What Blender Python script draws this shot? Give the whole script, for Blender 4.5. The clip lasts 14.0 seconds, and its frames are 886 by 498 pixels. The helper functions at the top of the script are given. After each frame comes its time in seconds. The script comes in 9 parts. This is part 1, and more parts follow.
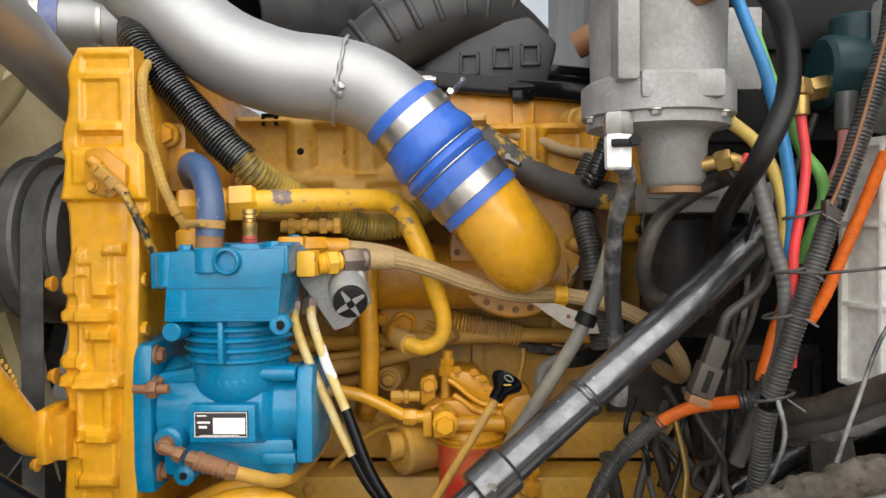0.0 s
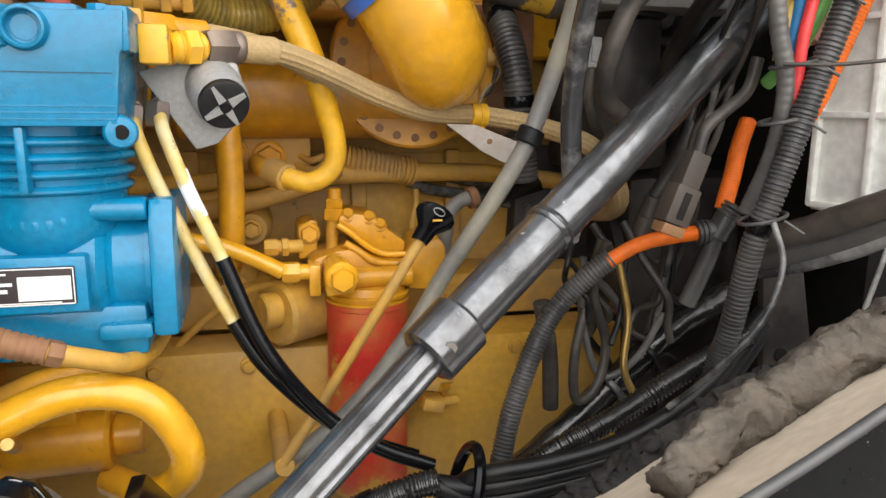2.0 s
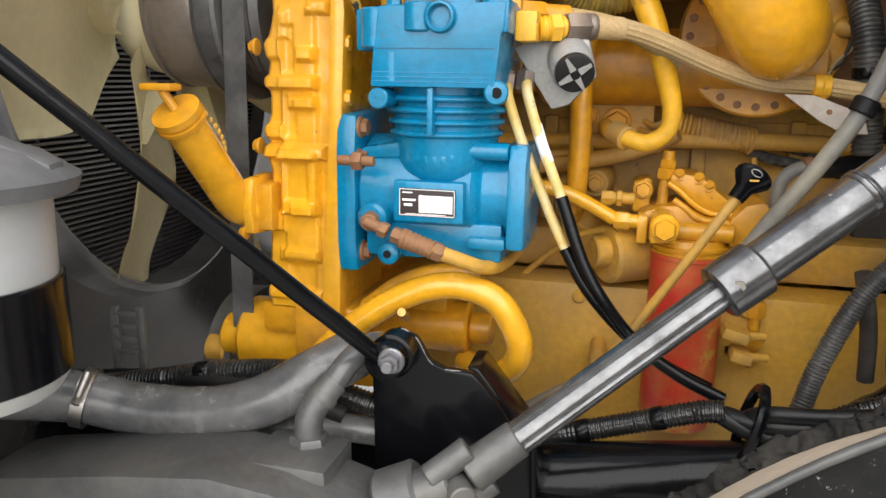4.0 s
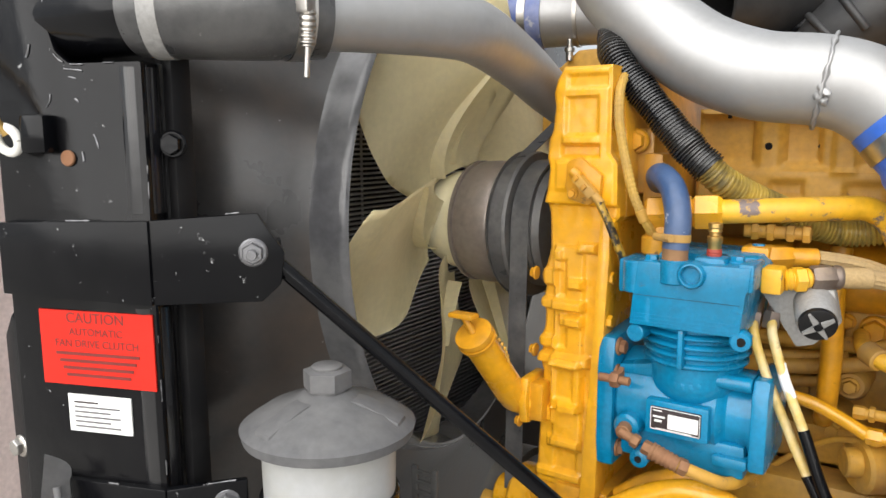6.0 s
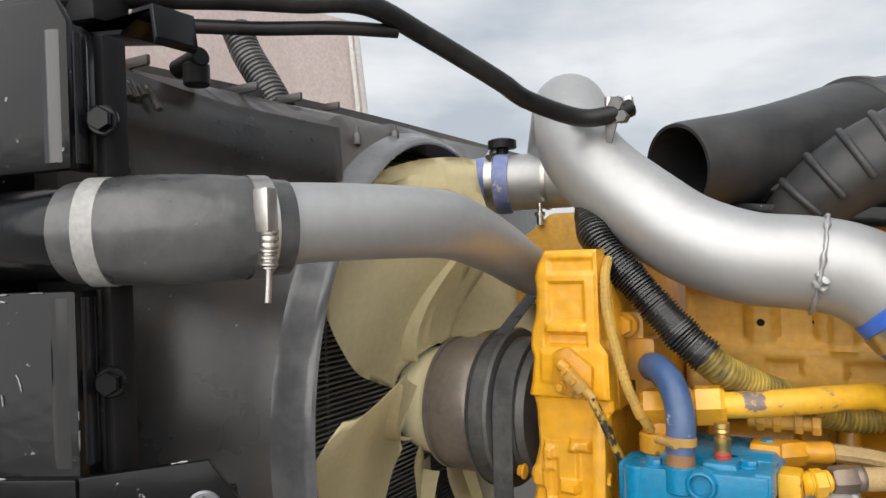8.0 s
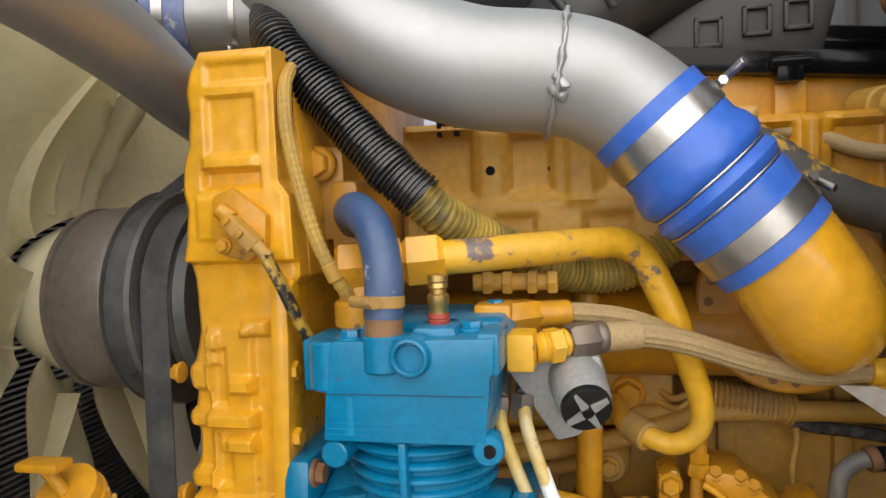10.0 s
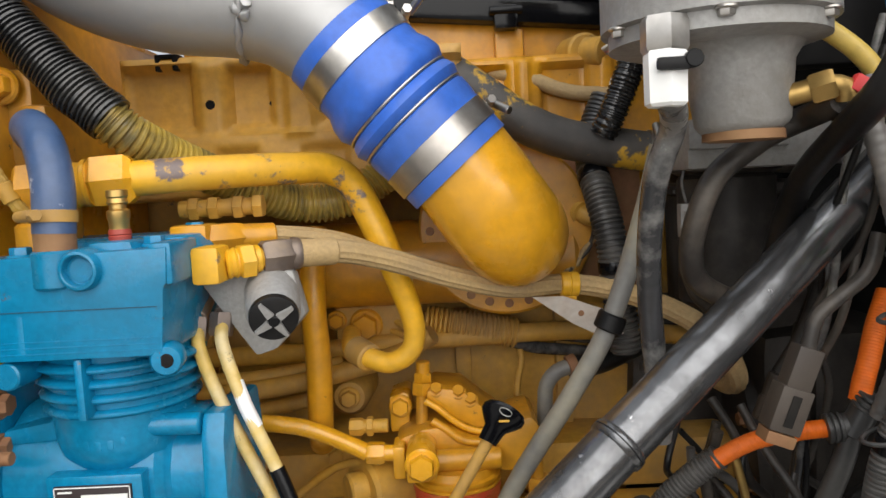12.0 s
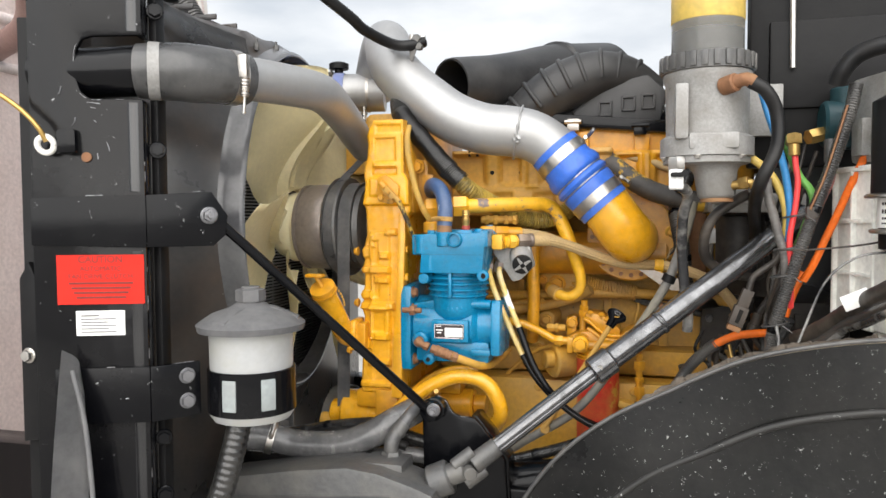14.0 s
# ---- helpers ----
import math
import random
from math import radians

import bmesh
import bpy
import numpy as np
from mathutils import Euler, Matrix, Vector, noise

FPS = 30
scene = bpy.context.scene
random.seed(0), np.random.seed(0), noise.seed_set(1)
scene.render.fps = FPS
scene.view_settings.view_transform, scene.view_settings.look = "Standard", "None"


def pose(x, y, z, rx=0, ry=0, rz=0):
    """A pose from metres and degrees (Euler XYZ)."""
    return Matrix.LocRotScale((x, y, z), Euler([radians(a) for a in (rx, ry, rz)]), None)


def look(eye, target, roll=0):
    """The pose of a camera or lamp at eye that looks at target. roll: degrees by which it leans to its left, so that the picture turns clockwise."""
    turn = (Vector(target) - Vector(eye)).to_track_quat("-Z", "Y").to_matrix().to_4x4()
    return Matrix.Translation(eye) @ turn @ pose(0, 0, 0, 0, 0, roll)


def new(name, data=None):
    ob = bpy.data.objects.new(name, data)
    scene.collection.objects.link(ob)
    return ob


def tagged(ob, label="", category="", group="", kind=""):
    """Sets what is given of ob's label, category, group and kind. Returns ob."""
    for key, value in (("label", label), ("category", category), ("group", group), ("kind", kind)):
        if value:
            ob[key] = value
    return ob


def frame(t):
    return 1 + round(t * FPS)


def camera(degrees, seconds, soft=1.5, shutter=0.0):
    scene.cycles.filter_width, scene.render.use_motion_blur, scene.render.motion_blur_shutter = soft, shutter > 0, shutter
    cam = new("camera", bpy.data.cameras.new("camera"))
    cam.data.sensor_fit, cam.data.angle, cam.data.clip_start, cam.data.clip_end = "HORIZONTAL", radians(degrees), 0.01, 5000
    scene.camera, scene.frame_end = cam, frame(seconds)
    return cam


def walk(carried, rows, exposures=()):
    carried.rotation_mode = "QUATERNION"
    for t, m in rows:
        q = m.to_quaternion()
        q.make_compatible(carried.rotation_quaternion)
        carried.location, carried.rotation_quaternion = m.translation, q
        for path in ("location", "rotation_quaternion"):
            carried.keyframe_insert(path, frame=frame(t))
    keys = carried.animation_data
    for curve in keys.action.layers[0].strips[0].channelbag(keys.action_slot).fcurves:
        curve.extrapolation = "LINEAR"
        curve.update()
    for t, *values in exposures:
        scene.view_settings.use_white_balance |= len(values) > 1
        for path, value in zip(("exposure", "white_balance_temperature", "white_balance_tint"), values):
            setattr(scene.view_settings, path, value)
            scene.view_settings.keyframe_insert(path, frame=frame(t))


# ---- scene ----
cam = camera(62.0, 14.0)
PATH = [
    (0, (0.0527, 0.1038, 1.3905), (-0.0119, 2.1018, 1.3275), -0.52),
    (0.5, (0.0472, 0.2913, 1.3937), (0.4227, 2.2542, 1.3168), -1.28),
    (1, (-0.0126, 0.3417, 1.356), (0.6578, 2.2164, 1.1669), -1.1),
    (1.5, (-0.0628, 0.353, 1.3192), (0.5998, 2.2157, 1.0176), -0.2),
    (2, (-0.0717, 0.3521, 1.2969), (0.4113, 2.2538, 0.9095), 0.55),
    (2.5, (-0.0744, 0.3301, 1.2912), (0.197, 2.2618, 0.8497), 0.93),
    (3, (-0.0711, 0.2995, 1.2871), (-0.038, 2.2443, 0.8214), 1.09),
    (3.5, (-0.0583, 0.2503, 1.2859), (-0.2759, 2.1818, 0.8148), 1.14),
    (3.7, (-0.0464, 0.2281, 1.285), (-0.3699, 2.145, 0.815), 1.11),
    (5.8, (0.02, 0.0526, 1.4874), (-1.0751, 1.696, 1.1713), -0.46),
    (6, (0.0211, 0.0542, 1.5229), (-1.096, 1.686, 1.2237), -0.23),
    (6.5, (0.0179, 0.0644, 1.5734), (-1.1345, 1.6901, 1.4022), -0.91),
    (7, (0.0013, 0.0682, 1.6315), (-1.1427, 1.7076, 1.5709), -1.24),
    (7.2, (-0.0081, 0.0712, 1.653), (-1.1424, 1.7183, 1.6301), -1.32),
    (9.3, (-0.0892, 0.2998, 1.5231), (-0.7699, 2.1794, 1.4633), -2.08),
    (9.5, (-0.0895, 0.3308, 1.5119), (-0.7027, 2.2321, 1.4161), -2.09),
    (10, (-0.0769, 0.4069, 1.4789), (-0.5102, 2.3546, 1.3412), -2.2),
    (10.5, (-0.0472, 0.4555, 1.4577), (-0.2904, 2.4353, 1.3122), -2.44),
    (11, (-0.0154, 0.4807, 1.4437), (-0.092, 2.4744, 1.3051), -2.86),
    (11.5, (0.0191, 0.465, 1.4311), (0.0374, 2.4599, 1.2891), -3.19),
    (12, (0.0662, 0.3952, 1.4047), (0.035, 2.3871, 1.2285), -2.92),
    (12.5, (0.0871, 0.2521, 1.3821), (-0.0838, 2.2326, 1.1625), -2.4),
    (13, (0.066, 0.0152, 1.3875), (-0.2733, 1.974, 1.1682), -1.61),
    (13.5, (0.048, -0.2791, 1.419), (-0.3938, 1.6649, 1.2584), -0.63),
    (14, (0.1549, -0.5648, 1.4039), (-0.3643, 1.3644, 1.3114), -0.31),
]
walk(cam, [(t, look(eye, target, roll)) for t, eye, target, roll in PATH], [(0, 0.26), (0.5, 0.3), (1.5, 0.5), (2.5, 0.64), (3.5, 0.62), (6, 0.5), (7, 0.44), (9.5, 0.08), (11, 0.08), (11.5, 0.14), (12, 0.18), (13, 0.42), (14, 0.54)])

# ---- daylight: overcast sky with a weak wide sun ----
world = bpy.data.worlds.new("overcast_sky")
scene.world = world
world.use_nodes = True
wn, wl = world.node_tree.nodes, world.node_tree.links
wn.clear()
sky = wn.new("ShaderNodeTexSky")
sky.sky_type, sky.sun_disc = "NISHITA", False
sky.sun_elevation, sky.sun_rotation = radians(31), radians(169)
sky.air_density, sky.dust_density = 1.0, 4.0
cloud_map = wn.new("ShaderNodeTexCoord")
cloud_scale = wn.new("ShaderNodeMapping")
cloud_scale.inputs["Scale"].default_value = (2.2, 2.2, 6.0)
cloud = wn.new("ShaderNodeTexNoise")
cloud.inputs["Scale"].default_value, cloud.inputs["Detail"].default_value = 1.6, 7.0
cloud_ramp = wn.new("ShaderNodeValToRGB")
cloud_ramp.color_ramp.elements[0].position, cloud_ramp.color_ramp.elements[1].position = 0.35, 0.65
cloud_ramp.color_ramp.elements[0].color = (4.4, 4.8, 5.3, 1)
cloud_ramp.color_ramp.elements[1].color = (7.6, 7.7, 7.8, 1)
cloud_mix = wn.new("ShaderNodeMixRGB")
cloud_mix.inputs["Fac"].default_value = 0.9
back = wn.new("ShaderNodeBackground")
back.inputs["Strength"].default_value = 0.1
w_out = wn.new("ShaderNodeOutputWorld")
wl.new(cloud_map.outputs["Generated"], cloud_scale.inputs["Vector"])
wl.new(cloud_scale.outputs[0], cloud.inputs["Vector"])
wl.new(cloud.outputs["Fac"], cloud_ramp.inputs["Fac"])
wl.new(sky.outputs[0], cloud_mix.inputs[1])
wl.new(cloud_ramp.outputs[0], cloud_mix.inputs[2])
wl.new(cloud_mix.outputs[0], back.inputs["Color"])
wl.new(back.outputs[0], w_out.inputs["Surface"])

sun_data = bpy.data.lights.new("sun", "SUN")
sun_data.energy, sun_data.angle, sun_data.color = 3.7, radians(95), (1.0, 0.975, 0.945)
sun = new("sun", sun_data)
sun.matrix_world = look((0.8, -3.0, 3.7), (0, 1.0, 1.2))


# ---- materials ----
def material(name, base, rough=0.5, metal=0.0, dirt=None, dirt_amount=0.3, dirt_scale=9.0, grain=90.0, bump=0.15,
             vary=0.12, coat=0.0, wear=None, wear_amount=0.0, transmission=0.0, rough_vary=0.15, wear_scale=38.0, specular=0.5):
    """Paint, rubber or metal: a base with large blotches, fine grain, dirt or dust in patches, worn specks and a fine relief."""
    m = bpy.data.materials.new(name)
    m.use_nodes = True
    n, l = m.node_tree.nodes, m.node_tree.links
    b = n["Principled BSDF"]
    co = n.new("ShaderNodeTexCoord")
    big = n.new("ShaderNodeTexNoise")
    big.inputs["Scale"].default_value, big.inputs["Detail"].default_value = dirt_scale, 6.0
    big.inputs["Roughness"].default_value = 0.62
    small = n.new("ShaderNodeTexNoise")
    small.inputs["Scale"].default_value, small.inputs["Detail"].default_value = grain, 4.0
    for tex in (big, small):
        l.new(co.outputs["Object"], tex.inputs["Vector"])
    tone = n.new("ShaderNodeMapRange")
    tone.inputs["From Min"].default_value, tone.inputs["From Max"].default_value = 0.3, 0.7
    tone.inputs["To Min"].default_value, tone.inputs["To Max"].default_value = 1.0 - vary, 1.0 + vary
    l.new(small.outputs["Fac"], tone.inputs["Value"])
    mul = n.new("ShaderNodeMixRGB")
    mul.blend_type = "MULTIPLY"
    mul.inputs["Fac"].default_value = 1.0
    mul.inputs[1].default_value = (*base, 1)
    l.new(tone.outputs[0], mul.inputs[2])
    last = mul
    if dirt:
        mask = n.new("ShaderNodeMapRange")
        mask.inputs["From Min"].default_value, mask.inputs["From Max"].default_value = 0.42, 0.68
        mask.inputs["To Max"].default_value = dirt_amount
        l.new(big.outputs["Fac"], mask.inputs["Value"])
        mix = n.new("ShaderNodeMixRGB")
        mix.inputs[2].default_value = (*dirt, 1)
        l.new(mask.outputs[0], mix.inputs["Fac"])
        l.new(last.outputs[0], mix.inputs[1])
        last = mix
    if wear:
        spot = n.new("ShaderNodeTexNoise")
        spot.inputs["Scale"].default_value, spot.inputs["Detail"].default_value = wear_scale, 8.0
        spot.inputs["Roughness"].default_value = 0.7
        l.new(co.outputs["Object"], spot.inputs["Vector"])
        cut = n.new("ShaderNodeMapRange")
        cut.inputs["From Min"].default_value, cut.inputs["From Max"].default_value = 0.70 - 0.2 * wear_amount, 0.74 - 0.2 * wear_amount
        l.new(spot.outputs["Fac"], cut.inputs["Value"])
        mix = n.new("ShaderNodeMixRGB")
        mix.inputs[2].default_value = (*wear, 1)
        l.new(cut.outputs[0], mix.inputs["Fac"])
        l.new(last.outputs[0], mix.inputs[1])
        last = mix
    l.new(last.outputs[0], b.inputs["Base Color"])
    gloss = n.new("ShaderNodeMapRange")
    gloss.inputs["To Min"].default_value, gloss.inputs["To Max"].default_value = max(0.05, rough - rough_vary), min(1.0, rough + rough_vary)
    l.new(big.outputs["Fac"], gloss.inputs["Value"])
    l.new(gloss.outputs[0], b.inputs["Roughness"])
    b.inputs["Metallic"].default_value = metal
    b.inputs["Specular IOR Level"].default_value = specular
    b.inputs["Coat Weight"].default_value = coat
    b.inputs["Coat Roughness"].default_value = 0.15
    b.inputs["Transmission Weight"].default_value = transmission
    if bump:
        relief = n.new("ShaderNodeBump")
        relief.inputs["Strength"].default_value, relief.inputs["Distance"].default_value = bump, 0.002
        l.new(small.outputs["Fac"], relief.inputs["Height"])
        l.new(relief.outputs[0], b.inputs["Normal"])
    return m


YELLOW = material("yellow_engine_paint", (0.62, 0.285, 0.012), 0.34, dirt=(0.25, 0.135, 0.04), dirt_amount=0.8, wear=(0.16, 0.09, 0.03), bump=0.2, grain=70, dirt_scale=7, wear_amount=0.28)
YELLOW_CLEAN = material("bright_yellow_paint", (0.76, 0.37, 0.014), 0.28, dirt=(0.54, 0.275, 0.03), grain=60, dirt_amount=0.6, bump=0.1, wear=(0.3, 0.16, 0.04), wear_amount=0.1, wear_scale=30, coat=0.35)
YELLOW_DUSTY = material("dusty_yellow_paint", (0.52, 0.28, 0.035), 0.62, dirt=(0.30, 0.19, 0.08), dirt_amount=0.8, wear=(0.14, 0.10, 0.06), wear_amount=0.3, bump=0.25)
HEAD_TAN = material("dusty_tan_head_paint", (0.60, 0.32, 0.045), 0.5, dirt=(0.46, 0.29, 0.13), dirt_amount=0.75, dirt_scale=5, wear=(0.22, 0.14, 0.07), wear_amount=0.18, bump=0.2)
PLATE_YELLOW = material("tan_yellow_plate", (0.55, 0.30, 0.035), 0.5, dirt=(0.34, 0.22, 0.09), dirt_amount=0.6, dirt_scale=5)
BLUE = material("blue_compressor_paint", (0.002, 0.19, 0.37), 0.26, dirt=(0.01, 0.095, 0.142), wear=(0.10, 0.10, 0.09), grain=160, bump=0.12, wear_amount=0.12, dirt_amount=0.45, dirt_scale=12, specular=0.5)
GASKET = material("dark_blue_gasket", (0.006, 0.05, 0.09), 0.5, bump=0)
PIPE_YELLOW = material("chipped_yellow_paint", (0.72, 0.38, 0.015), 0.4, dirt=(0.55, 0.33, 0.06), dirt_amount=0.6, wear=(0.16, 0.12, 0.11), bump=0.12, wear_amount=0.62, wear_scale=16)
SILICONE = material("blue_silicone", (0.036, 0.13, 0.54), 0.36, dirt=(0.09, 0.18, 0.48), dirt_amount=0.45, bump=0.05)
OLD_BLUE = material("dusty_blue_rubber", (0.03, 0.07, 0.165), 0.4, dirt=(0.12, 0.16, 0.26), dirt_amount=0.6, bump=0.3, wear=(0.45, 0.47, 0.55), wear_amount=0.35, wear_scale=24)
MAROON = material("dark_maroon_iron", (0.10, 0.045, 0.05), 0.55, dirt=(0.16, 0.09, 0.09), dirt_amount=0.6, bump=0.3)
SPIRAL = material("grey_spiral_wrap", (0.10, 0.095, 0.09), 0.4, dirt=(0.2, 0.185, 0.17), dirt_amount=0.8, dirt_scale=16, bump=0.15)
BELT = material("dusty_belt_rubber", (0.06, 0.06, 0.062), 0.32, dirt=(0.16, 0.155, 0.15), dirt_amount=0.7, dirt_scale=20, bump=0.15)
NUT_BROWN = material("brown_grey_steel", (0.17, 0.135, 0.115), 0.45, metal=0.5, dirt=(0.30, 0.22, 0.14), dirt_amount=0.7, dirt_scale=30, bump=0.3)
STRAP_PALE = material("dusty_pale_steel", (0.50, 0.46, 0.41), 0.6, dirt=(0.38, 0.27, 0.19), dirt_amount=0.7, dirt_scale=26, bump=0.2, wear=(0.22, 0.08, 0.05), wear_amount=0.25, wear_scale=30)
PALE_BLUE = material("bleached_blue_rubber", (0.10, 0.14, 0.34), 0.4, dirt=(0.30, 0.32, 0.44), dirt_amount=0.7, dirt_scale=14, bump=0.2, wear=(0.45, 0.46, 0.5), wear_amount=0.3, wear_scale=20)
ALU = material("brushed_aluminium", (0.42, 0.42, 0.42), 0.48, dirt=(0.34, 0.33, 0.315), dirt_amount=0.5, bump=0.05, vary=0.04, dirt_scale=6, rough_vary=0.08, metal=0.65)
CAST = material("dusty_cast_aluminium", (0.31, 0.305, 0.295), 0.55, metal=0.2, dirt=(0.2, 0.187, 0.165), bump=0.35, grain=200, dirt_amount=0.75, dirt_scale=13, wear=(0.1, 0.095, 0.085), wear_amount=0.12, wear_scale=26)
STEEL = material("zinc_steel", (0.55, 0.53, 0.5), 0.35, metal=1.0, dirt=(0.3, 0.25, 0.2), dirt_amount=0.5, bump=0.08)
RUST = material("rusty_steel", (0.25, 0.12, 0.06), 0.7, metal=0.3, dirt=(0.35, 0.22, 0.10), dirt_amount=0.6, bump=0.4)
BRASS = material("worn_brass", (0.55, 0.36, 0.12), 0.4, metal=0.9, dirt=(0.25, 0.16, 0.06), dirt_amount=0.5)
SPECKLED = material("wet_speckled_black_paint", (0.003, 0.0031, 0.004), 0.20, dirt=(0.012, 0.0117, 0.012), dirt_amount=0.6, dirt_scale=5, wear=(0.40, 0.40, 0.40), bump=0.45, grain=30, rough_vary=0.14, wear_scale=75, specular=0.24, wear_amount=0.19)
BLACK = material("glossy_black_paint", (0.003, 0.0032, 0.0042), 0.17, dirt=(0.01, 0.0098, 0.01), dirt_amount=0.5, wear=(0.40, 0.40, 0.40), wear_amount=0.05, bump=0.35, grain=30, rough_vary=0.1, specular=0.22)
GLOSS_BLACK = material("polished_black_paint", (0.006, 0.0062, 0.0075), 0.2, dirt=(0.02, 0.0197, 0.02), dirt_amount=0.5, bump=0.12, grain=40, specular=0.75, wear=(0.4, 0.4, 0.4), wear_amount=0.06, wear_scale=70)
CHIPPED = material("chipped_black_paint", (0.003, 0.0032, 0.0042), 0.22, dirt=(0.01, 0.0098, 0.01), dirt_amount=0.4, wear=(0.42, 0.42, 0.42), bump=0.15, grain=40, specular=0.2, wear_amount=0.26, wear_scale=60)
DUCT = material("dusty_black_duct_plastic", (0.022, 0.022, 0.023), 0.42, dirt=(0.07, 0.068, 0.066), dirt_amount=0.7, dirt_scale=5, bump=0.12, specular=0.4)
DULL_BLACK = material("dull_black_plastic", (0.006, 0.006, 0.0066), 0.42, dirt=(0.018, 0.0175, 0.017), dirt_amount=0.5, bump=0.15, specular=0.18)
RUBBER = material("black_rubber", (0.006, 0.006, 0.0066), 0.4, dirt=(0.04, 0.037, 0.034), dirt_amount=0.55, bump=0.15, specular=0.3)
GREY_RUBBER = material("dusty_grey_rubber", (0.035, 0.035, 0.037), 0.26, dirt=(0.40, 0.39, 0.37), dirt_amount=0.9, bump=0.2, dirt_scale=11, specular=0.5)
SHAFT = material("satin_black_shaft", (0.18, 0.182, 0.188), 0.22, dirt=(0.05, 0.05, 0.05), wear_scale=60, metal=0.8, dirt_amount=0.6, dirt_scale=30, specular=0.5, wear=(0.5, 0.5, 0.5), wear_amount=0.14)
TEAL = material("dark_teal_paint", (0.006, 0.04, 0.05), 0.45, dirt=(0.02, 0.035, 0.036), dirt_amount=0.6)
BROWN = material("brown_connector_plastic", (0.045, 0.036, 0.03), 0.55, dirt=(0.10, 0.08, 0.062), dirt_amount=0.6)
WORN_STEEL = material("worn_grey_steel", (0.22, 0.22, 0.23), 0.36, metal=0.7, dirt=(0.08, 0.075, 0.07), dirt_amount=0.6, bump=0.15)
OVERSPRAY = material("rubber_with_yellow_overspray", (0.045, 0.042, 0.04), 0.6, dirt=(0.12, 0.105, 0.09), dirt_amount=0.7, wear=(0.50, 0.29, 0.02), bump=0.25, wear_amount=0.85, wear_scale=11)
GREASY = material("greasy_grey_iron", (0.1, 0.1, 0.1), 0.5, metal=0.4, dirt=(0.2, 0.19, 0.17), dirt_amount=0.6, bump=0.4)
FAN = material("cream_fan_plastic", (0.9, 0.82, 0.55), 0.42, dirt=(0.8, 0.71, 0.45), dirt_amount=0.6, dirt_scale=5, bump=0.05, vary=0.05)
DRUM = material("dusty_brown_grey_iron", (0.23, 0.195, 0.17), 0.36, metal=0.45, dirt=(0.32, 0.27, 0.23), dirt_amount=0.6, bump=0.2, wear=(0.5, 0.48, 0.45), wear_amount=0.05)
SHROUD = material("brown_black_moulded_plastic", (0.036, 0.035, 0.035), 0.30, dirt=(0.09, 0.066, 0.049), dirt_amount=0.75, dirt_scale=4, bump=0.12, wear=(0.3, 0.3, 0.3), wear_amount=0.1, wear_scale=120, specular=0.5)
# the shroud's plastic again, paler so that its colour holds the sky's sheen
LIP = material("worn_lip_painted_sheen", (0.085, 0.085, 0.09), 0.22, dirt=(0.19, 0.187, 0.183), dirt_amount=0.6, dirt_scale=7, bump=0.08, specular=0.6)
COUPLER = material("ribbed_worn_rubber", (0.045, 0.045, 0.046), 0.3, dirt=(0.12, 0.117, 0.113), dirt_amount=0.7, dirt_scale=12, wear=(0.22, 0.21, 0.20), wear_amount=0.15, specular=0.6, bump=0.35)
WHITE = material("aged_white_plastic", (0.83, 0.83, 0.78), 0.5, dirt=(0.7, 0.67, 0.61), dirt_scale=6, dirt_amount=0.45)
TANK = material("milky_white_tank", (0.38, 0.385, 0.385), 0.4, dirt=(0.35, 0.34, 0.28), dirt_amount=0.5, dirt_scale=14, bump=0.03, vary=0.04)
CAP_GREY = material("weathered_grey_plastic", (0.11, 0.11, 0.113), 0.6, dirt=(0.2, 0.195, 0.19), dirt_amount=0.7, specular=0.3)
RED = material("red_filter_paint", (0.52, 0.03, 0.018), 0.45, dirt=(0.5, 0.22, 0.05), wear_scale=7, dirt_amount=0.9, dirt_scale=9, wear=(0.5, 0.3, 0.05), wear_amount=0.8)
SEAL_RED = material("dull_red_seal", (0.33, 0.045, 0.03), 0.55, dirt=(0.25, 0.09, 0.05), dirt_amount=0.6)
STICKER = material("red_sticker", (0.60, 0.022, 0.012), 0.6, dirt=(0.50, 0.035, 0.022), dirt_amount=0.3, bump=0.02, vary=0.04, specular=0.2)
PRINT = material("dark_print", (0.03, 0.02, 0.02), 0.6, bump=0)
DARK_RED_PRINT = material("dark_red_print", (0.16, 0.018, 0.013), 0.6, bump=0)
PAPER = material("white_label", (0.80, 0.80, 0.78), 0.5, dirt=(0.6, 0.6, 0.57), dirt_amount=0.3, bump=0.02, vary=0.03)
BRAID = material("tan_braided_hose", (0.42, 0.29, 0.13), 0.75, dirt=(0.26, 0.19, 0.11), dirt_amount=0.7, bump=0.5, grain=260)
ORANGE = material("orange_loom", (0.85, 0.16, 0.01), 0.5, dirt=(0.5, 0.14, 0.04), dirt_amount=0.4, specular=0.3)
FIREWALL = material("grey_firewall_paint", (0.16, 0.16, 0.155), 0.6, dirt=(0.10, 0.095, 0.09), dirt_amount=0.7, dirt_scale=4)
BEIGE = material("dusty_beige_fender", (0.7, 0.59, 0.46), 0.55, dirt=(0.58, 0.47, 0.35), dirt_amount=0.7, bump=0.07)
HOOD_EDGE = material("pale_hood_edge", (0.70, 0.67, 0.63), 0.6, dirt=(0.55, 0.50, 0.46), dirt_amount=0.6)
LINER = material("wet_black_liner", (0.013, 0.013, 0.0135), 0.30, dirt=(0.05, 0.048, 0.044), dirt_amount=0.6, dirt_scale=5, wear=(0.55, 0.55, 0.54), bump=0.2, wear_amount=0.35, wear_scale=140, specular=0.3)
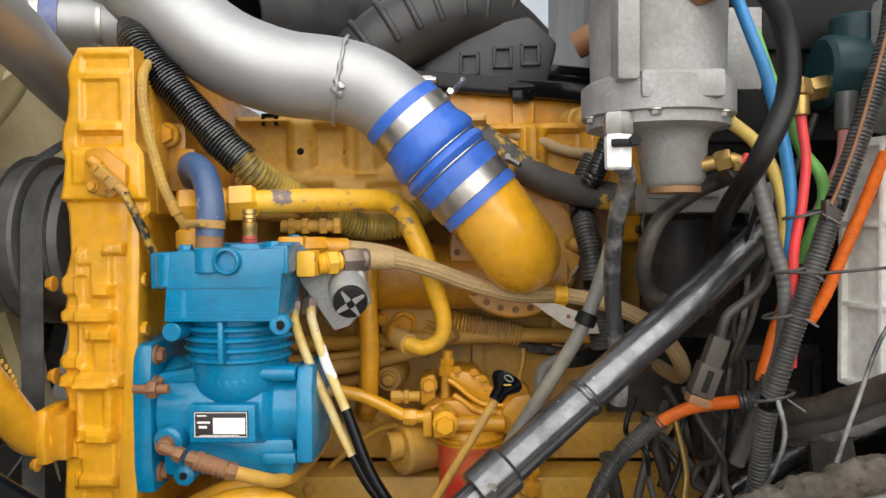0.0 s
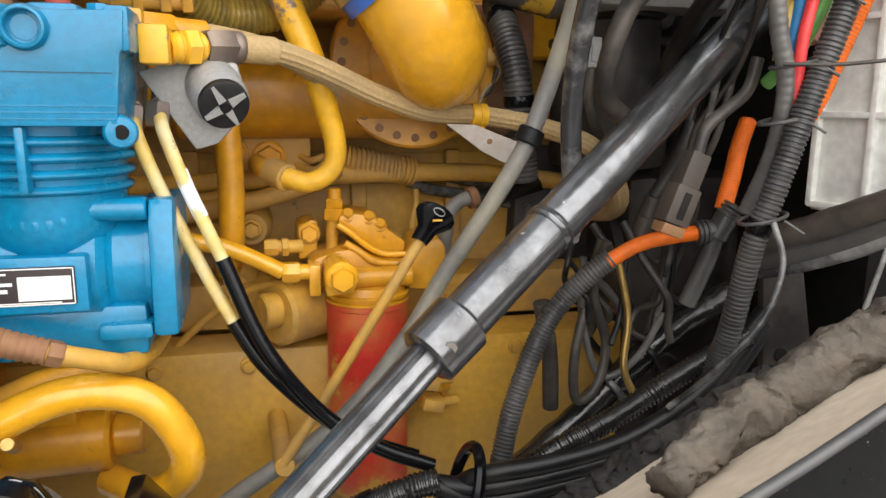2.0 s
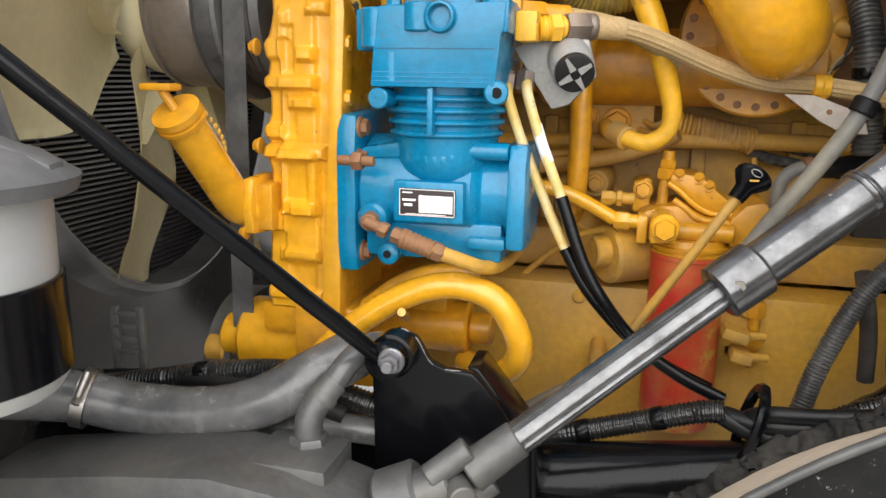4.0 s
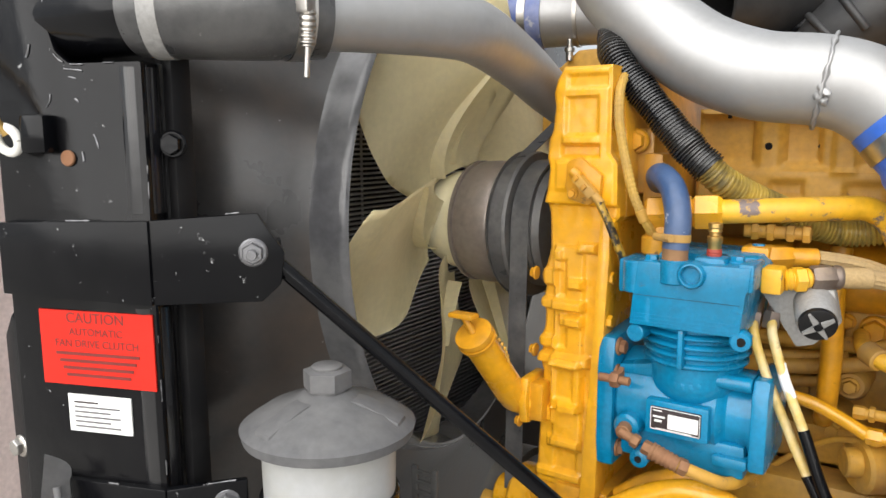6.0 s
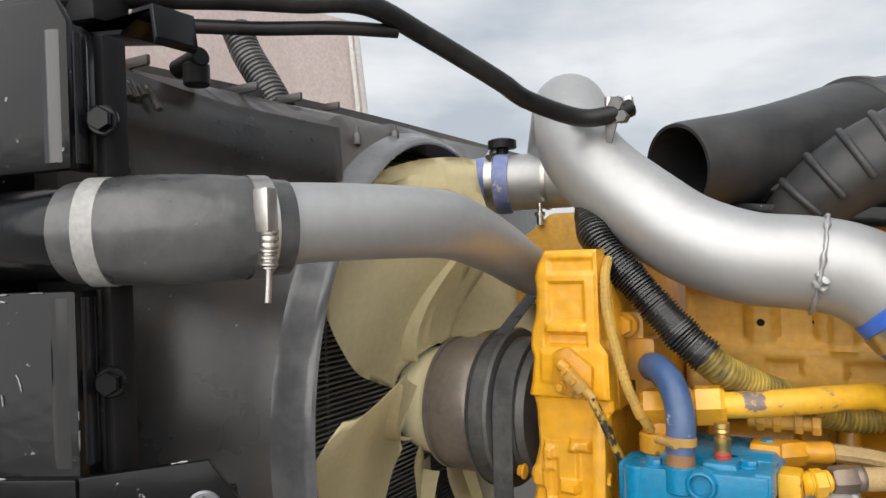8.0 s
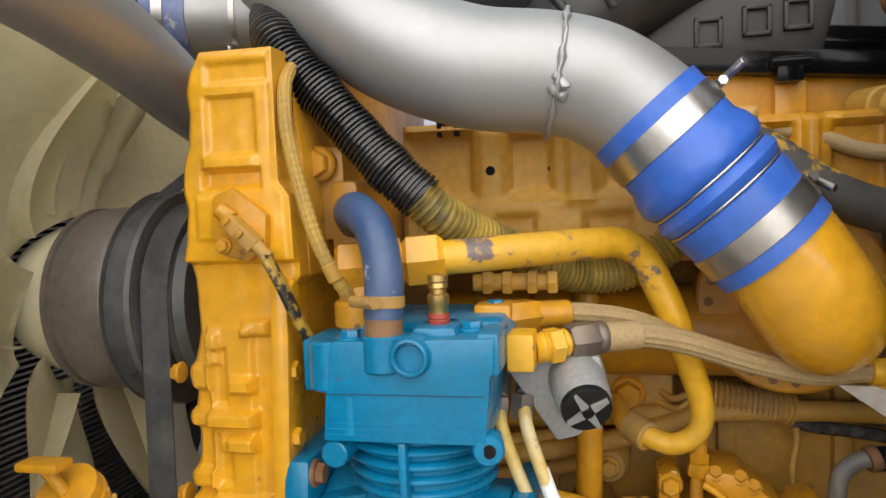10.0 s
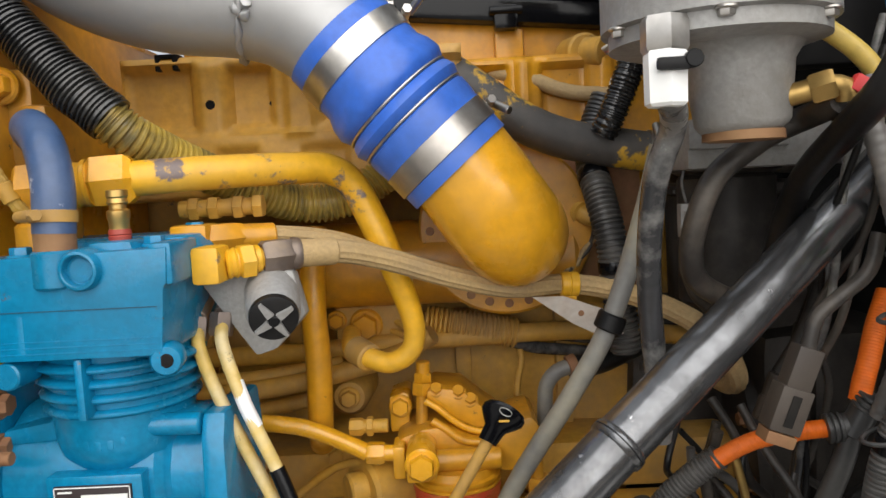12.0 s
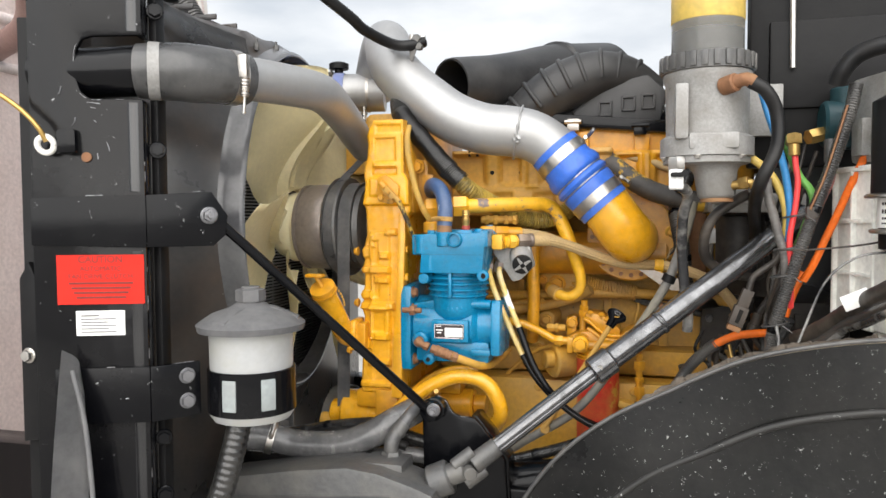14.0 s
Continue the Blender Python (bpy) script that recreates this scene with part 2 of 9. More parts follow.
DUSTY_BLACK = material("dust_coated_black", (0.03, 0.027, 0.025), 0.45, dirt=(0.09, 0.08, 0.07), dirt_amount=0.8, dirt_scale=11, bump=0.2, specular=0.15)
FOAM_BLACK = material("black_crumbling_foam", (0.018, 0.017, 0.016), 0.8, dirt=(0.07, 0.063, 0.055), dirt_amount=0.7, dirt_scale=30, bump=1.0, grain=140, specular=0.2)
FOAM = material("dusty_crumbling_foam", (0.07, 0.057, 0.045), 0.85, dirt=(0.2, 0.168, 0.135), dirt_amount=0.8, bump=1.0, specular=0.2, dirt_scale=16, grain=200)
HOOD = material("faded_pink_hood", (0.7, 0.61, 0.58), 0.6, dirt=(0.58, 0.48, 0.45), dirt_amount=0.6, dirt_scale=3)
HOOD_BRACE = material("dirty_pink_brace", (0.30, 0.19, 0.17), 0.5, dirt=(0.42, 0.30, 0.27), dirt_amount=0.6, dirt_scale=6)
GROUND = material("gravel_ground", (0.46, 0.44, 0.41), 0.9, dirt=(0.36, 0.34, 0.31), dirt_amount=0.8, dirt_scale=0.6, grain=25, bump=0.8)
LOOM = material("black_split_loom", (0.01, 0.01, 0.0105), 0.22, dirt=(0.06, 0.057, 0.05), dirt_amount=0.5, specular=0.7, bump=0.5)
LOOM_GREY = material("dusty_split_loom", (0.04, 0.04, 0.04), 0.34, dirt=(0.15, 0.142, 0.13), dirt_amount=0.6, specular=0.6)
LOOM_SPRAY = material("dusty_loom_with_overspray", (0.03, 0.03, 0.03), 0.4, dirt=(0.12, 0.11, 0.095), dirt_amount=0.7, dirt_scale=18, wear=(0.40, 0.27, 0.04), wear_amount=0.35, wear_scale=14, bump=0.2)
LOOM_YELLOW = material("overpainted_loom", (0.44, 0.30, 0.05), 0.36, dirt=(0.03, 0.035, 0.03), dirt_amount=0.8, dirt_scale=18)
BROWN_HOSE = material("brown_dusted_rubber", (0.035, 0.031, 0.028), 0.42, dirt=(0.12, 0.10, 0.08), dirt_amount=0.8, dirt_scale=18, bump=0.2, specular=0.35)
DARK_HOSE = material("dark_speckled_rubber", (0.08, 0.08, 0.082), 0.26, dirt=(0.2, 0.195, 0.19), dirt_amount=0.8, dirt_scale=12, bump=0.12, specular=0.6, wear=(0.4, 0.4, 0.4), wear_amount=0.1, wear_scale=90)
SIGHT = material("cloudy_sight_window", (0.30, 0.33, 0.33), 0.35, dirt=(0.22, 0.23, 0.22), dirt_amount=0.6, dirt_scale=20, bump=0.03)
TAN_HOSE = material("rubber_with_tan_overspray", (0.16, 0.155, 0.145), 0.45, dirt=(0.33, 0.295, 0.21), dirt_amount=0.8, dirt_scale=10, bump=0.2, specular=0.35)
AIR_YELLOW = material("patchy_yellow_air_line", (0.58, 0.40, 0.10), 0.45, dirt=(0.70, 0.62, 0.42), dirt_amount=0.8, dirt_scale=16, bump=0.08, wear=(0.03, 0.028, 0.025), wear_amount=0.45, wear_scale=20)
LEAD = material("chipped_yellow_lead", (0.45, 0.27, 0.03), 0.5, dirt=(0.32, 0.2, 0.05), dirt_amount=0.7, bump=0.2, wear=(0.02, 0.018, 0.016), wear_scale=34, wear_amount=1.1)
BRAID_YELLOW = material("yellow_painted_braid", (0.48, 0.29, 0.05), 0.65, dirt=(0.30, 0.19, 0.07), dirt_amount=0.7, dirt_scale=20, bump=0.3, grain=260)
# near-black for holes, slots and voids: their shade is put into the colour
DARK = material("void_shade_black", (0.012, 0.012, 0.012), 0.8, dirt=(0.04, 0.035, 0.03), dirt_amount=0.5, specular=0.08)
FIN = material("radiator_fins", (0.30, 0.30, 0.30), 0.4, metal=0.4, dirt=(0.20, 0.19, 0.18), dirt_amount=0.5, bump=0.05, specular=0.3)


def wire_paint(name, colour):
    return material(name, colour, 0.45, dirt=tuple(0.5 * c + 0.05 for c in colour), dirt_amount=0.5, bump=0.05)


W_RED, W_BLUE = wire_paint("red_wire", (0.80, 0.05, 0.05)), wire_paint("blue_wire", (0.03, 0.22, 0.50))
W_GREEN, W_YELLOW = wire_paint("green_wire", (0.16, 0.42, 0.09)), wire_paint("yellow_wire", (0.62, 0.44, 0.10))
W_PINK, W_WHITE = wire_paint("pink_wire", (0.55, 0.22, 0.20)), wire_paint("white_wire", (0.55, 0.5, 0.42))


def glass(name, colour, rough):
    m = bpy.data.materials.new(name)
    m.use_nodes = True
    b = m.node_tree.nodes["Principled BSDF"]
    b.inputs["Base Color"].default_value = (*colour, 1)
    b.inputs["Roughness"].default_value, b.inputs["Transmission Weight"].default_value = rough, 0.85
    b.inputs["IOR"].default_value = 1.3
    return m


BOWL = glass("clear_bowl_plastic", (0.86, 0.85, 0.80), 0.12)


# ---- mesh building ----
def merge(bm, other):
    tmp = bpy.data.meshes.new("tmp")
    other.to_mesh(tmp)
    other.free()
    bm.from_mesh(tmp)
    bpy.data.meshes.remove(tmp)
    return bm


def soften(bm, width, segments=2):
    """Rounds the sharp edges of a mesh."""
    if width > 0:
        edges = [e for e in bm.edges if len(e.link_faces) == 2 and e.calc_face_angle(0) > radians(28)]
        bmesh.ops.bevel(bm, geom=edges, offset=width, segments=segments, profile=0.6, affect="EDGES", clamp_overlap=True)
    return bm


def box(bm, lo, hi, bevel=0.003, turn=None):
    b = bmesh.new()
    bmesh.ops.create_cube(b, size=1)
    lo, hi = Vector(lo), Vector(hi)
    for v in b.verts:
        v.co = Vector([v.co[i] * (hi[i] - lo[i]) for i in range(3)])
    soften(b, bevel)
    m = Matrix.Translation((lo + hi) / 2)
    b.transform(m @ turn.to_4x4() if turn else m)
    return merge(bm, b)


def prism(bm, outline, a, b, axis="y", bevel=0.003):
    """A flat outline, given in the two other axes, pushed from a to b along an axis."""
    t = bmesh.new()
    put = {"y": lambda u, v, w: (u, w, v), "x": lambda u, v, w: (w, u, v), "z": lambda u, v, w: (u, v, w)}[axis]
    front = [t.verts.new(put(u, v, a)) for u, v in outline]
    rear = [t.verts.new(put(u, v, b)) for u, v in outline]
    t.faces.new(front)
    t.faces.new(rear[::-1])
    n = len(outline)
    for i in range(n):
        t.faces.new((front[i], rear[i], rear[(i + 1) % n], front[(i + 1) % n]))
    bmesh.ops.recalc_face_normals(t, faces=t.faces)
    soften(t, bevel)
    return merge(bm, t)


def frame_of(d):
    d = Vector(d).normalized()
    up = Vector((0, 0, 1)) if abs(d.z) < 0.9 else Vector((1, 0, 0))
    u = d.cross(up).normalized()
    return u, u.cross(d).normalized()


def lathe(bm, a, b, profile, seg=28):
    """A turned form about the line from a to b; profile: (share of the way, radius)."""
    a, b = Vector(a), Vector(b)
    u, w = frame_of(b - a)
    rings = []
    for s, r in profile:
        c = a.lerp(b, s)
        rings.append([bm.verts.new(c + max(r, 1e-4) * (math.cos(k) * u + math.sin(k) * w)) for k in (2 * math.pi * i / seg for i in range(seg))])
    for p, q in zip(rings, rings[1:]):
        for i in range(seg):
            bm.faces.new((p[i], p[(i + 1) % seg], q[(i + 1) % seg], q[i]))
    bm.faces.new(rings[0][::-1])
    bm.faces.new(rings[-1])
    return bm


def rod(bm, a, b, r, r2=None, bevel=0.12, seg=24):
    """A round bar with softened ends."""
    r2 = r if r2 is None else r2
    length = max((Vector(b) - Vector(a)).length, 1e-6)
    e = min(0.3, bevel * min(r, r2) / length)
    return lathe(bm, a, b, [(0, r * (1 - bevel)), (e, r), (1 - e, r2), (1, r2 * (1 - bevel))], seg)


def hexagon(bm, a, b, r, bevel=0.1):
    return lathe(bm, a, b, [(0, r * (1 - bevel)), (0.12, r), (0.85, r), (1, r * (1 - bevel))], 6)


def spline(points, step=0.006):
    """Points along a smooth line through the given ones, at about even steps."""
    pts = [Vector(p) for p in points]
    if len(pts) == 2:
        n = max(2, int((pts[1] - pts[0]).length / step))
        return [pts[0].lerp(pts[1], i / n) for i in range(n + 1)]
    ext = [2 * pts[0] - pts[1]] + pts + [2 * pts[-1] - pts[-2]]
    out = []
    for i in range(1, len(ext) - 2):
        p0, p1, p2, p3 = ext[i - 1:i + 3]
        n = max(2, int((p2 - p1).length / step))
        for k in range(n):
            t = k / n
            out.append(0.5 * (2 * p1 + (p2 - p0) * t + (2 * p0 - 5 * p1 + 4 * p2 - p3) * t * t + (3 * p1 - p0 - 3 * p2 + p3) * t ** 3))
    out.append(pts[-1])
    return out


def sweep(bm, points, r, seg=16, step=0.006, ribs=0.0, depth=0.12, smooth=True, flat=1.0, wobble=0.0, lobes=0, weave=0.0):
    """A hose along a line. ribs: the rings' spacing in metres, if it is corrugated. r: a radius, or a function of the share of the way."""
    line = spline(points, min(step, ribs / 4) if ribs else step) if smooth else [Vector(p) for p in points]
    total = sum((q - p).length for p, q in zip(line, line[1:]))
    u, _ = frame_of(line[1] - line[0])
    rings, gone = [], 0.0
    for i, c in enumerate(line):
        d = (line[min(i + 1, len(line) - 1)] - line[max(i - 1, 0)]).normalized()
        gone += (c - line[i - 1]).length if i else 0
        u = (u - u.dot(d) * d).normalized()
        w = d.cross(u)
        rad = r(gone / total) if callable(r) else r
        if ribs:
            rad *= 1 + depth * (0.5 if (gone / ribs) % 1 < 0.55 else -0.5)
        if wobble:
            rad *= 1 + wobble * noise.noise(c * 40)
        turn = 2 * math.pi * gone / weave if weave else 0.0
        rings.append([bm.verts.new(c + rad * (1 + ((0.11 if weave else 0.05) * math.cos(lobes * k + turn) * (math.cos(lobes * k - turn) if weave else 1.0) if lobes else 0.0)) * (math.cos(k) * u + flat * math.sin(k) * w)) for k in (2 * math.pi * j / seg for j in range(seg))])
    for p, q in zip(rings, rings[1:]):
        for i in range(seg):
            bm.faces.new((p[i], p[(i + 1) % seg], q[(i + 1) % seg], q[i]))
    bm.faces.new(rings[0][::-1])
    bm.faces.new(rings[-1])
    return bm


ORIGIN = {}


def finish(bm, name, mat, at, sharp=38):
    bmesh.ops.recalc_face_normals(bm, faces=bm.faces)
    bm.transform(Matrix.Translation(-Vector(at)))
    for f in bm.faces:
        f.smooth = True
    for e in bm.edges:
        if len(e.link_faces) == 2 and e.calc_face_angle(0) > radians(sharp):
            e.smooth = False
    me = bpy.data.meshes.new(name)
    bm.to_mesh(me)
    bm.free()
    me.materials.append(mat)
    return me


def thing(name, label, category, at, group="", kind=""):
    """A thing of several parts: an empty at its base."""
    ob = new(name)
    ob.empty_display_size = 0.05
    ob.location = at
    ORIGIN[ob.name] = Vector(at)
    return tagged(ob, label, category, group, kind)


def solid(name, bm, mat, label, category, group="", kind="", at=None):
    """A thing that is one mesh; parts can be hung under it."""
    if at is None:
        lo = [min(v.co[i] for v in bm.verts) for i in range(3)]
        hi = [max(v.co[i] for v in bm.verts) for i in range(3)]
        at = ((lo[0] + hi[0]) / 2, (lo[1] + hi[1]) / 2, lo[2])
    ob = new(name, finish(bm, name, mat, at))
    ob.location = at
    ORIGIN[ob.name] = Vector(at)
    return tagged(ob, label, category, group, kind)


def part(name, bm, mat, parent, label="", sharp=38):
    """One mesh of its own under a thing or a part, given in the world's metres."""
    at = ORIGIN[parent.name]
    ob = new(name, finish(bm, name, mat, at, sharp))
    ob.parent = parent
    ORIGIN[ob.name] = at
    return tagged(ob, label)


BOLTS = {}


def bolt(parent, place, along=(0, -1, 0), size=0.008, mat=None, name="bolt", washer=True):
    """A hexagon bolt head; along: the way that its head faces."""
    mat = mat or YELLOW
    key = (size, mat.name, washer)
    if key not in BOLTS:
        bm = bmesh.new()
        if washer:
            rod(bm, (0, 0, -0.3 * size), (0, 0, 0.22 * size), 1.32 * size, seg=20)
        hexagon(bm, (0, 0, 0.1 * size), (0, 0, 0.95 * size), size)
        BOLTS[key] = finish(bm, "bolt", mat, (0, 0, 0))
    ob = new(name, BOLTS[key])
    ob.parent = parent
    turn = Vector(along).to_track_quat("Z", "Y").to_matrix().to_4x4()
    ob.matrix_local = Matrix.Translation(Vector(place) - ORIGIN[parent.name]) @ turn
    return ob


def band(parent, a, b, r, width=0.012, mat=None, name="clamp", screw=None, label=""):
    """A band clamp round a hose at a, whose axis points towards b, with its screw housing."""
    a, b = Vector(a), Vector(b)
    d = (b - a).normalized()
    bm = bmesh.new()
    lathe(bm, a - d * width / 2, a + d * width / 2, [(0, r * 0.985), (0.02, r), (0.98, r), (1, r * 0.985)], 40)
    if screw is not None:
        s = Vector(screw).normalized()
        s = (s - s.dot(d) * d).normalized()
        side = d.cross(s)
        c = a + s * (r + 0.004)
        rod(bm, c - side * 0.014, c + side * 0.016, 0.0048, seg=12)
        hexagon(bm, c + side * 0.016, c + side * 0.023, 0.0052)
    return part(name, bm, mat or STEEL, parent, label)


def hose(name, points, r, mat, label, category="hose", group="", ribs=0.0, depth=0.12, seg=16, flat=1.0, wobble=0.0):
    bm = sweep(bmesh.new(), points, r, seg=seg, ribs=ribs, depth=depth, flat=flat, wobble=wobble)
    ob = solid(name, bm, mat, label, category, group)
    line = spline(points, 0.01)
    if name in ("cable_loom", "corrugated_loom") and len(line) > 12:
        for at in (len(line) // 3, 2 * len(line) // 3):
            d = (line[at + 1] - line[at]).normalized()
            t = lathe(bmesh.new(), line[at] - d * 0.007, line[at] + d * 0.007, [(0, r * 1.05), (0.1, r * 1.10), (0.9, r * 1.10), (1, r * 1.05)], 20)
            part("tape_wrap", t, BLACK, ob)
    return ob


def along(table, z):
    """Straight steps through (z, value) pairs that run downwards."""
    for (za, a), (zb, b) in zip(table, table[1:]):
        if za >= z >= zb:
            return a + (b - a) * (za - z) / max(za - zb, 1e-9)
    return table[0][1] if z > table[0][0] else table[-1][1]


def smooth(t):
    t = min(1.0, max(0.0, t))
    return t * t * (3 - 2 * t)


def relief(left, right, z0, z1, y, back, forms, nx, nz, soft=0.0045, edge=0.006):
    """A cast block: its front carries raised (or, with minus, sunk) pads with soft edges; left and right are tables over z; forms: (x0, x1, z0, z1, height)."""
    bm = bmesh.new()
    rows, rear = [], []
    for j in range(nz + 1):
        z = z0 + (z1 - z0) * j / nz
        xl, xr = along(left, z), along(right, z)
        row = []
        for i in range(nx + 1):
            x = xl + (xr - xl) * i / nx
            h = 0.0
            for a, b, p, q, up in forms:
                d = min(x - a, b - x, z - p, q - z)
                if d > -soft:
                    h += up * smooth((d + soft) / (2 * soft))
            rim = min(x - xl, xr - x, z - z0, z1 - z)
            h -= edge * (1 - smooth(rim / edge))
            h += 0.0006 * noise.noise(Vector((x * 60, y * 7, z * 60)))
            row.append(bm.verts.new((x, y - h, z)))
        rows.append(row)
    for p, q in zip(rows, rows[1:]):
        for i in range(nx):
            bm.faces.new((p[i], p[i + 1], q[i + 1], q[i]))
    rim = rows[0] + [r[-1] for r in rows[1:]] + rows[-1][-2::-1] + [r[0] for r in rows[-2:0:-1]]
    rear = [bm.verts.new((v.co.x, back, v.co.z)) for v in rim]
    n = len(rim)
    for i in range(n):
        bm.faces.new((rim[i], rear[i], rear[(i + 1) % n], rim[(i + 1) % n]))
    bm.faces.new(rear)
    return bm



# ---- ground ----
bm = bmesh.new()
bmesh.ops.create_grid(bm, x_segments=60, y_segments=60, size=60)
for v in bm.verts:
    v.co.z = 0.03 * noise.noise(v.co * 0.4)
solid("ground", bm, GROUND, "grey gravel yard under the truck", "ground", kind="structure", at=(0, 0, 0))

# ---- the truck's cab: firewall, cowl, side panel ----
firewall = thing("firewall", "grey painted cab firewall behind the engine", "firewall", (0.62, 1.6, 0.0), kind="structure")
# panel, ledge and lower cowl: shade behind the engine painted as near-black
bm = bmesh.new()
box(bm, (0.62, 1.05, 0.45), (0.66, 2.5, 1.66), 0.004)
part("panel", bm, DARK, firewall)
bm = bmesh.new()
box(bm, (0.33, 1.20, 1.665), (0.37, 2.6, 2.35), 0.006)
for y in (1.36, 1.55, 1.75):
    box(bm, (0.318, y, 1.70), (0.332, y + 0.05, 2.33), 0.004)
part("upper_panel", bm, FIREWALL, firewall, "grey upper firewall with pressed ribs")
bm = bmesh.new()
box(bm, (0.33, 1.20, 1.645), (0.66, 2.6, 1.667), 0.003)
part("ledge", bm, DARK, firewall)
bm = bmesh.new()
box(bm, (0.372, 1.12, 1.50), (1.6, 1.16, 2.35), 0.006)
box(bm, (0.41, 1.105, 1.62), (0.75, 1.122, 1.80), 0.006)
part("cowl", bm, DULL_BLACK, firewall, "dark cowl beside the firewall")
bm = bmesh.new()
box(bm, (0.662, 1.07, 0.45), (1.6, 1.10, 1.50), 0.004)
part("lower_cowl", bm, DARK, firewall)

# white ribbed side panel of the cab
side_panel = thing("cab_side_panel", "aged white plastic cab panel with raised rib grid", "panel", (0.56, 0.90, 0.95))


def on_panel(u, v, w):
    """A place on the panel: u along it from its far edge, v up, w out of its face."""
    d, out = Vector((0.292, -0.956, 0)), Vector((-0.956, -0.292, 0))
    return Vector((0.527, 1.045, v)) + d * u + out * w


def panel_box(bm, u0, u1, v0, v1, w0, w1, bevel=0.002):
    t = bmesh.new()
    bmesh.ops.create_cube(t, size=1)
    for v in t.verts:
        v.co = on_panel(u0 if v.co.x < 0 else u1, v0 if v.co.z < 0 else v1, w0 if v.co.y < 0 else w1)
    bmesh.ops.recalc_face_normals(t, faces=t.faces)
    soften(t, bevel)
    return merge(bm, t)


bm = bmesh.new()
panel_box(bm, 0, 0.175, 1.185, 1.492, -0.03, 0.0)
panel_box(bm, 0.125, 0.19, 1.02, 1.20, -0.03, 0.0)
panel_box(bm, 0.178, 0.42, 0.98, 1.62, -0.09, -0.055)
part("sheet", bm, WHITE, side_panel)
bm = bmesh.new()
for u in (0.002, 0.062, 0.128):
    panel_box(bm, u - 0.0035, u + 0.0035, 1.19, 1.487, -0.002, 0.009)
for v in (1.192, 1.289, 1.388, 1.484):
    panel_box(bm, 0, 0.13, v - 0.0035, v + 0.0035, -0.002, 0.0085)
part("rib_grid", bm, WHITE, side_panel)
bm = bmesh.new()
panel_box(bm, 0.133, 0.172, 1.19, 1.488, -0.002, 0.006, 0.003)
part("border", bm, WHITE, side_panel)
bm = bmesh.new()
panel_box(bm, 0.02, 0.15, 1.496, 1.66, -0.05, -0.012, 0.012)
panel_box(bm, 0.05, 0.085, 1.51, 1.58, -0.02, 0.004, 0.004)
part("upper_shell", bm, CAST, side_panel, "dusty upper shell of the panel")
bm = bmesh.new()
panel_box(bm, 0.215, 0.235, 1.10, 1.28, -0.03, -0.008, 0.001)
for v in (1.13, 1.16, 1.19):
    panel_box(bm, 0.205, 0.245, v, v + 0.008, -0.02, -0.004, 0.001)
part("slot", bm, DARK, side_panel)
for v in (1.475, 1.327, 1.20):
    bolt(side_panel, on_panel(0.165 if v > 1.4 else 0.195, v, 0.004), (-0.956, -0.292, 0), 0.009, WHITE)

# canister hung on the cab panel
canister = thing("canister", "black canister with a white printed label beside the panel", "canister", (0.578, 0.838, 1.30))
bm = bmesh.new()
lathe(bm, (0.578, 0.838, 1.30), (0.578, 0.838, 1.60), [(0, 0.014), (0.12, 0.016), (0.14, 0.033), (0.44, 0.034), (0.45, 0.046), (0.97, 0.046), (1, 0.03)], 36)
part("body", bm, DULL_BLACK, canister)
bm = bmesh.new()
lathe(bm, (0.578, 0.838, 1.378), (0.578, 0.838, 1.428), [(0, 0.0342), (0.03, 0.0350), (0.97, 0.0350), (1, 0.0342)], 36)
label = part("label_band", bm, PAPER, canister, "white printed label")
for k, (z0, z1) in enumerate(((1.416, 1.421), (1.402, 1.409), (1.392, 1.396), (1.384, 1.387))):
    bm = bmesh.new()
    for j in range(5):
        a0 = radians(205 + 9 * j)
        c = Vector((0.578 + 0.0353 * math.cos(a0), 0.838 + 0.0353 * math.sin(a0), 0))
        e = Vector((-math.sin(a0), math.cos(a0), 0)) * 0.0022
        vs = [bm.verts.new(c + q) for q in (e + Vector((0, 0, z0)), -e + Vector((0, 0, z0)), -e + Vector((0, 0, z1)), e + Vector((0, 0, z1)))]
        bm.faces.new(vs)
    part("print", bm, PRINT, label)
bm = bmesh.new()
lathe(bm, (0.578, 0.838, 1.428), (0.578, 0.838, 1.436), [(0, 0.054), (0.3, 0.056), (0.7, 0.056), (1, 0.05)], 36)
lathe(bm, (0.578, 0.838, 1.368), (0.578, 0.838, 1.376), [(0, 0.045), (0.3, 0.048), (0.7, 0.048), (1, 0.045)], 36)
part("strap", bm, STEEL, canister)

# ---- frame rail ----
rail = thing("frame_rail", "glossy black steel frame rail under the engine", "frame rail", (0.2, 1.0, 0.55))
bm = bmesh.new()
prism(bm, [(0.925, 0.55), (1.02, 0.55), (1.02, 0.575), (0.95, 0.575), (0.95, 0.80), (1.02, 0.80), (1.02, 0.835), (0.925, 0.835)], -1.70, 2.2, "x", 0.006)
part("channel", bm, BLACK, rail)
for x in (-0.05, 0.12, 0.33):
    bolt(rail, (x, 0.924, 0.72), (0, -1, 0), 0.012, BLACK)
bm = bmesh.new()
rod(bm, (-0.18, 0.985, 0.818), (0.32, 0.985, 0.893), 0.042, seg=28)
part("cross_tube", bm, BLACK, rail, "glossy black cross tube")
rail2 = thing("frame_rail", "black steel frame rail on the far side", "frame rail", (0.2, 1.9, 0.55))
bm = bmesh.new()
box(bm, (-1.70, 1.85, 0.55), (2.2, 1.93, 0.835), 0.006)
part("channel", bm, BLACK, rail2)

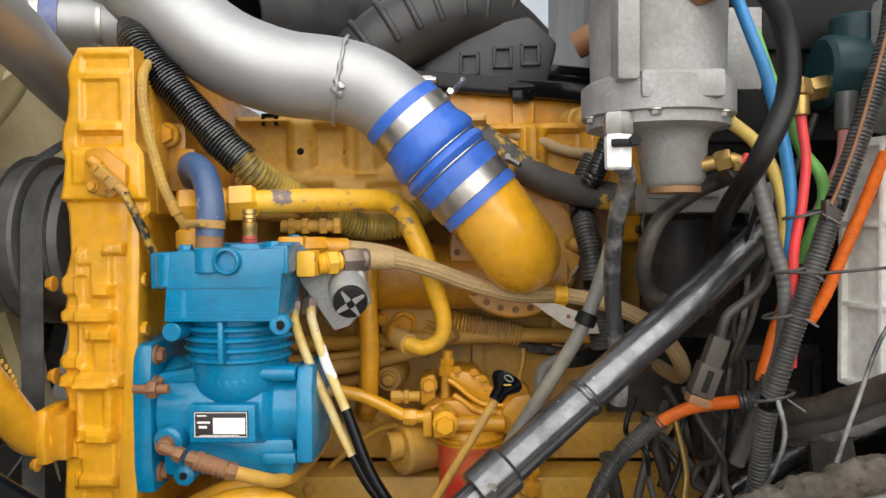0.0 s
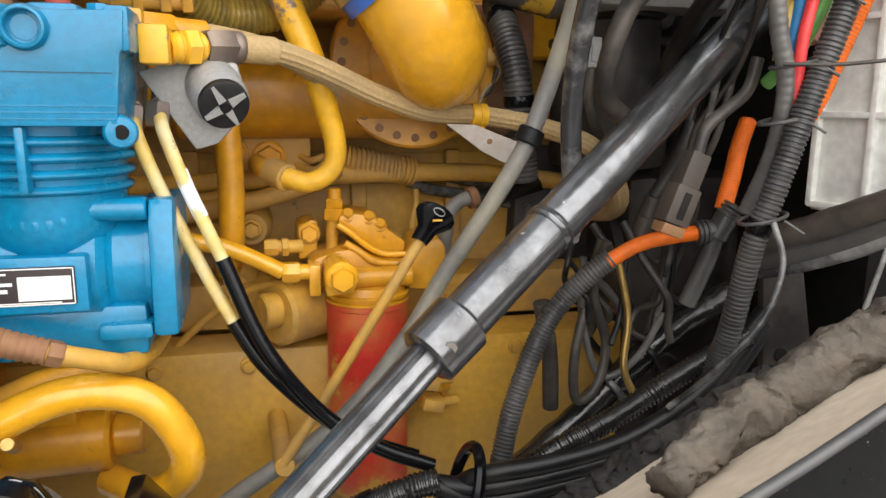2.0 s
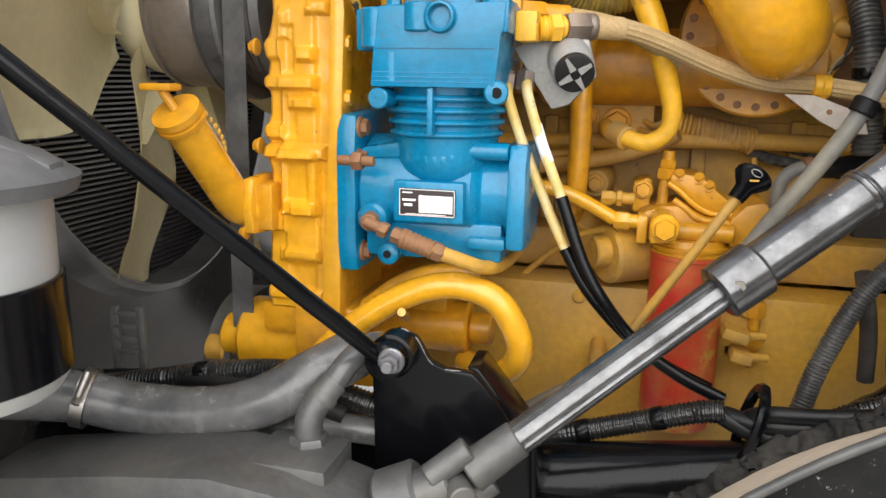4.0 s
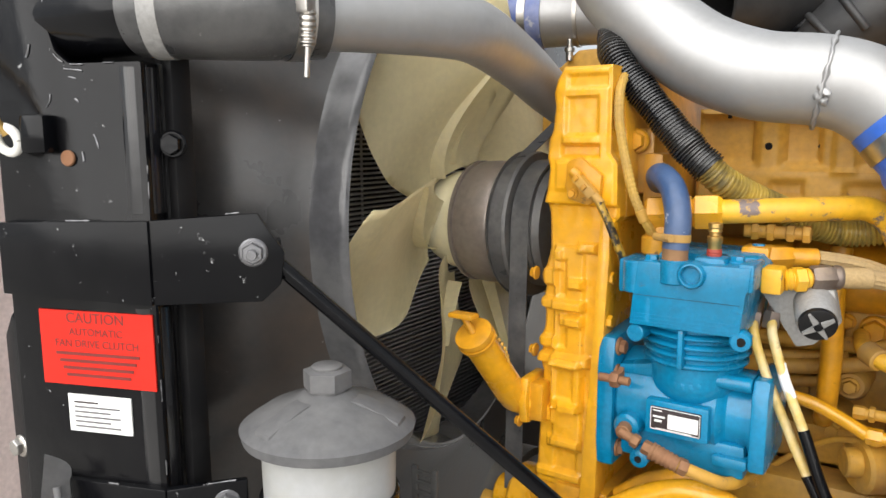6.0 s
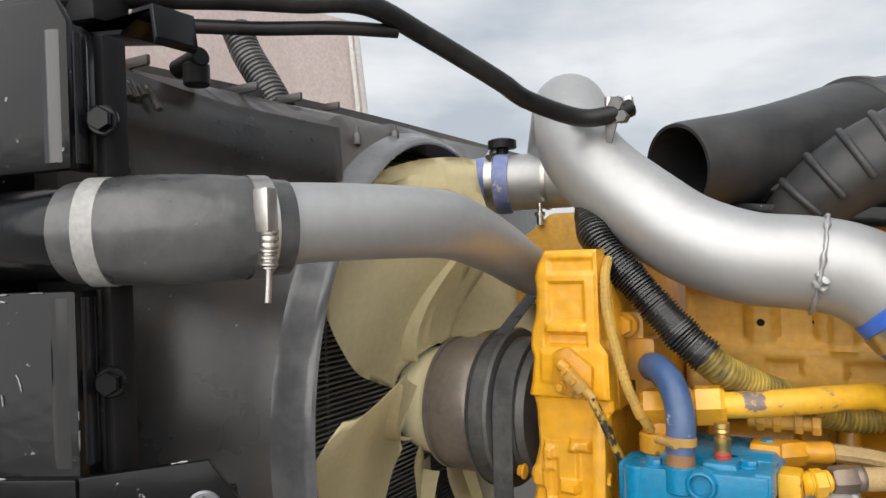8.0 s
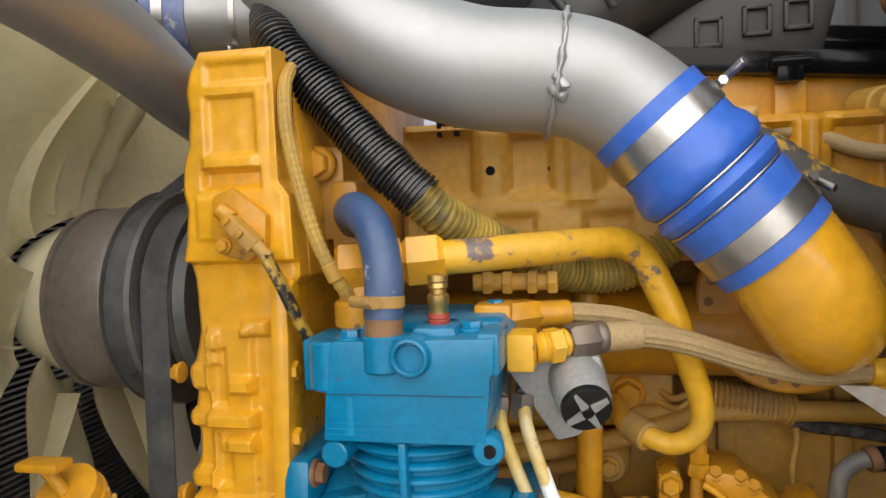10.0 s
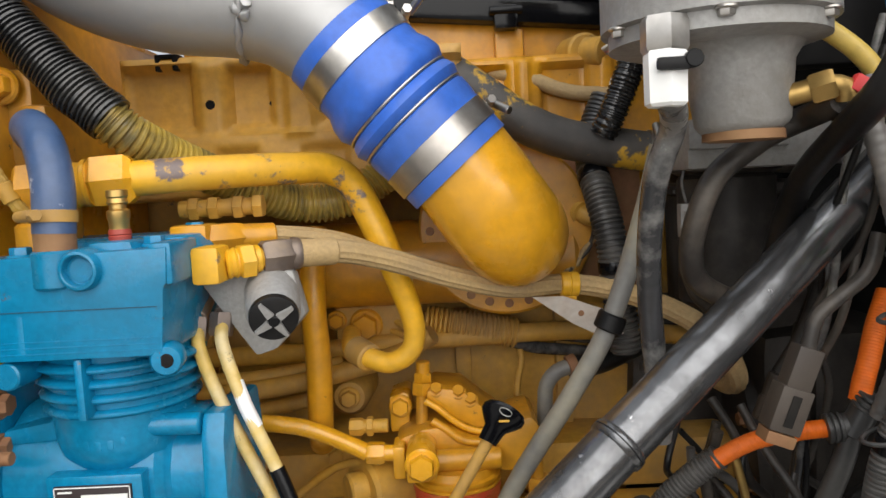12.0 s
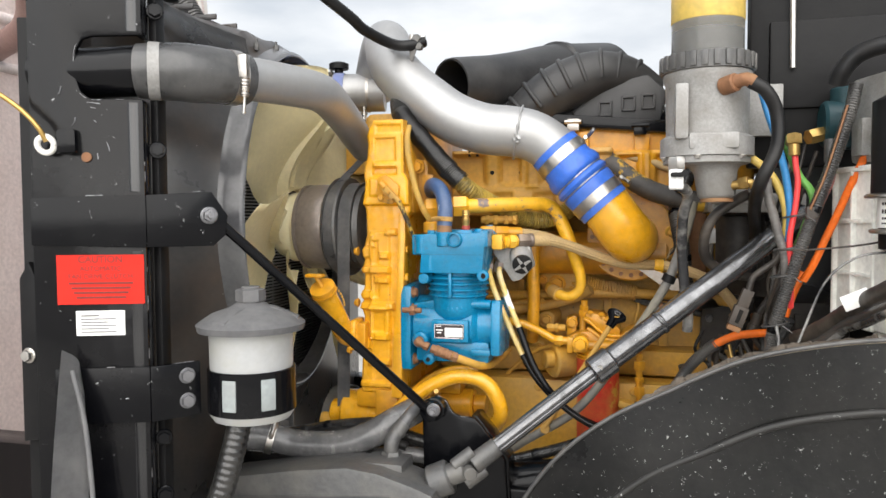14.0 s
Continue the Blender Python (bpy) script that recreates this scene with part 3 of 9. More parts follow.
# ---- engine ----
engine = thing("engine", "yellow painted diesel engine with dusty castings", "engine", (0.0, 1.5, 0.62))
bm = bmesh.new()
box(bm, (-0.37, 1.425, 0.95), (0.46, 1.78, 1.228), 0.012)
box(bm, (-0.37, 1.43, 1.20), (0.44, 1.78, 1.42), 0.012)
part("block", bm, YELLOW_DUSTY, engine)
for x in (-0.30, -0.17, 0.06, 0.2, 0.33):
    bm = bmesh.new()
    box(bm, (x, 1.408, 1.0), (x + 0.022, 1.43, 1.23), 0.004)
    part("block_rib", bm, YELLOW_DUSTY, engine)
bm = bmesh.new()
box(bm, (-0.365, 1.255, 0.70), (0.42, 1.34, 0.995), 0.010)
box(bm, (-0.365, 1.30, 0.60), (0.42, 1.75, 0.95), 0.02)
part("oil_pan", bm, PLATE_YELLOW, engine, "tan dusty side cover and oil pan")
part("side_rail", box(bmesh.new(), (-0.365, 1.33, 0.999), (0.42, 1.43, 1.062), 0.008), YELLOW_DUSTY, engine)
for x in (-0.30, -0.20, -0.09, 0.02, 0.14, 0.26, 0.36):
    bolt(engine, (x, 1.254, 0.975), (0, -1, 0), 0.008, YELLOW_DUSTY)
# cylinder head with pockets
HEAD_FORMS = [(-0.32, 0.14, 1.40, 1.474, 0.010), (-0.305, -0.228, 1.484, 1.552, -0.012), (-0.219, -0.191, 1.475, 1.556, 0.006), (-0.184, -0.136, 1.484, 1.548, -0.012), (-0.118, -0.088, 1.47, 1.556, 0.007),
              (-0.078, 0.0, 1.484, 1.55, -0.012), (0.012, 0.04, 1.47, 1.556, 0.006), (0.05, 0.12, 1.484, 1.55, -0.012), (-0.30, -0.245, 1.425, 1.455, -0.008), (-0.20, -0.155, 1.435, 1.455, -0.009),
              (-0.10, -0.05, 1.43, 1.455, -0.008), (0.0, 0.05, 1.43, 1.455, -0.008), (0.18, 0.25, 1.44, 1.55, 0.012), (0.28, 0.36, 1.44, 1.55, -0.012)]
part("cylinder_head", relief(((2, -0.31), (0, -0.31)), ((2, 0.085), (0, 0.085)), 1.40, 1.565, 1.254, 1.76, HEAD_FORMS, 110, 44), HEAD_TAN, engine)
REAR_FORMS = [(0.10, 0.145, 1.42, 1.55, -0.012), (0.158, 0.175, 1.40, 1.56, 0.008), (0.19, 0.25, 1.43, 1.55, -0.012), (0.262, 0.282, 1.40, 1.56, 0.008), (0.295, 0.36, 1.43, 1.55, -0.012)]
part("rear_head", relief(((2, 0.083), (0, 0.083)), ((2, 0.42), (0, 0.42)), 1.36, 1.565, 1.372, 1.76, REAR_FORMS, 80, 44), YELLOW, engine)
for x, r in ((-0.205, 0.0055), (-0.138, 0.003)):
    bm = bmesh.new()
    rod(bm, (x, 1.2465 if r > 0.004 else 1.264, 1.508), (x, 1.27, 1.508), r, seg=16)
    part("hole", bm, DARK, engine)
# rocker base and its black cover
bm = bmesh.new()
prism(bm, [(-0.30, 1.56), (0.45, 1.50), (0.45, 1.592), (-0.30, 1.66)], 1.44, 1.74, "y", 0.008)
for x in (-0.02, 0.135, 0.29):
    box(bm, (x, 1.423, 1.53), (x + 0.04, 1.45, 1.622 - 0.08 * x), 0.007)
part("rocker_base", bm, YELLOW, engine)
bm = bmesh.new()
prism(bm, [(-0.30, 1.659), (0.45, 1.590), (0.45, 1.622), (-0.30, 1.692)], 1.415, 1.76, "y", 0.006)
prism(bm, [(-0.28, 1.69), (0.44, 1.62), (0.44, 1.66), (-0.28, 1.74)], 1.455, 1.72, "y", 0.018)
part("rocker_cover", bm, BLACK, engine, "glossy black rocker cover")
for x in (-0.02, 0.15, 0.305):
    z = 1.632 - 0.09 * x
    bm = bmesh.new()
    box(bm, (x - 0.016, 1.400, z - 0.012), (x + 0.016, 1.425, z + 0.020), 0.004)
    rod(bm, (x - 0.022, 1.402, z + 0.012), (x + 0.022, 1.402, z + 0.012), 0.006, seg=12)
    part("cover_clip", bm, STEEL if x < 0 else BLACK, engine)
# water manifold along the block
bm = bmesh.new()
rod(bm, (-0.17, 1.35, 1.305), (0.22, 1.35, 1.305), 0.055, seg=32)
rod(bm, (-0.30, 1.355, 1.31), (-0.17, 1.355, 1.31), 0.046, seg=28)
part("water_manifold", bm, YELLOW, engine)
# injector and fuel rails along the block
bm = bmesh.new()
sweep(bm, [(-0.3706, 1.364, 1.189), (-0.1635, 1.353, 1.191), (0, 1.353, 1.2), (0.218, 1.375, 1.2), (0.3706, 1.385, 1.184)], 0.013)
sweep(bm, [(-0.3597, 1.331, 1.173), (-0.218, 1.32, 1.167), (-0.0872, 1.342, 1.178)], 0.010)
part("fuel_rail", bm, YELLOW_DUSTY, engine)
bm = bmesh.new()
sweep(bm, [(0.0231, 1.366, 1.224), (0.0809, 1.366, 1.214), (0.1444, 1.372, 1.201)], 0.019, ribs=0.0062, depth=0.2, seg=20)
part("ribbed_sleeve", bm, YELLOW_DUSTY, engine)
bm = bmesh.new()
box(bm, (-0.0948, 1.35, 1.196), (0, 1.393, 1.254), 0.006)
part("boss_plate", bm, YELLOW_DUSTY, engine)
bolt(engine, (-0.0548, 1.35, 1.225), (0, -1.072, -0.0731), 0.017, YELLOW)
bolt(engine, (-0.0927, 1.35, 1.233), (0, -1.072, -0.0731), 0.010, YELLOW)
bolt(engine, (-0.353, 1.095, 1.517), (0, -1, 0), 0.0135, YELLOW)
bm = bmesh.new()
box(bm, (-0.375, 1.105, 1.44), (-0.33, 1.27, 1.535), 0.008)
box(bm, (-0.345, 1.10, 1.40), (-0.315, 1.27, 1.50), 0.008)
part("lifting_bracket", bm, YELLOW, engine)
# air inlet flange with its ring of holes
bm = bmesh.new()
rod(bm, (0.131, 1.303, 1.347), (0.131, 1.345, 1.347), 0.108, seg=56, bevel=0.03)
part("inlet_flange", bm, YELLOW, engine)
for k in range(11):
    a = radians(150 + 15 * k)
    c = Vector((0.131 + 0.094 * math.cos(a), 1.3015, 1.347 + 0.094 * math.sin(a)))
    bm = bmesh.new()
    rod(bm, c, c + Vector((0, 0.004, 0)), 0.0055, seg=14)
    part("flange_hole", bm, RUST, engine)
bm = bmesh.new()
sweep(bm, [(0.052, 1.14, 1.452), (0.078, 1.14, 1.42), (0.107, 1.15, 1.379), (0.127, 1.18, 1.353), (0.133, 1.22, 1.347), (0.133, 1.315, 1.347)], lambda s: 0.0560 + 0.006 * s, seg=40, step=0.004)
part("inlet_elbow", bm, YELLOW_CLEAN, engine, "smooth yellow cast inlet elbow")
bm = bmesh.new()
box(bm, (0.16, 1.345, 1.25), (0.31, 1.43, 1.43), 0.012)
part("rear_casting", bm, RUST, engine, "rusty casting behind the elbow")
bm = bmesh.new()
rod(bm, (0.252, 1.315, 1.365), (0.262, 1.40, 1.365), 0.021)
hexagon(bm, (0.246, 1.285, 1.364), (0.252, 1.32, 1.365), 0.017)
part("sensor_fitting", bm, RUST, engine)

# ---- timing cover ----
cover = thing("timing_cover", "bright yellow cast timing gear cover with raised ribs", "engine cover", (-0.42, 1.3, 0.88))
LEFT = ((1.62, -0.423), (1.602, -0.440), (1.584, -0.447), (1.565, -0.443), (1.535, -0.446), (1.517, -0.457), (1.494, -0.459), (1.478, -0.453), (1.445, -0.458), (1.428, -0.465), (1.412, -0.457), (1.36, -0.452),
        (1.345, -0.458), (1.321, -0.469), (1.302, -0.462), (1.279, -0.468), (1.262, -0.461), (1.24, -0.462), (1.22, -0.472), (1.205, -0.465), (1.19, -0.473), (1.17, -0.462), (1.13, -0.464), (1.115, -0.472), (1.09, -0.468), (1.0, -0.472))
RIGHT = ((1.62, -0.366), (1.50, -0.366), (1.486, -0.356), (1.412, -0.354), (1.40, -0.363), (1.35, -0.364), (1.175, -0.371), (1.0, -0.377))
FORMS = [(-0.50, -0.30, 1.427, 1.70, 0.012), (-0.432, -0.384, 1.527, 1.578, -0.005), (-0.438, -0.382, 1.496, 1.512, -0.009), (-0.436, -0.384, 1.513, 1.524, 0.003), (-0.43, -0.37, 1.590, 1.608, -0.004),
         (-0.445, -0.398, 1.448, 1.488, 0.003), (-0.448, -0.402, 1.06, 1.366, 0.006), (-0.411, -0.385, 1.358, 1.372, 0.008), (-0.449, -0.436, 1.330, 1.360, 0.006), (-0.424, -0.401, 1.304, 1.318, 0.010),
         (-0.49, -0.446, 1.306, 1.330, 0.007), (-0.443, -0.430, 1.292, 1.345, -0.005), (-0.49, -0.400, 1.271, 1.286, 0.010), (-0.437, -0.402, 1.248, 1.262, 0.010), (-0.442, -0.428, 1.215, 1.262, -0.004),
         (-0.49, -0.446, 1.211, 1.228, 0.008), (-0.49, -0.392, 1.187, 1.203, 0.012), (-0.450, -0.400, 1.118, 1.195, 0.008), (-0.443, -0.413, 1.136, 1.182, -0.004), (-0.434, -0.404, 1.117, 1.131, 0.009),
         (-0.49, -0.446, 1.095, 1.12, 0.008), (-0.456, -0.402, 1.056, 1.072, 0.008), (-0.445, -0.41, 1.02, 1.05, -0.004), (-0.49, -0.40, 1.005, 1.018, 0.007)]
LEFT = tuple((z, 0.6 * x + 0.4 * (-0.447 - 0.04 * (1.584 - z)) - 0.005) for z, x in LEFT)
part("casting", relief(LEFT, RIGHT, 0.99, 1.62, 1.036, 1.60, FORMS, 60, 300, 0.0028, 0.005), YELLOW_CLEAN, cover)
bm = bmesh.new()
prism(bm, [(-0.398, 0.985), (-0.372, 0.985), (-0.367, 1.20), (-0.360, 1.36), (-0.361, 1.41), (-0.376, 1.41), (-0.384, 1.20)], 1.021, 1.06, "y", 0.004)
part("rear_flange", bm, YELLOW_CLEAN, cover)
bm = bmesh.new()
prism(bm, [(-0.366, 1.40), (-0.352, 1.41), (-0.354, 1.52), (-0.363, 1.615)], 1.062, 1.58, "y", 0.005)
part("mating_flange", bm, YELLOW, cover)
for z in (1.40, 1.325, 1.262, 1.115, 1.065):
    bolt(cover, (-0.366, 1.035, z), (1, 0, 0), 0.009, YELLOW_CLEAN)
for z in (1.32, 1.20):
    bolt(cover, (-0.483, 1.04, z), (-1, 0, 0), 0.008, YELLOW)
bm = bmesh.new()
box(bm, (-0.49, 1.04, 0.955), (-0.36, 1.5, 0.995), 0.006)
box(bm, (-0.44, 1.03, 0.905), (-0.385, 1.5, 1.0), 0.006)
box(bm, (-0.52, 1.06, 0.88), (-0.34, 1.5, 0.925), 0.008)
part("lower_step", bm, YELLOW, cover)
# speed sensor on the cover, with its bracket and lead
sensor = thing("speed_sensor", "yellow overpainted sensor plug bolted to the timing cover", "sensor", (-0.39, 1.01, 1.45))
bm = bmesh.new()
prism(bm, [(-0.424, 1.488), (-0.405, 1.496), (-0.372, 1.470), (-0.374, 1.440), (-0.392, 1.428), (-0.421, 1.436), (-0.427, 1.455)], 1.014, 1.024, "y", 0.003)
part("plate", bm, YELLOW, sensor)
turn_s = Matrix.Rotation(radians(44), 3, "Y")
bm = box(bmesh.new(), (-0.412, 0.999, 1.449), (-0.374, 1.015, 1.463), 0.002, turn_s)
plug = part("plug", bm, YELLOW_DUSTY, sensor)
for dx in (-0.010, 0.002):
    bm = box(bmesh.new(), (-0.396 + dx, 0.9955, 1.4525 - dx), (-0.390 + dx, 1.0, 1.4605 - dx), 0.001, turn_s)
    part("latch", bm, YELLOW, plug)
bm = rod(bmesh.new(), (-0.413, 1.007, 1.477), (-0.402, 1.007, 1.467), 0.0078, seg=16)
part("sensor_head", bm, YELLOW, plug)
bm = rod(bmesh.new(), (-0.380, 1.006, 1.445), (-0.367, 1.004, 1.432), 0.0062, seg=14)
part("boot", bm, YELLOW_DUSTY, plug)
bolt(sensor, (-0.414, 1.012, 1.444), (0, -1, 0), 0.006, YELLOW)
bm = bmesh.new()
sweep(bm, [(-0.370, 1.004, 1.434), (-0.358, 1.006, 1.41), (-0.347, 1.016, 1.375), (-0.340, 1.035, 1.345), (-0.334, 1.07, 1.32), (-0.32, 1.12, 1.30)], 0.0095, flat=0.55)
part("lead", bm, LEAD, sensor, "flat yellow lead with bare black patches")

# ---- oil filler tube ----
filler = thing("oil_filler", "yellow oil filler tube with a capped end and short bead chain", "filler tube", (-0.49, 1.0, 1.12))
FOOT, TOP = Vector((-0.508, 1.0, 1.147)), Vector((-0.518, 0.926, 1.238))
bm = lathe(bmesh.new(), FOOT, TOP, [(0, 0.0238), (0.86, 0.0240), (1, 0.0240)], 36)
part("tube", bm, YELLOW_CLEAN, filler)
rise = (TOP - FOOT).normalized()
bm = lathe(bmesh.new(), TOP - rise * 0.006, TOP + rise * 0.014, [(0, 0.0245), (0.05, 0.0285), (0.32, 0.0290), (0.36, 0.0262), (0.5, 0.0262), (0.54, 0.0285), (0.92, 0.0280), (1, 0.022)], 36)
part("cap", bm, YELLOW, filler)
bm = sweep(bmesh.new(), [FOOT + rise * 0.004, FOOT - rise * 0.010, (-0.504, 1.020, 1.126), (-0.494, 1.030, 1.122), (-0.470, 1.036, 1.122)], 0.0240, seg=32)
part("neck", bm, YELLOW_CLEAN, filler)
bm = prism(bmesh.new(), [(1.004, 1.094), (1.060, 1.088), (1.072, 1.122), (1.060, 1.166), (1.006, 1.163), (0.998, 1.130)], -0.490, -0.476, "x", 0.004)
part("flange", bm, YELLOW_CLEAN, filler)
bm = prism(bmesh.new(), [(1.010, 1.098), (1.060, 1.094), (1.066, 1.122), (1.058, 1.158), (1.012, 1.156)], -0.477, -0.455, "x", 0.004)
part("spacer", bm, YELLOW, filler)
bolt(filler, (-0.491, 1.008, 1.094), (-1, 0, 0), 0.007, YELLOW)
bm = bmesh.new()
rod(bm, TOP + rise * 0.012, (-0.530, 0.912, 1.271), 0.0055, seg=12)
box(bm, (-0.552, 0.902, 1.269), (-0.512, 0.924, 1.277), 0.003)
part("handle", bm, YELLOW, filler)
for k in range(7):
    s_ = k / 6
    c = Vector((-0.492, 0.936, 1.244)).lerp(Vector((-0.482, 0.955, 1.205)), s_) + Vector((0.004 * math.sin(math.pi * s_), 0, 0))
    bm = lathe(bmesh.new(), c - Vector((0, 0, 0.003)), c + Vector((0, 0, 0.003)), [(0, 0.0012), (0.3, 0.0022), (0.7, 0.0022), (1, 0.0012)], 8)
    part("chain_link", bm, YELLOW_DUSTY, filler)

# ---- lower oil pump and its parts under the cover ----
pump = thing("oil_pump", "dusty yellow power steering pump casting", "pump", (-0.42, 1.08, 0.86))
bm = bmesh.new()
rod(bm, (-0.54, 1.10, 0.925), (-0.36, 1.10, 0.925), 0.055)
rod(bm, (-0.57, 1.09, 0.925), (-0.53, 1.09, 0.925), 0.032)
part("body", bm, YELLOW_CLEAN, pump)
bm = bmesh.new()
rod(bm, (-0.595, 1.08, 0.905), (-0.565, 1.08, 0.905), 0.022)
part("end_plug", bm, YELLOW_DUSTY, pump)
bm = bmesh.new()
rod(bm, (-0.36, 1.13, 0.955), (-0.225, 1.13, 0.955), 0.036)
rod(bm, (-0.225, 1.13, 0.955), (-0.195, 1.13, 0.955), 0.022)
box(bm, (-0.33, 1.09, 0.985), (-0.25, 1.16, 1.01), 0.005)
part("outlet", bm, YELLOW, pump)

# ---- air compressor ----
comp = thing("air_compressor", "blue painted reciprocating air compressor on a gear cover flange", "compressor", (-0.25, 1.08, 1.05))
bm = bmesh.new()
prism(bm, [(-0.316, 1.2765), (-0.176, 1.2765), (-0.172, 1.318), (-0.171, 1.332), (-0.168, 1.336), (-0.166, 1.366), (-0.172, 1.365), (-0.306, 1.362), (-0.312, 1.320)], 0.984, 1.15, "y", 0.006)
prism(bm, [(-0.318, 1.356), (-0.160, 1.356), (-0.170, 1.371), (-0.308, 1.371)], 1.034, 1.14, "y", 0.005)
prism(bm, [(-0.243, 1.352), (-0.198, 1.352), (-0.202, 1.371), (-0.239, 1.371)], 1.002, 1.05, "y", 0.005)
part("cylinder_head", bm, BLUE, comp)
for x, y, z0, z1, r in ((-0.312, 1.004, 1.318, 1.361, 0.020), (-0.292, 1.004, 1.28, 1.316, 0.0205), (-0.262, 0.997, 1.335, 1.3665, 0.0195)):
    part("head_boss", rod(bmesh.new(), (x, y, z0), (x, y, z1), r, bevel=0.1), BLUE, comp)
part("head_lug", box(bmesh.new(), (-0.338, 1.0, 1.315), (-0.297, 1.06, 1.3605), 0.004), BLUE, comp)
part("head_lug", box(bmesh.new(), (-0.182, 0.986, 1.334), (-0.163, 1.05, 1.369), 0.004), BLUE, comp)
for z, w in ((1.3175, 0.0004), (1.2925, 0.0005), (1.2875, 0.0005), (1.2825, 0.0005)):
    bm = bmesh.new()
    box(bm, (-0.3120, 0.9834, z - w), (-0.1770, 1.1, z + w), 0.0)
    part("gasket", bm, GASKET if z > 1.3 else BLUE, comp)
bm = bmesh.new()
lathe(bm, (-0.248, 1.068, 1.17), (-0.248, 1.068, 1.28), [(0, 0.050), (0.10, 0.058), (0.22, 0.061), (0.45, 0.063), (1, 0.066)], 48)
part("cylinder", bm, BLUE, comp)
for k, z in enumerate((1.264, 1.2505, 1.237, 1.2235)):
    bm = bmesh.new()
    r = 0.0760 - 0.0024 * k
    lathe(bm, (-0.248, 1.068, z - 0.0045), (-0.248, 1.068, z + 0.0045), [(0, 0.060), (0.05, r - 0.005), (0.2, r - 0.0015), (0.4, r), (0.6, r), (0.8, r - 0.0015), (0.95, r - 0.005), (1, 0.060)], 56)
    part("fin", bm, BLUE, comp)
bm = bmesh.new()
for k in range(7):
    a = radians(-30 + 10 * k)
    at = Vector((-0.248 + 0.058 * math.sin(a), 1.068 - 0.0585 * math.cos(a), 1.199 - 0.010 * math.cos(2.4 * a) + 0.006))
    box(bm, at - Vector((0.0028, 0.003, 0.0045)), at + Vector((0.0028, 0.003, 0.0045)), 0.0012, Matrix.Rotation(a, 3, "Z"))
part("cast_mark", bm, BLUE, comp)
bm = bmesh.new()
box(bm, (-0.2515, 0.986, 1.224), (-0.2445, 1.02, 1.276), 0.002)
part("web", bm, BLUE, comp)
for x in (-0.327, -0.172):
    bm = bmesh.new()
    if x > -0.2:
        lathe(bm, (x - 0.002, 0.985, 1.272), (x - 0.006, 1.005, 1.272), [(0, 0.006), (0.02, 0.0115), (0.15, 0.0135), (1, 0.0135)], 24)
    else:
        rod(bm, (x + 0.019, 0.986, 1.264), (x + 0.021, 1.02, 1.264), 0.0118)
    part("lug", bm, BLUE, comp)
bm = bmesh.new()
rod(bm, (-0.174, 0.9842, 1.272), (-0.174, 0.99, 1.272), 0.006, seg=16)
part("lug_hole", bm, DARK, comp)
# crankcase
bm = bmesh.new()
rod(bm, (-0.35, 1.085, 1.152), (-0.20, 1.085, 1.152), 0.066, seg=40)
lathe(bm, (-0.20, 1.085, 1.152), (-0.163, 1.085, 1.152), [(0, 0.060), (0.1, 0.056), (0.8, 0.056), (0.82, 0.060), (1, 0.060)], 40)
box(bm, (-0.34, 1.03, 1.072), (-0.17, 1.14, 1.12), 0.008)
prism(bm, [(-0.345, 1.205), (-0.30, 1.212), (-0.30, 1.235), (-0.20, 1.228), (-0.20, 1.20), (-0.345, 1.19)], 1.03, 1.12, "y", 0.006)
part("crankcase", bm, BLUE, comp)
bm = bmesh.new()
prism(bm, [(1.022, 1.052), (1.19, 1.052), (1.20, 1.24), (1.15, 1.25), (1.022, 1.243), (1.016, 1.20), (1.016, 1.09)], -0.372, -0.347, "x", 0.006)
part("mounting_flange", bm, BLUE, comp)
bm = bmesh.new()
prism(bm, [(1.018, 1.092), (1.06, 1.088), (1.14, 1.09), (1.155, 1.15), (1.14, 1.21), (1.03, 1.214), (1.020, 1.19)], -0.165, -0.143, "x", 0.006)
part("end_cover", bm, BLUE, comp)
bm = box(bmesh.new(), (-0.21, 1.02, 1.09), (-0.165, 1.06, 1.105), 0.005)
part("rib", bm, BLUE, comp)
bm = bmesh.new()
box(bm, (-0.21, 1.025, 1.197), (-0.165, 1.07, 1.213), 0.006)
rod(bm, (-0.24, 1.03, 1.205), (-0.165, 1.03, 1.205), 0.010)
part("rib", bm, BLUE, comp)
bm = bmesh.new()
prism(bm, [(-0.296, 1.122), (-0.212, 1.122), (-0.212, 1.170), (-0.296, 1.170)], 1.006, 1.04, "y", 0.003)
part("tag_pad", bm, BLUE, comp)
bm = bmesh.new()
lathe(bm, (-0.236, 0.976, 1.350), (-0.236, 0.995, 1.350), [(0.5, 0.009), (0.45, 0.0115), (0.05, 0.0125), (0, 0.0135), (0.03, 0.0155), (0.2, 0.017), (1, 0.018)], 32)
part("port", bm, BLUE, comp)
bm = bmesh.new()
rod(bm, (-0.236, 0.9835, 1.350), (-0.236, 0.990, 1.350), 0.0108, seg=22)
part("port_plug", bm, BLUE, comp)
bm = bmesh.new()
lathe(bm, (-0.322, 1.0, 1.124), (-0.322, 1.04, 1.124), [(0, 0.014), (0.1, 0.018), (1, 0.020)], 24)
part("oil_boss", bm, BLUE, comp)
bm = bmesh.new()
lathe(bm, (-0.302, 1.0, 1.082), (-0.302, 1.03, 1.082), [(0, 0.005), (0.02, 0.010), (0.1, 0.013), (1, 0.013)], 22)
part("foot_lug", bm, BLUE, comp)
bm = bmesh.new()
rod(bm, (-0.302, 0.999, 1.082), (-0.302, 1.004, 1.082), 0.005, seg=14)
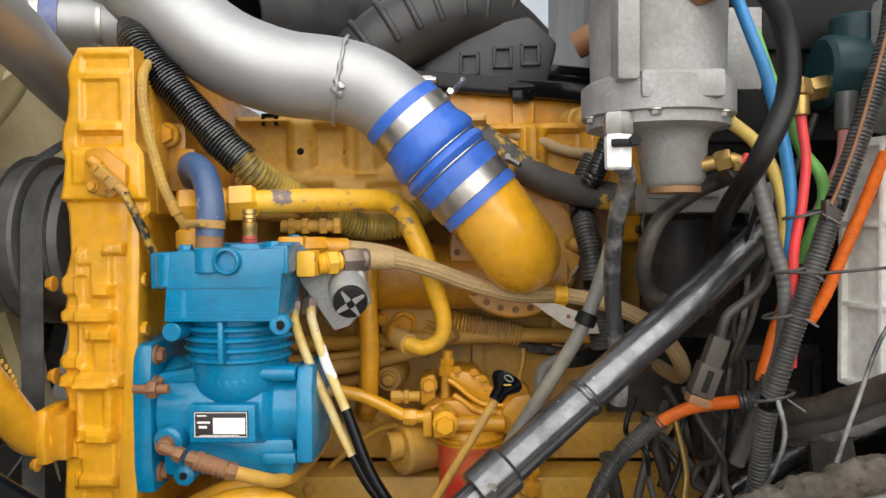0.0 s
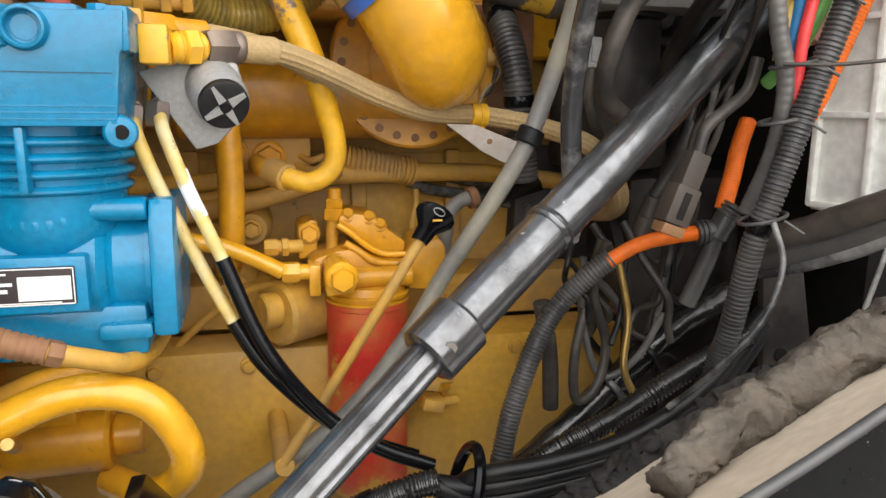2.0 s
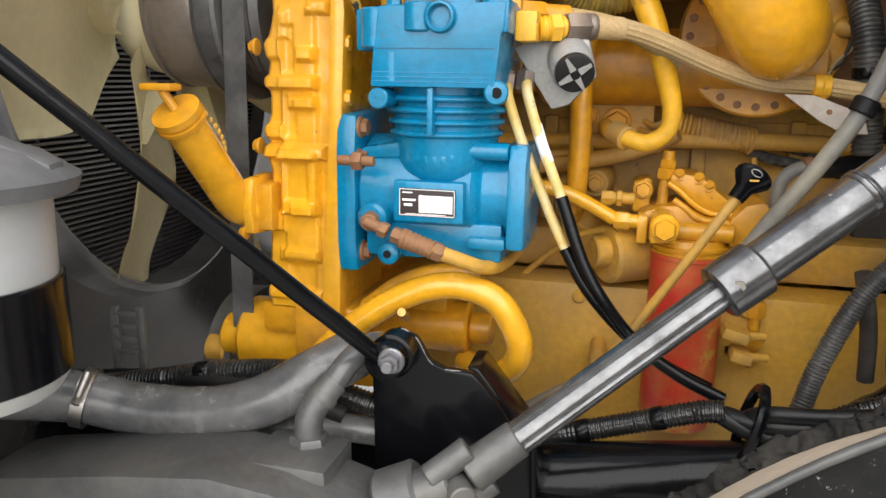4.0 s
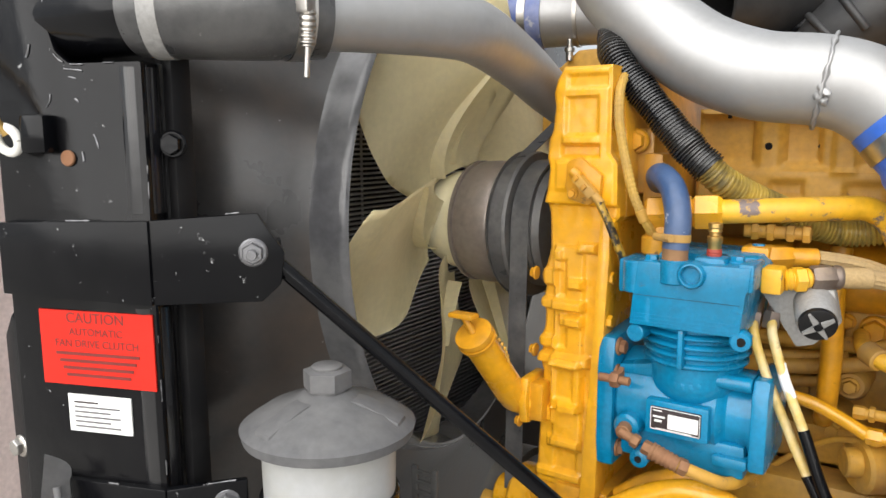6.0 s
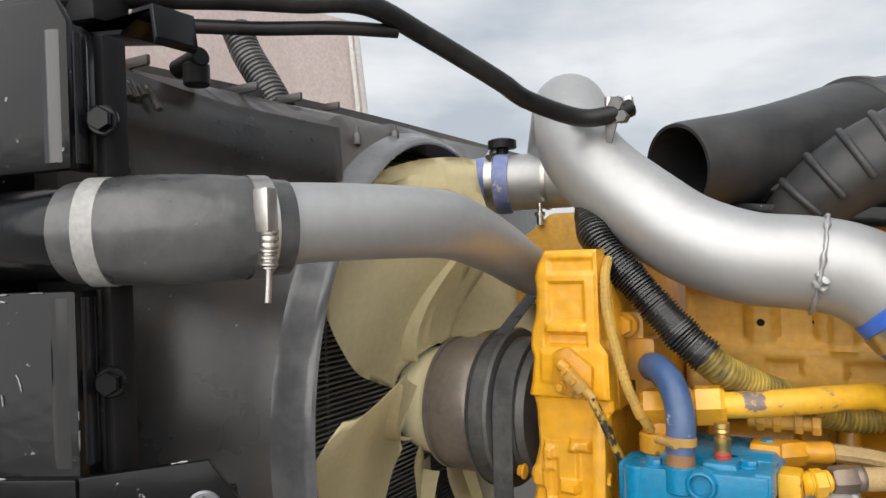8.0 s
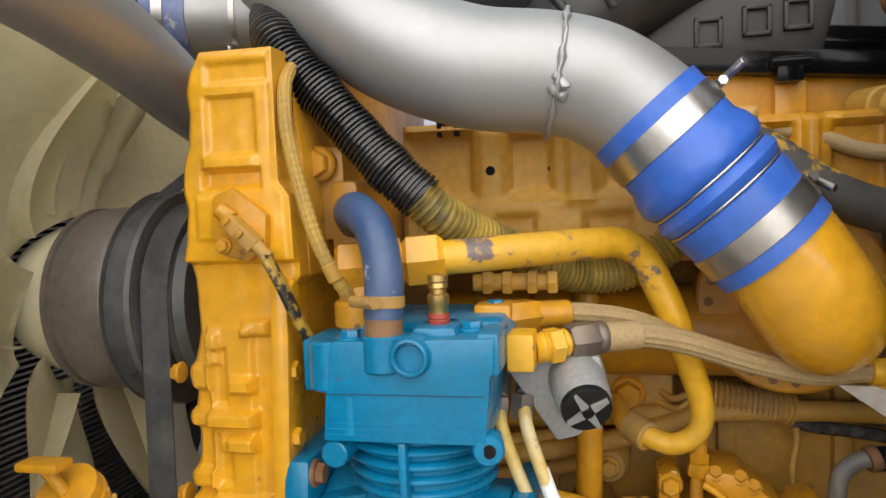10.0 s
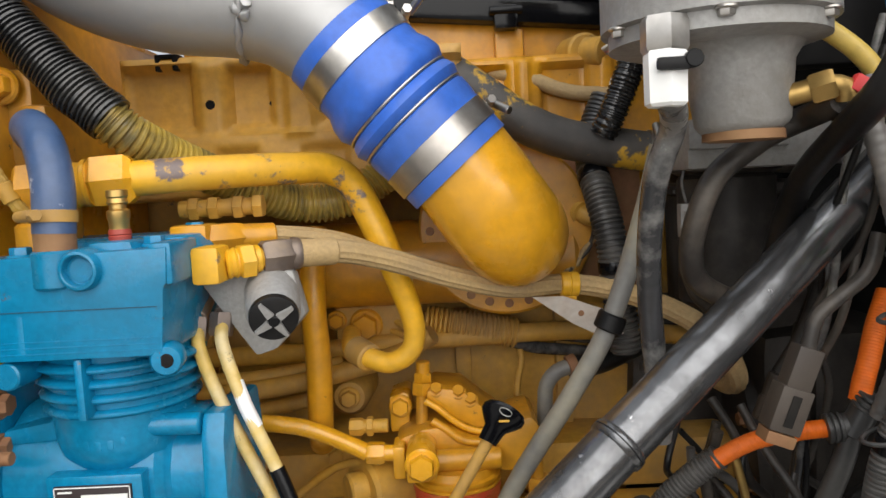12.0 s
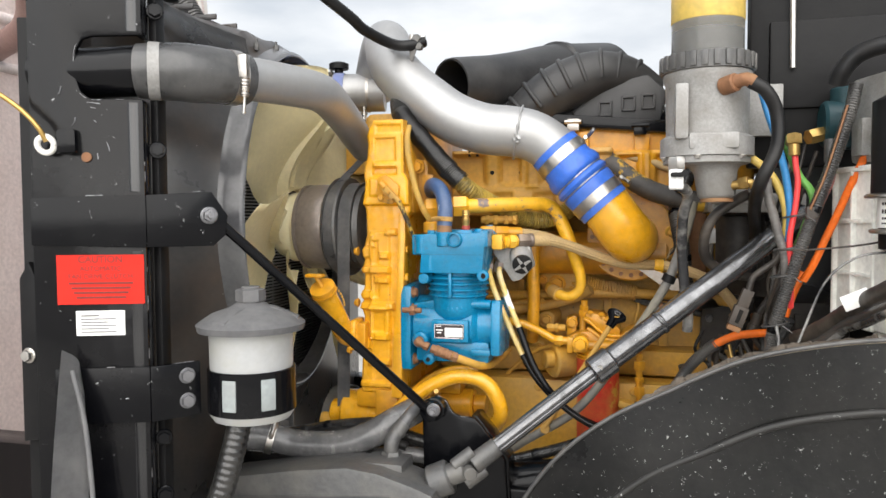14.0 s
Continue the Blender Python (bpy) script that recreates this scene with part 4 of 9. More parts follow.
part("foot_hole", bm, DARK, comp)
# name plate
bm = bmesh.new()
box(bm, (-0.288, 1.003, 1.130), (-0.221, 1.0065, 1.162), 0.0006)
tag = part("name_plate", bm, PRINT, comp, "black and white data plate")
for x0, x1, z0, z1, m in ((-0.264, -0.224, 1.1345, 1.1545, PAPER), (-0.2875, -0.2215, 1.1305, 1.1313, PAPER), (-0.2875, -0.2215, 1.1607, 1.1615, PAPER),
                          (-0.2875, -0.2868, 1.1305, 1.1615, PAPER), (-0.2222, -0.2215, 1.1305, 1.1615, PAPER),
                          (-0.284, -0.272, 1.1565, 1.1580, PAPER), (-0.284, -0.268, 1.1475, 1.1500, PAPER), (-0.282, -0.272, 1.1415, 1.1445, PAPER), (-0.280, -0.232, 1.1320, 1.1328, PAPER)):
    bm = bmesh.new()
    box(bm, (x0, 1.0020, z0), (x1, 1.0032, z1), 0.0)
    part("print", bm, m, tag)
for x, y, z in ((-0.292, 0.998, 1.362), (-0.191, 1.024, 1.365), (-0.302, 1.10, 1.372), (-0.182, 1.10, 1.372)):
    bolt(comp, (x, y, z), (0, 0, 1), 0.0085, BLUE)
for z, y in ((1.228, 1.005), (1.19, 1.0), (1.075, 1.01)):
    bolt(comp, (-0.346, y + 0.03, z), (1, 0, 0), 0.010, RUST)
bm = bmesh.new()
rod(bm, (-0.36, 0.996, 1.192), (-0.316, 0.996, 1.192), 0.006, seg=12)
hexagon(bm, (-0.342, 0.996, 1.192), (-0.330, 0.996, 1.192), 0.0115)
part("stud", bm, RUST, comp, "rusty flange stud and nut")
bm = bmesh.new()
lathe(bm, (-0.220, 1.024, 1.376), (-0.220, 1.024, 1.414), [(0, 0.0082), (0.30, 0.0085), (0.34, 0.0095), (0.52, 0.0095), (0.56, 0.0072), (0.66, 0.0072), (0.70, 0.0090), (0.80, 0.0078), (0.84, 0.0090), (0.98, 0.0088), (1, 0.006)], 20)
part("safety_valve", bm, BRASS, comp, "small brass safety valve")
bm = bmesh.new()
lathe(bm, (-0.220, 1.024, 1.370), (-0.220, 1.024, 1.380), [(0, 0.0092), (0.4, 0.0096), (0.5, 0.0088), (0.6, 0.0096), (1, 0.009)], 20)
part("valve_seal", bm, SEAL_RED, comp)

# ---- charge air tube, silicone coupler ----
tube = thing("charge_air_tube", "bent bare aluminium charge air tube with a weld seam", "air pipe", (-0.2, 1.12, 1.55))
TUBE = [(-0.018, 1.14, 1.530), (-0.045, 1.138, 1.556), (-0.085, 1.132, 1.582), (-0.130, 1.125, 1.594), (-0.20, 1.118, 1.603), (-0.27, 1.118, 1.630),
        (-0.33, 1.125, 1.672), (-0.392, 1.14, 1.722), (-0.435, 1.168, 1.768), (-0.458, 1.205, 1.808), (-0.478, 1.25, 1.842), (-0.512, 1.32, 1.856), (-0.555, 1.405, 1.842), (-0.59, 1.465, 1.80), (-0.605, 1.495, 1.76)]
bm = sweep(bmesh.new(), TUBE, lambda s: 0.0565 + 0.002 * min(1, s * 4), seg=48, step=0.008)
part("tube", bm, ALU, tube)
line = spline(TUBE, 0.004)
k = min(range(len(line)), key=lambda i: (line[i] - Vector((-0.122, 1.127, 1.592))).length)
bm = bmesh.new()
wu, ww = frame_of(line[k + 1] - line[k])
seam = [line[k] + (0.0592 + 0.0006 * random.random()) * (math.cos(a) * wu + math.sin(a) * ww) for a in (2 * math.pi * i / 60 for i in range(61))]
sweep(bm, seam, lambda s: 0.0026 + 0.0009 * math.sin(95 * s) + 0.0006 * math.sin(41 * s), seg=10, smooth=False)
for dx, dz in ((0.0, 0.0), (0.006, -0.006), (-0.004, -0.012), (0.004, -0.018)):
    bmesh.ops.create_icosphere(bm, subdivisions=2, radius=0.0056, matrix=Matrix.Translation((-0.116 + dx, 1.0715, 1.582 + dz)))
for v in bm.verts:
    v.co += 0.0022 * noise.noise_vector(v.co * 160)
part("weld_seam", bm, ALU, tube, "lumpy weld seam")
bm = bmesh.new()
rod(bm, (-0.372, 1.12, 1.80), (-0.372, 1.12, 1.83), 0.006, seg=12)
hexagon(bm, (-0.36, 1.14, 1.822), (-0.345, 1.14, 1.822), 0.010)
part("bracket_bolt", bm, STEEL, tube)

coupler = thing("silicone_coupler", "bright blue silicone hump coupler with two steel band clamps", "hose coupler", (0.02, 1.14, 1.40))
A, B = Vector((-0.040, 1.140, 1.553)), Vector((0.076, 1.140, 1.420))
bm = bmesh.new()
lathe(bm, A, B, [(0, 0.0568), (0.0, 0.0606), (0.30, 0.0611), (0.36, 0.0659), (0.43, 0.0678), (0.475, 0.0640), (0.487, 0.0606), (0.50, 0.0606), (0.515, 0.0640), (0.56, 0.0669), (0.60, 0.0640),
                 (0.612, 0.0606), (0.625, 0.0606), (0.64, 0.0630), (0.70, 0.0630), (0.76, 0.0616), (1.0, 0.0606), (1, 0.0559)], 56)
part("sleeve", bm, SILICONE, coupler)
for s in (0.493, 0.618):
    bm = bmesh.new()
    c, d = A.lerp(B, s), (B - A).normalized()
    u, w = frame_of(d)
    sweep(bm, [c + 0.0620 * (math.cos(a) * u + math.sin(a) * w) for a in (2 * math.pi * i / 48 for i in range(49))], 0.0016, seg=8, smooth=False)
    part("wire_ring", bm, STEEL, coupler)
for s, scr in ((0.16, (0.7, 0.25, 0.62)), (0.845, (0.72, 0.35, 0.6))):
    band(coupler, A.lerp(B, s), B, 0.0627, 0.024, STEEL, "band_clamp", scr, "brushed steel band clamp")
    d = (B - A).normalized()
    c = A.lerp(B, s) + 0.074 * (Vector(scr) - Vector(scr).dot(d) * d).normalized()
    bm = bmesh.new()
    rod(bm, c, c + Vector((0.018, -0.022, 0.016 if s < 0.5 else -0.012)), 0.0042, seg=10)
    part("clamp_bolt", bm, STEEL, coupler)

# ---- charge air cooler pipe on the radiator side ----
cac = thing("cooler_pipe", "satin aluminium cooler pipe with black rubber coupler", "air pipe", (-0.6, 0.6, 1.6))
CAC = [(-0.552, 0.652, 1.655), (-0.528, 0.71, 1.657), (-0.500, 0.78, 1.657), (-0.484, 0.84, 1.655), (-0.488, 0.90, 1.649), (-0.500, 0.98, 1.636), (-0.512, 1.06, 1.620), (-0.528, 1.15, 1.600), (-0.545, 1.25, 1.58)]
bm = sweep(bmesh.new(), [(-0.573, 0.612, 1.652)] + CAC, lambda s: 0.0405 - 0.004 * s, seg=40)
part("pipe", bm, ALU, cac)
bm = bmesh.new()
sweep(bm, [(-0.845, 0.497, 1.650), (-0.80, 0.502, 1.650), (-0.74, 0.511, 1.650), (-0.68, 0.524, 1.651), (-0.632, 0.545, 1.651)], 0.043, seg=36)
part("port", bm, BLACK, cac, "glossy black cooler port")
bm = bmesh.new()
sweep(bm, [(-0.672, 0.524, 1.651), (-0.645, 0.536, 1.651), (-0.612, 0.560, 1.652), (-0.575, 0.603, 1.652), (-0.546, 0.655, 1.652)], lambda s: 0.0455 + 0.0045 * math.sin(math.pi * min(1, s * 1.02)), seg=40)
part("coupler", bm, COUPLER, cac, "black rubber coupler")
band(cac, (-0.648, 0.5345, 1.651), (-0.630, 0.546, 1.651), 0.0490, 0.019, CAST, "band_clamp", None, "pale band clamp")
band(cac, (-0.559, 0.629, 1.652), (-0.547, 0.652, 1.652), 0.0492, 0.019, STEEL, "t_bolt_clamp", None, "T-bolt clamp with spring")
bm = bmesh.new()
sweep(bm, [(-0.517, 0.605, 1.648), (-0.518, 0.604, 1.613)], 0.0075, ribs=0.006, depth=0.25)
rod(bm, (-0.518, 0.604, 1.613), (-0.520, 0.603, 1.583), 0.003, seg=10)
box(bm, (-0.527, 0.595, 1.645), (-0.509, 0.609, 1.685), 0.003)
part("clamp_screw", bm, STEEL, cac)

# pipe on the far side with its blue hose
far_pipe = thing("coolant_pipe", "aluminium pipe with dusty blue hose behind the fan", "pipe", (-0.7, 1.5, 1.70))
bm = bmesh.new()
sweep(bm, [(-0.70, 1.41, 1.752), (-0.64, 1.425, 1.753), (-0.555, 1.445, 1.754)], 0.054, seg=36)
part("pipe", bm, ALU, far_pipe)
bm = bmesh.new()
sweep(bm, [(-0.82, 1.382, 1.750), (-0.75, 1.398, 1.751), (-0.665, 1.419, 1.752)], lambda s: 0.056 + 0.003 * math.sin(9 * s), seg=36)
part("sleeve", bm, PALE_BLUE, far_pipe, "dusty blue hose")
for x in (-0.700, -0.600):
    y = 1.410 + 0.24 * (x + 0.700)
    band(far_pipe, (x, y, 1.7520), (x + 0.05, y + 0.012, 1.7525), 0.0605 if x < -0.65 else 0.0555, 0.016 if x < -0.65 else 0.008, STEEL, "band_clamp", (0, -0.5, 1))
bm = bmesh.new()
lathe(bm, (-0.680, 1.408, 1.803), (-0.680, 1.408, 1.838), [(0, 0.012), (0.45, 0.012), (0.47, 0.028), (0.9, 0.028), (1, 0.02)], 10)
part("knob", bm, DULL_BLACK, far_pipe)

bm = prism(bmesh.new(), [(-0.66, 1.52), (-0.44, 1.52), (-0.44, 1.66), (-0.50, 1.688), (-0.585, 1.688), (-0.62, 1.66), (-0.66, 1.64)], 1.40, 1.52, "y", 0.008)
thermo = solid("thermostat_housing", bm, HEAD_TAN, "tan painted thermostat housing behind the timing cover", "housing")
part("bleed_cock", lathe(bmesh.new(), (-0.60, 1.395, 1.668), (-0.60, 1.395, 1.708), [(0, 0.007), (0.4, 0.007), (0.42, 0.010), (0.6, 0.010), (0.62, 0.005), (1, 0.005)], 12), STEEL, thermo)
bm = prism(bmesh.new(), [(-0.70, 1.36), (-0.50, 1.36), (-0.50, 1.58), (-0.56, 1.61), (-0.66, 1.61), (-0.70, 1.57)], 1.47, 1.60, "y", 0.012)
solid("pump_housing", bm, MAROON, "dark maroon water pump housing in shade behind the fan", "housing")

# ---- air intake duct on the far side ----
duct = thing("air_intake_duct", "large black plastic air intake duct with open mouth", "air duct", (-0.1, 1.55, 1.70))
bm = bmesh.new()
lathe(bm, (-0.342, 1.37, 1.748), (0.05, 1.93, 1.835), [(0.30, 0.060), (0.0, 0.0685), (0.0, 0.074), (0.02, 0.0765), (0.20, 0.082), (0.32, 0.090), (0.42, 0.099), (0.52, 0.110), (0.60, 0.116), (0.61, 0.124), (0.64, 0.124), (0.65, 0.118), (0.95, 0.124), (1, 0.10)], 56)
part("duct", bm, DUCT, duct)
bm = bmesh.new()
sweep(bm, [(-0.185, 1.46, 1.640), (-0.125, 1.45, 1.697), (-0.045, 1.45, 1.748), (0.04, 1.47, 1.780), (0.12, 1.50, 1.775), (0.18, 1.54, 1.735)], lambda s: 0.045 + 0.022 * math.sin(math.pi * min(1, 0.15 + s)), seg=32)
elbow = part("ribbed_elbow", bm, DUCT, duct, "ribbed black rubber elbow")
ELBOW = spline([(-0.185, 1.46, 1.640), (-0.125, 1.45, 1.697), (-0.045, 1.45, 1.748), (0.04, 1.47, 1.780), (0.12, 1.50, 1.775), (0.18, 1.54, 1.735)])
for k in range(8):
    s = 0.12 + 0.105 * k
    at = int(s * (len(ELBOW) - 1))
    d = (ELBOW[at + 1] - ELBOW[at - 1]).normalized()
    u, w = frame_of(d)
    rr = 0.045 + 0.022 * math.sin(math.pi * min(1, 0.15 + s)) + 0.001
    arc = [ELBOW[at] + rr * (math.cos(a) * Vector((0, -1, 0)) + math.sin(a) * (Vector((0, 1, 0)).cross(d)).normalized() * -1) for a in (radians(-20 + 125 * i / 16) for i in range(17))]
    bm = sweep(bmesh.new(), arc, 0.0065, seg=10, smooth=False)
    part("rib", bm, DUCT, elbow)
band(duct, (-0.0970, 1.7300, 1.8039), (0.05, 1.93, 1.835), 0.125, 0.012, STEEL, "strap")
bm = bmesh.new()
prism(bm, [(-0.01, 1.64), (0.20, 1.64), (0.22, 1.72), (0.17, 1.77), (0.05, 1.745), (-0.03, 1.68)], 1.45, 1.53, "y", 0.012)
saddle = part("support_saddle", bm, DUCT, duct)
for k, (x, z) in enumerate(((0.06, 1.682), (0.12, 1.693), (0.17, 1.697))):
    bm = bmesh.new()
    box(bm, (x - 0.018, 1.442, z - 0.02), (x + 0.018, 1.452, z - 0.014), 0.002)
    box(bm, (x - 0.018, 1.442, z + 0.014), (x + 0.018, 1.452, z + 0.02), 0.002)
    box(bm, (x - 0.018, 1.442, z - 0.02), (x - 0.012, 1.452, z + 0.02), 0.002)
    box(bm, (x + 0.012, 1.442, z - 0.02), (x + 0.018, 1.452, z + 0.02), 0.002)
    part("pocket_frame", bm, DUCT, saddle)

# ---- hoses and pipes on the engine side ----
hose("split_loom", [(-0.42, 1.17, 1.71), (-0.388, 1.09, 1.640), (-0.33, 1.08, 1.571), (-0.276, 1.08, 1.509), (-0.245, 1.082, 1.479)], 0.0215, LOOM, "thick black corrugated loom tube, oily and worn", "cable loom", ribs=0.0046, seg=24, depth=0.15, wobble=0.14)
hose("split_loom", [(-0.251, 1.082, 1.483), (-0.228, 1.098, 1.460), (-0.183, 1.155, 1.428), (-0.112, 1.212, 1.393), (-0.052, 1.232, 1.394), (0.0, 1.25, 1.425)], 0.0195, LOOM_YELLOW, "corrugated loom tube oversprayed with yellow paint", "cable loom", ribs=0.0062, seg=24, depth=0.16)

oil_pipe = thing("discharge_pipe", "yellow painted discharge pipe with hexagon nut", "pipe", (-0.1, 1.13, 1.20))
bm = sweep(bmesh.new(), [(-0.260, 1.066, 1.422), (-0.20, 1.078, 1.425), (-0.145, 1.11, 1.427), (-0.093, 1.15, 1.428), (-0.064, 1.172, 1.427), (-0.042, 1.186, 1.412), (-0.026, 1.19, 1.382), (-0.009, 1.19, 1.34), (0.007, 1.20, 1.29),
                         (0.017, 1.205, 1.250), (0.012, 1.21, 1.221), (-0.012, 1.215, 1.206), (-0.04, 1.225, 1.212), (-0.06, 1.25, 1.218), (-0.07, 1.32, 1.22)], lambda s: 0.0162 if s < 0.5 else max(0.0118, 0.0162 - 0.02 * (s - 0.5)), seg=24)
part("pipe", bm, PIPE_YELLOW, oil_pipe)
bm = bmesh.new()
hexagon(bm, (-0.262, 1.066, 1.422), (-0.224, 1.074, 1.424), 0.0255, 0.22)
rod(bm, (-0.285, 1.060, 1.420), (-0.260, 1.064, 1.422), 0.0195)
lathe(bm, (-0.285, 1.060, 1.420), (-0.262, 1.065, 1.422), [(0.2, 0.0195), (0.3, 0.0212), (0.5, 0.0212), (0.55, 0.0195), (0.8, 0.0195), (0.85, 0.0215), (1, 0.0215)], 24)
part("nut", bm, YELLOW_CLEAN, oil_pipe)
bm = bmesh.new()
hexagon(bm, (-0.322, 1.056, 1.418), (-0.284, 1.061, 1.420), 0.0245, 0.2)
box(bm, (-0.322, 1.045, 1.365), (-0.285, 1.10, 1.412), 0.012)
rod(bm, (-0.303, 1.055, 1.362), (-0.303, 1.055, 1.388), 0.023)
part("elbow_block", bm, YELLOW, oil_pipe)
bm = bmesh.new()
rod(bm, (-0.036, 1.222, 1.210), (-0.056, 1.245, 1.217), 0.0165)
part("collar", bm, YELLOW_DUSTY, oil_pipe)

blue_hose = thing("coolant_hose", "faded blue coolant hose on the compressor head", "hose", (-0.29, 1.04, 1.38))
bm = sweep(bmesh.new(), [(-0.325, 1.12, 1.455), (-0.312, 1.070, 1.468), (-0.293, 1.034, 1.470), (-0.272, 1.012, 1.454), (-0.261, 1.000, 1.42), (-0.262, 0.997, 1.380)], 0.0168, seg=26)
part("tube", bm, OLD_BLUE, blue_hose)
band(blue_hose, (-0.2615, 0.998, 1.394), (-0.261, 1.0, 1.42), 0.0182, 0.010, YELLOW_DUSTY, "hose_clamp", (-0.6, -0.7, 0), "yellow overpainted hose clamp")
bm = bmesh.new()
rod(bm, (-0.262, 0.997, 1.364), (-0.262, 0.997, 1.384), 0.0163)
part("spigot", bm, RUST, blue_hose)

slim = thing("braided_hose", "narrow yellow braided hose along the cover", "hose", (-0.35, 1.03, 1.375), group="braided hoses")
bm = sweep(bmesh.new(), [(-0.374, 1.16, 1.635), (-0.365, 1.09, 1.618), (-0.360, 1.045, 1.593), (-0.357, 1.032, 1.560), (-0.353, 1.03, 1.53), (-0.343, 1.03, 1.484), (-0.332, 1.03, 1.446), (-0.321, 1.035, 1.418), (-0.310, 1.045, 1.394), (-0.303, 1.07, 1.375)], 0.0062, seg=36, step=0.0016, lobes=6, weave=0.013)
part("tube", bm, BRAID_YELLOW, slim)
bm = rod(bmesh.new(), (-0.3235, 1.034, 1.424), (-0.3170, 1.037, 1.408), 0.0078, seg=18)
part("ferrule", bm, YELLOW_DUSTY, slim)

big_braid = thing("braided_hose", "tan braided discharge hose with brass and steel fittings", "hose", (0.0, 1.14, 1.25), group="braided hoses")
bm = sweep(bmesh.new(), [(-0.10, 1.085, 1.346), (-0.05, 1.11, 1.345), (-0.005, 1.14, 1.332), (0.06, 1.175, 1.306), (0.125, 1.205, 1.287), (0.195, 1.236, 1.283), (0.255, 1.215, 1.273), (0.31, 1.16, 1.25), (0.348, 1.165, 1.21), (0.368, 1.19, 1.175), (0.375, 1.25, 1.155), (0.375, 1.36, 1.15)], 0.0112, seg=48, lobes=12)
part("tube", bm, BRAID, big_braid)
bm = bmesh.new()
hexagon(bm, (-0.132, 1.062, 1.343), (-0.118, 1.070, 1.344), 0.0165, 0.2)
rod(bm, (-0.142, 1.058, 1.342), (-0.1135, 1.0735, 1.345), 0.0128)
lathe(bm, (-0.142, 1.058, 1.342), (-0.132, 1.062, 1.343), [(0, 0.0128), (0.2, 0.0145), (0.5, 0.0128), (0.8, 0.0145), (1, 0.0128)], 20)
rod(bm, (-0.12, 1.07, 1.344), (-0.10, 1.08, 1.345), 0.0100)
box(bm, (-0.1635, 1.028, 1.327), (-0.139, 1.066, 1.360), 0.004)
part("union", bm, PIPE_YELLOW, big_braid)
bm = bmesh.new()
hexagon(bm, (-0.113, 1.074, 1.345), (-0.088, 1.089, 1.346), 0.0170, 0.15)
lathe(bm, (-0.090, 1.088, 1.346), (-0.080, 1.094, 1.346), [(0, 0.014), (0.3, 0.0155), (0.7, 0.0155), (1, 0.013)], 22)
part("nut", bm, NUT_BROWN, big_braid, "dull brown-grey steel nut")
bm = bmesh.new()
rod(bm, (-0.084, 1.09, 1.346), (-0.05, 1.11, 1.345), 0.0135)
part("ferrule", bm, BRAID, big_braid)
bm = bmesh.new()
lathe(bm, (0.185, 1.234, 1.2835), (0.206, 1.235, 1.2825), [(0, 0.0122), (0.05, 0.0142), (0.45, 0.0146), (0.5, 0.0138), (0.55, 0.0146), (0.95, 0.0142), (1, 0.0122)], 28)
box(bm, (0.186, 1.228, 1.262), (0.203, 1.242, 1.274), 0.003)
part("p_clip", bm, PIPE_YELLOW, big_braid)

hose2 = thing("braided_hose", "yellow braided hose behind the discharge hose", "hose", (-0.1, 1.14, 1.33), group="braided hoses")
bm = sweep(bmesh.new(), [(-0.155, 1.12, 1.362), (-0.11, 1.14, 1.361), (-0.06, 1.16, 1.352), (-0.02, 1.175, 1.335), (0.02, 1.20, 1.31)], 0.0100, seg=40, lobes=10)
part("tube", bm, BRAID, hose2)
bm = bmesh.new()
hexagon(bm, (-0.175, 1.10, 1.362), (-0.145, 1.125, 1.362), 0.017)
rod(bm, (-0.15, 1.12, 1.362), (-0.115, 1.138, 1.361), 0.0135)
box(bm, (-0.20, 1.08, 1.35), (-0.165, 1.12, 1.378), 0.004)
part("fitting", bm, YELLOW, hose2)
bm = bmesh.new()
rod(bm, (-0.21, 1.14, 1.392), (-0.13, 1.145, 1.392), 0.009, seg=12)
for x in (-0.20, -0.18, -0.155, -0.135):
    hexagon(bm, (x, 1.142, 1.392), (x + 0.010, 1.142, 1.392), 0.0125)
part("rail", bm, YELLOW_DUSTY, hose2)

# star-marked end cap valve beside the compressor
valve = thing("pressure_valve", "grey cast valve with a black star-ribbed end cap", "valve", (-0.1, 1.07, 1.25))
C, D = Vector((-0.096, 1.036, 1.293)), Vector((-0.112, 1.10, 1.318))
bm = bmesh.new()
lathe(bm, C.lerp(D, 0.1), D, [(0, 0.0225), (0.1, 0.0245), (1, 0.026)], 36)
prism(bm, [(-0.172, 1.322), (-0.130, 1.335), (-0.085, 1.332), (-0.075, 1.29), (-0.105, 1.258), (-0.125, 1.252)], 1.075, 1.095, "y", 0.004)
part("body", bm, CAST, valve)
bm = bmesh.new()
lathe(bm, C, C.lerp(D, 0.2), [(0, 0.0185), (0.1, 0.0218), (1, 0.0228)], 36)
part("cap", bm, RUBBER, valve, "black round cap")
axis = (D - C).normalized()
u, w = frame_of(axis)
bm = bmesh.new()
for k in range(4):
    a = 2 * math.pi * k / 4 + 0.6
    e = math.cos(a) * u + math.sin(a) * w
    n = axis.cross(e)
    vs = [bm.verts.new(C - axis * 0.004 + q) for q in (e * 0.0200 + n * 0.0014, e * 0.0200 - n * 0.0014, e * 0.005 - n * 0.0036, e * 0.005 + n * 0.0036)]
    lo = [bm.verts.new(v.co + axis * 0.006) for v in vs]
    bm.faces.new(vs)
    for i in range(4):
        bm.faces.new((vs[i], lo[i], lo[(i + 1) % 4], vs[(i + 1) % 4]))
part("star_rib", bm, CAST, valve)
bm = bmesh.new()
rod(bm, C - axis * 0.005, C, 0.005, seg=14)
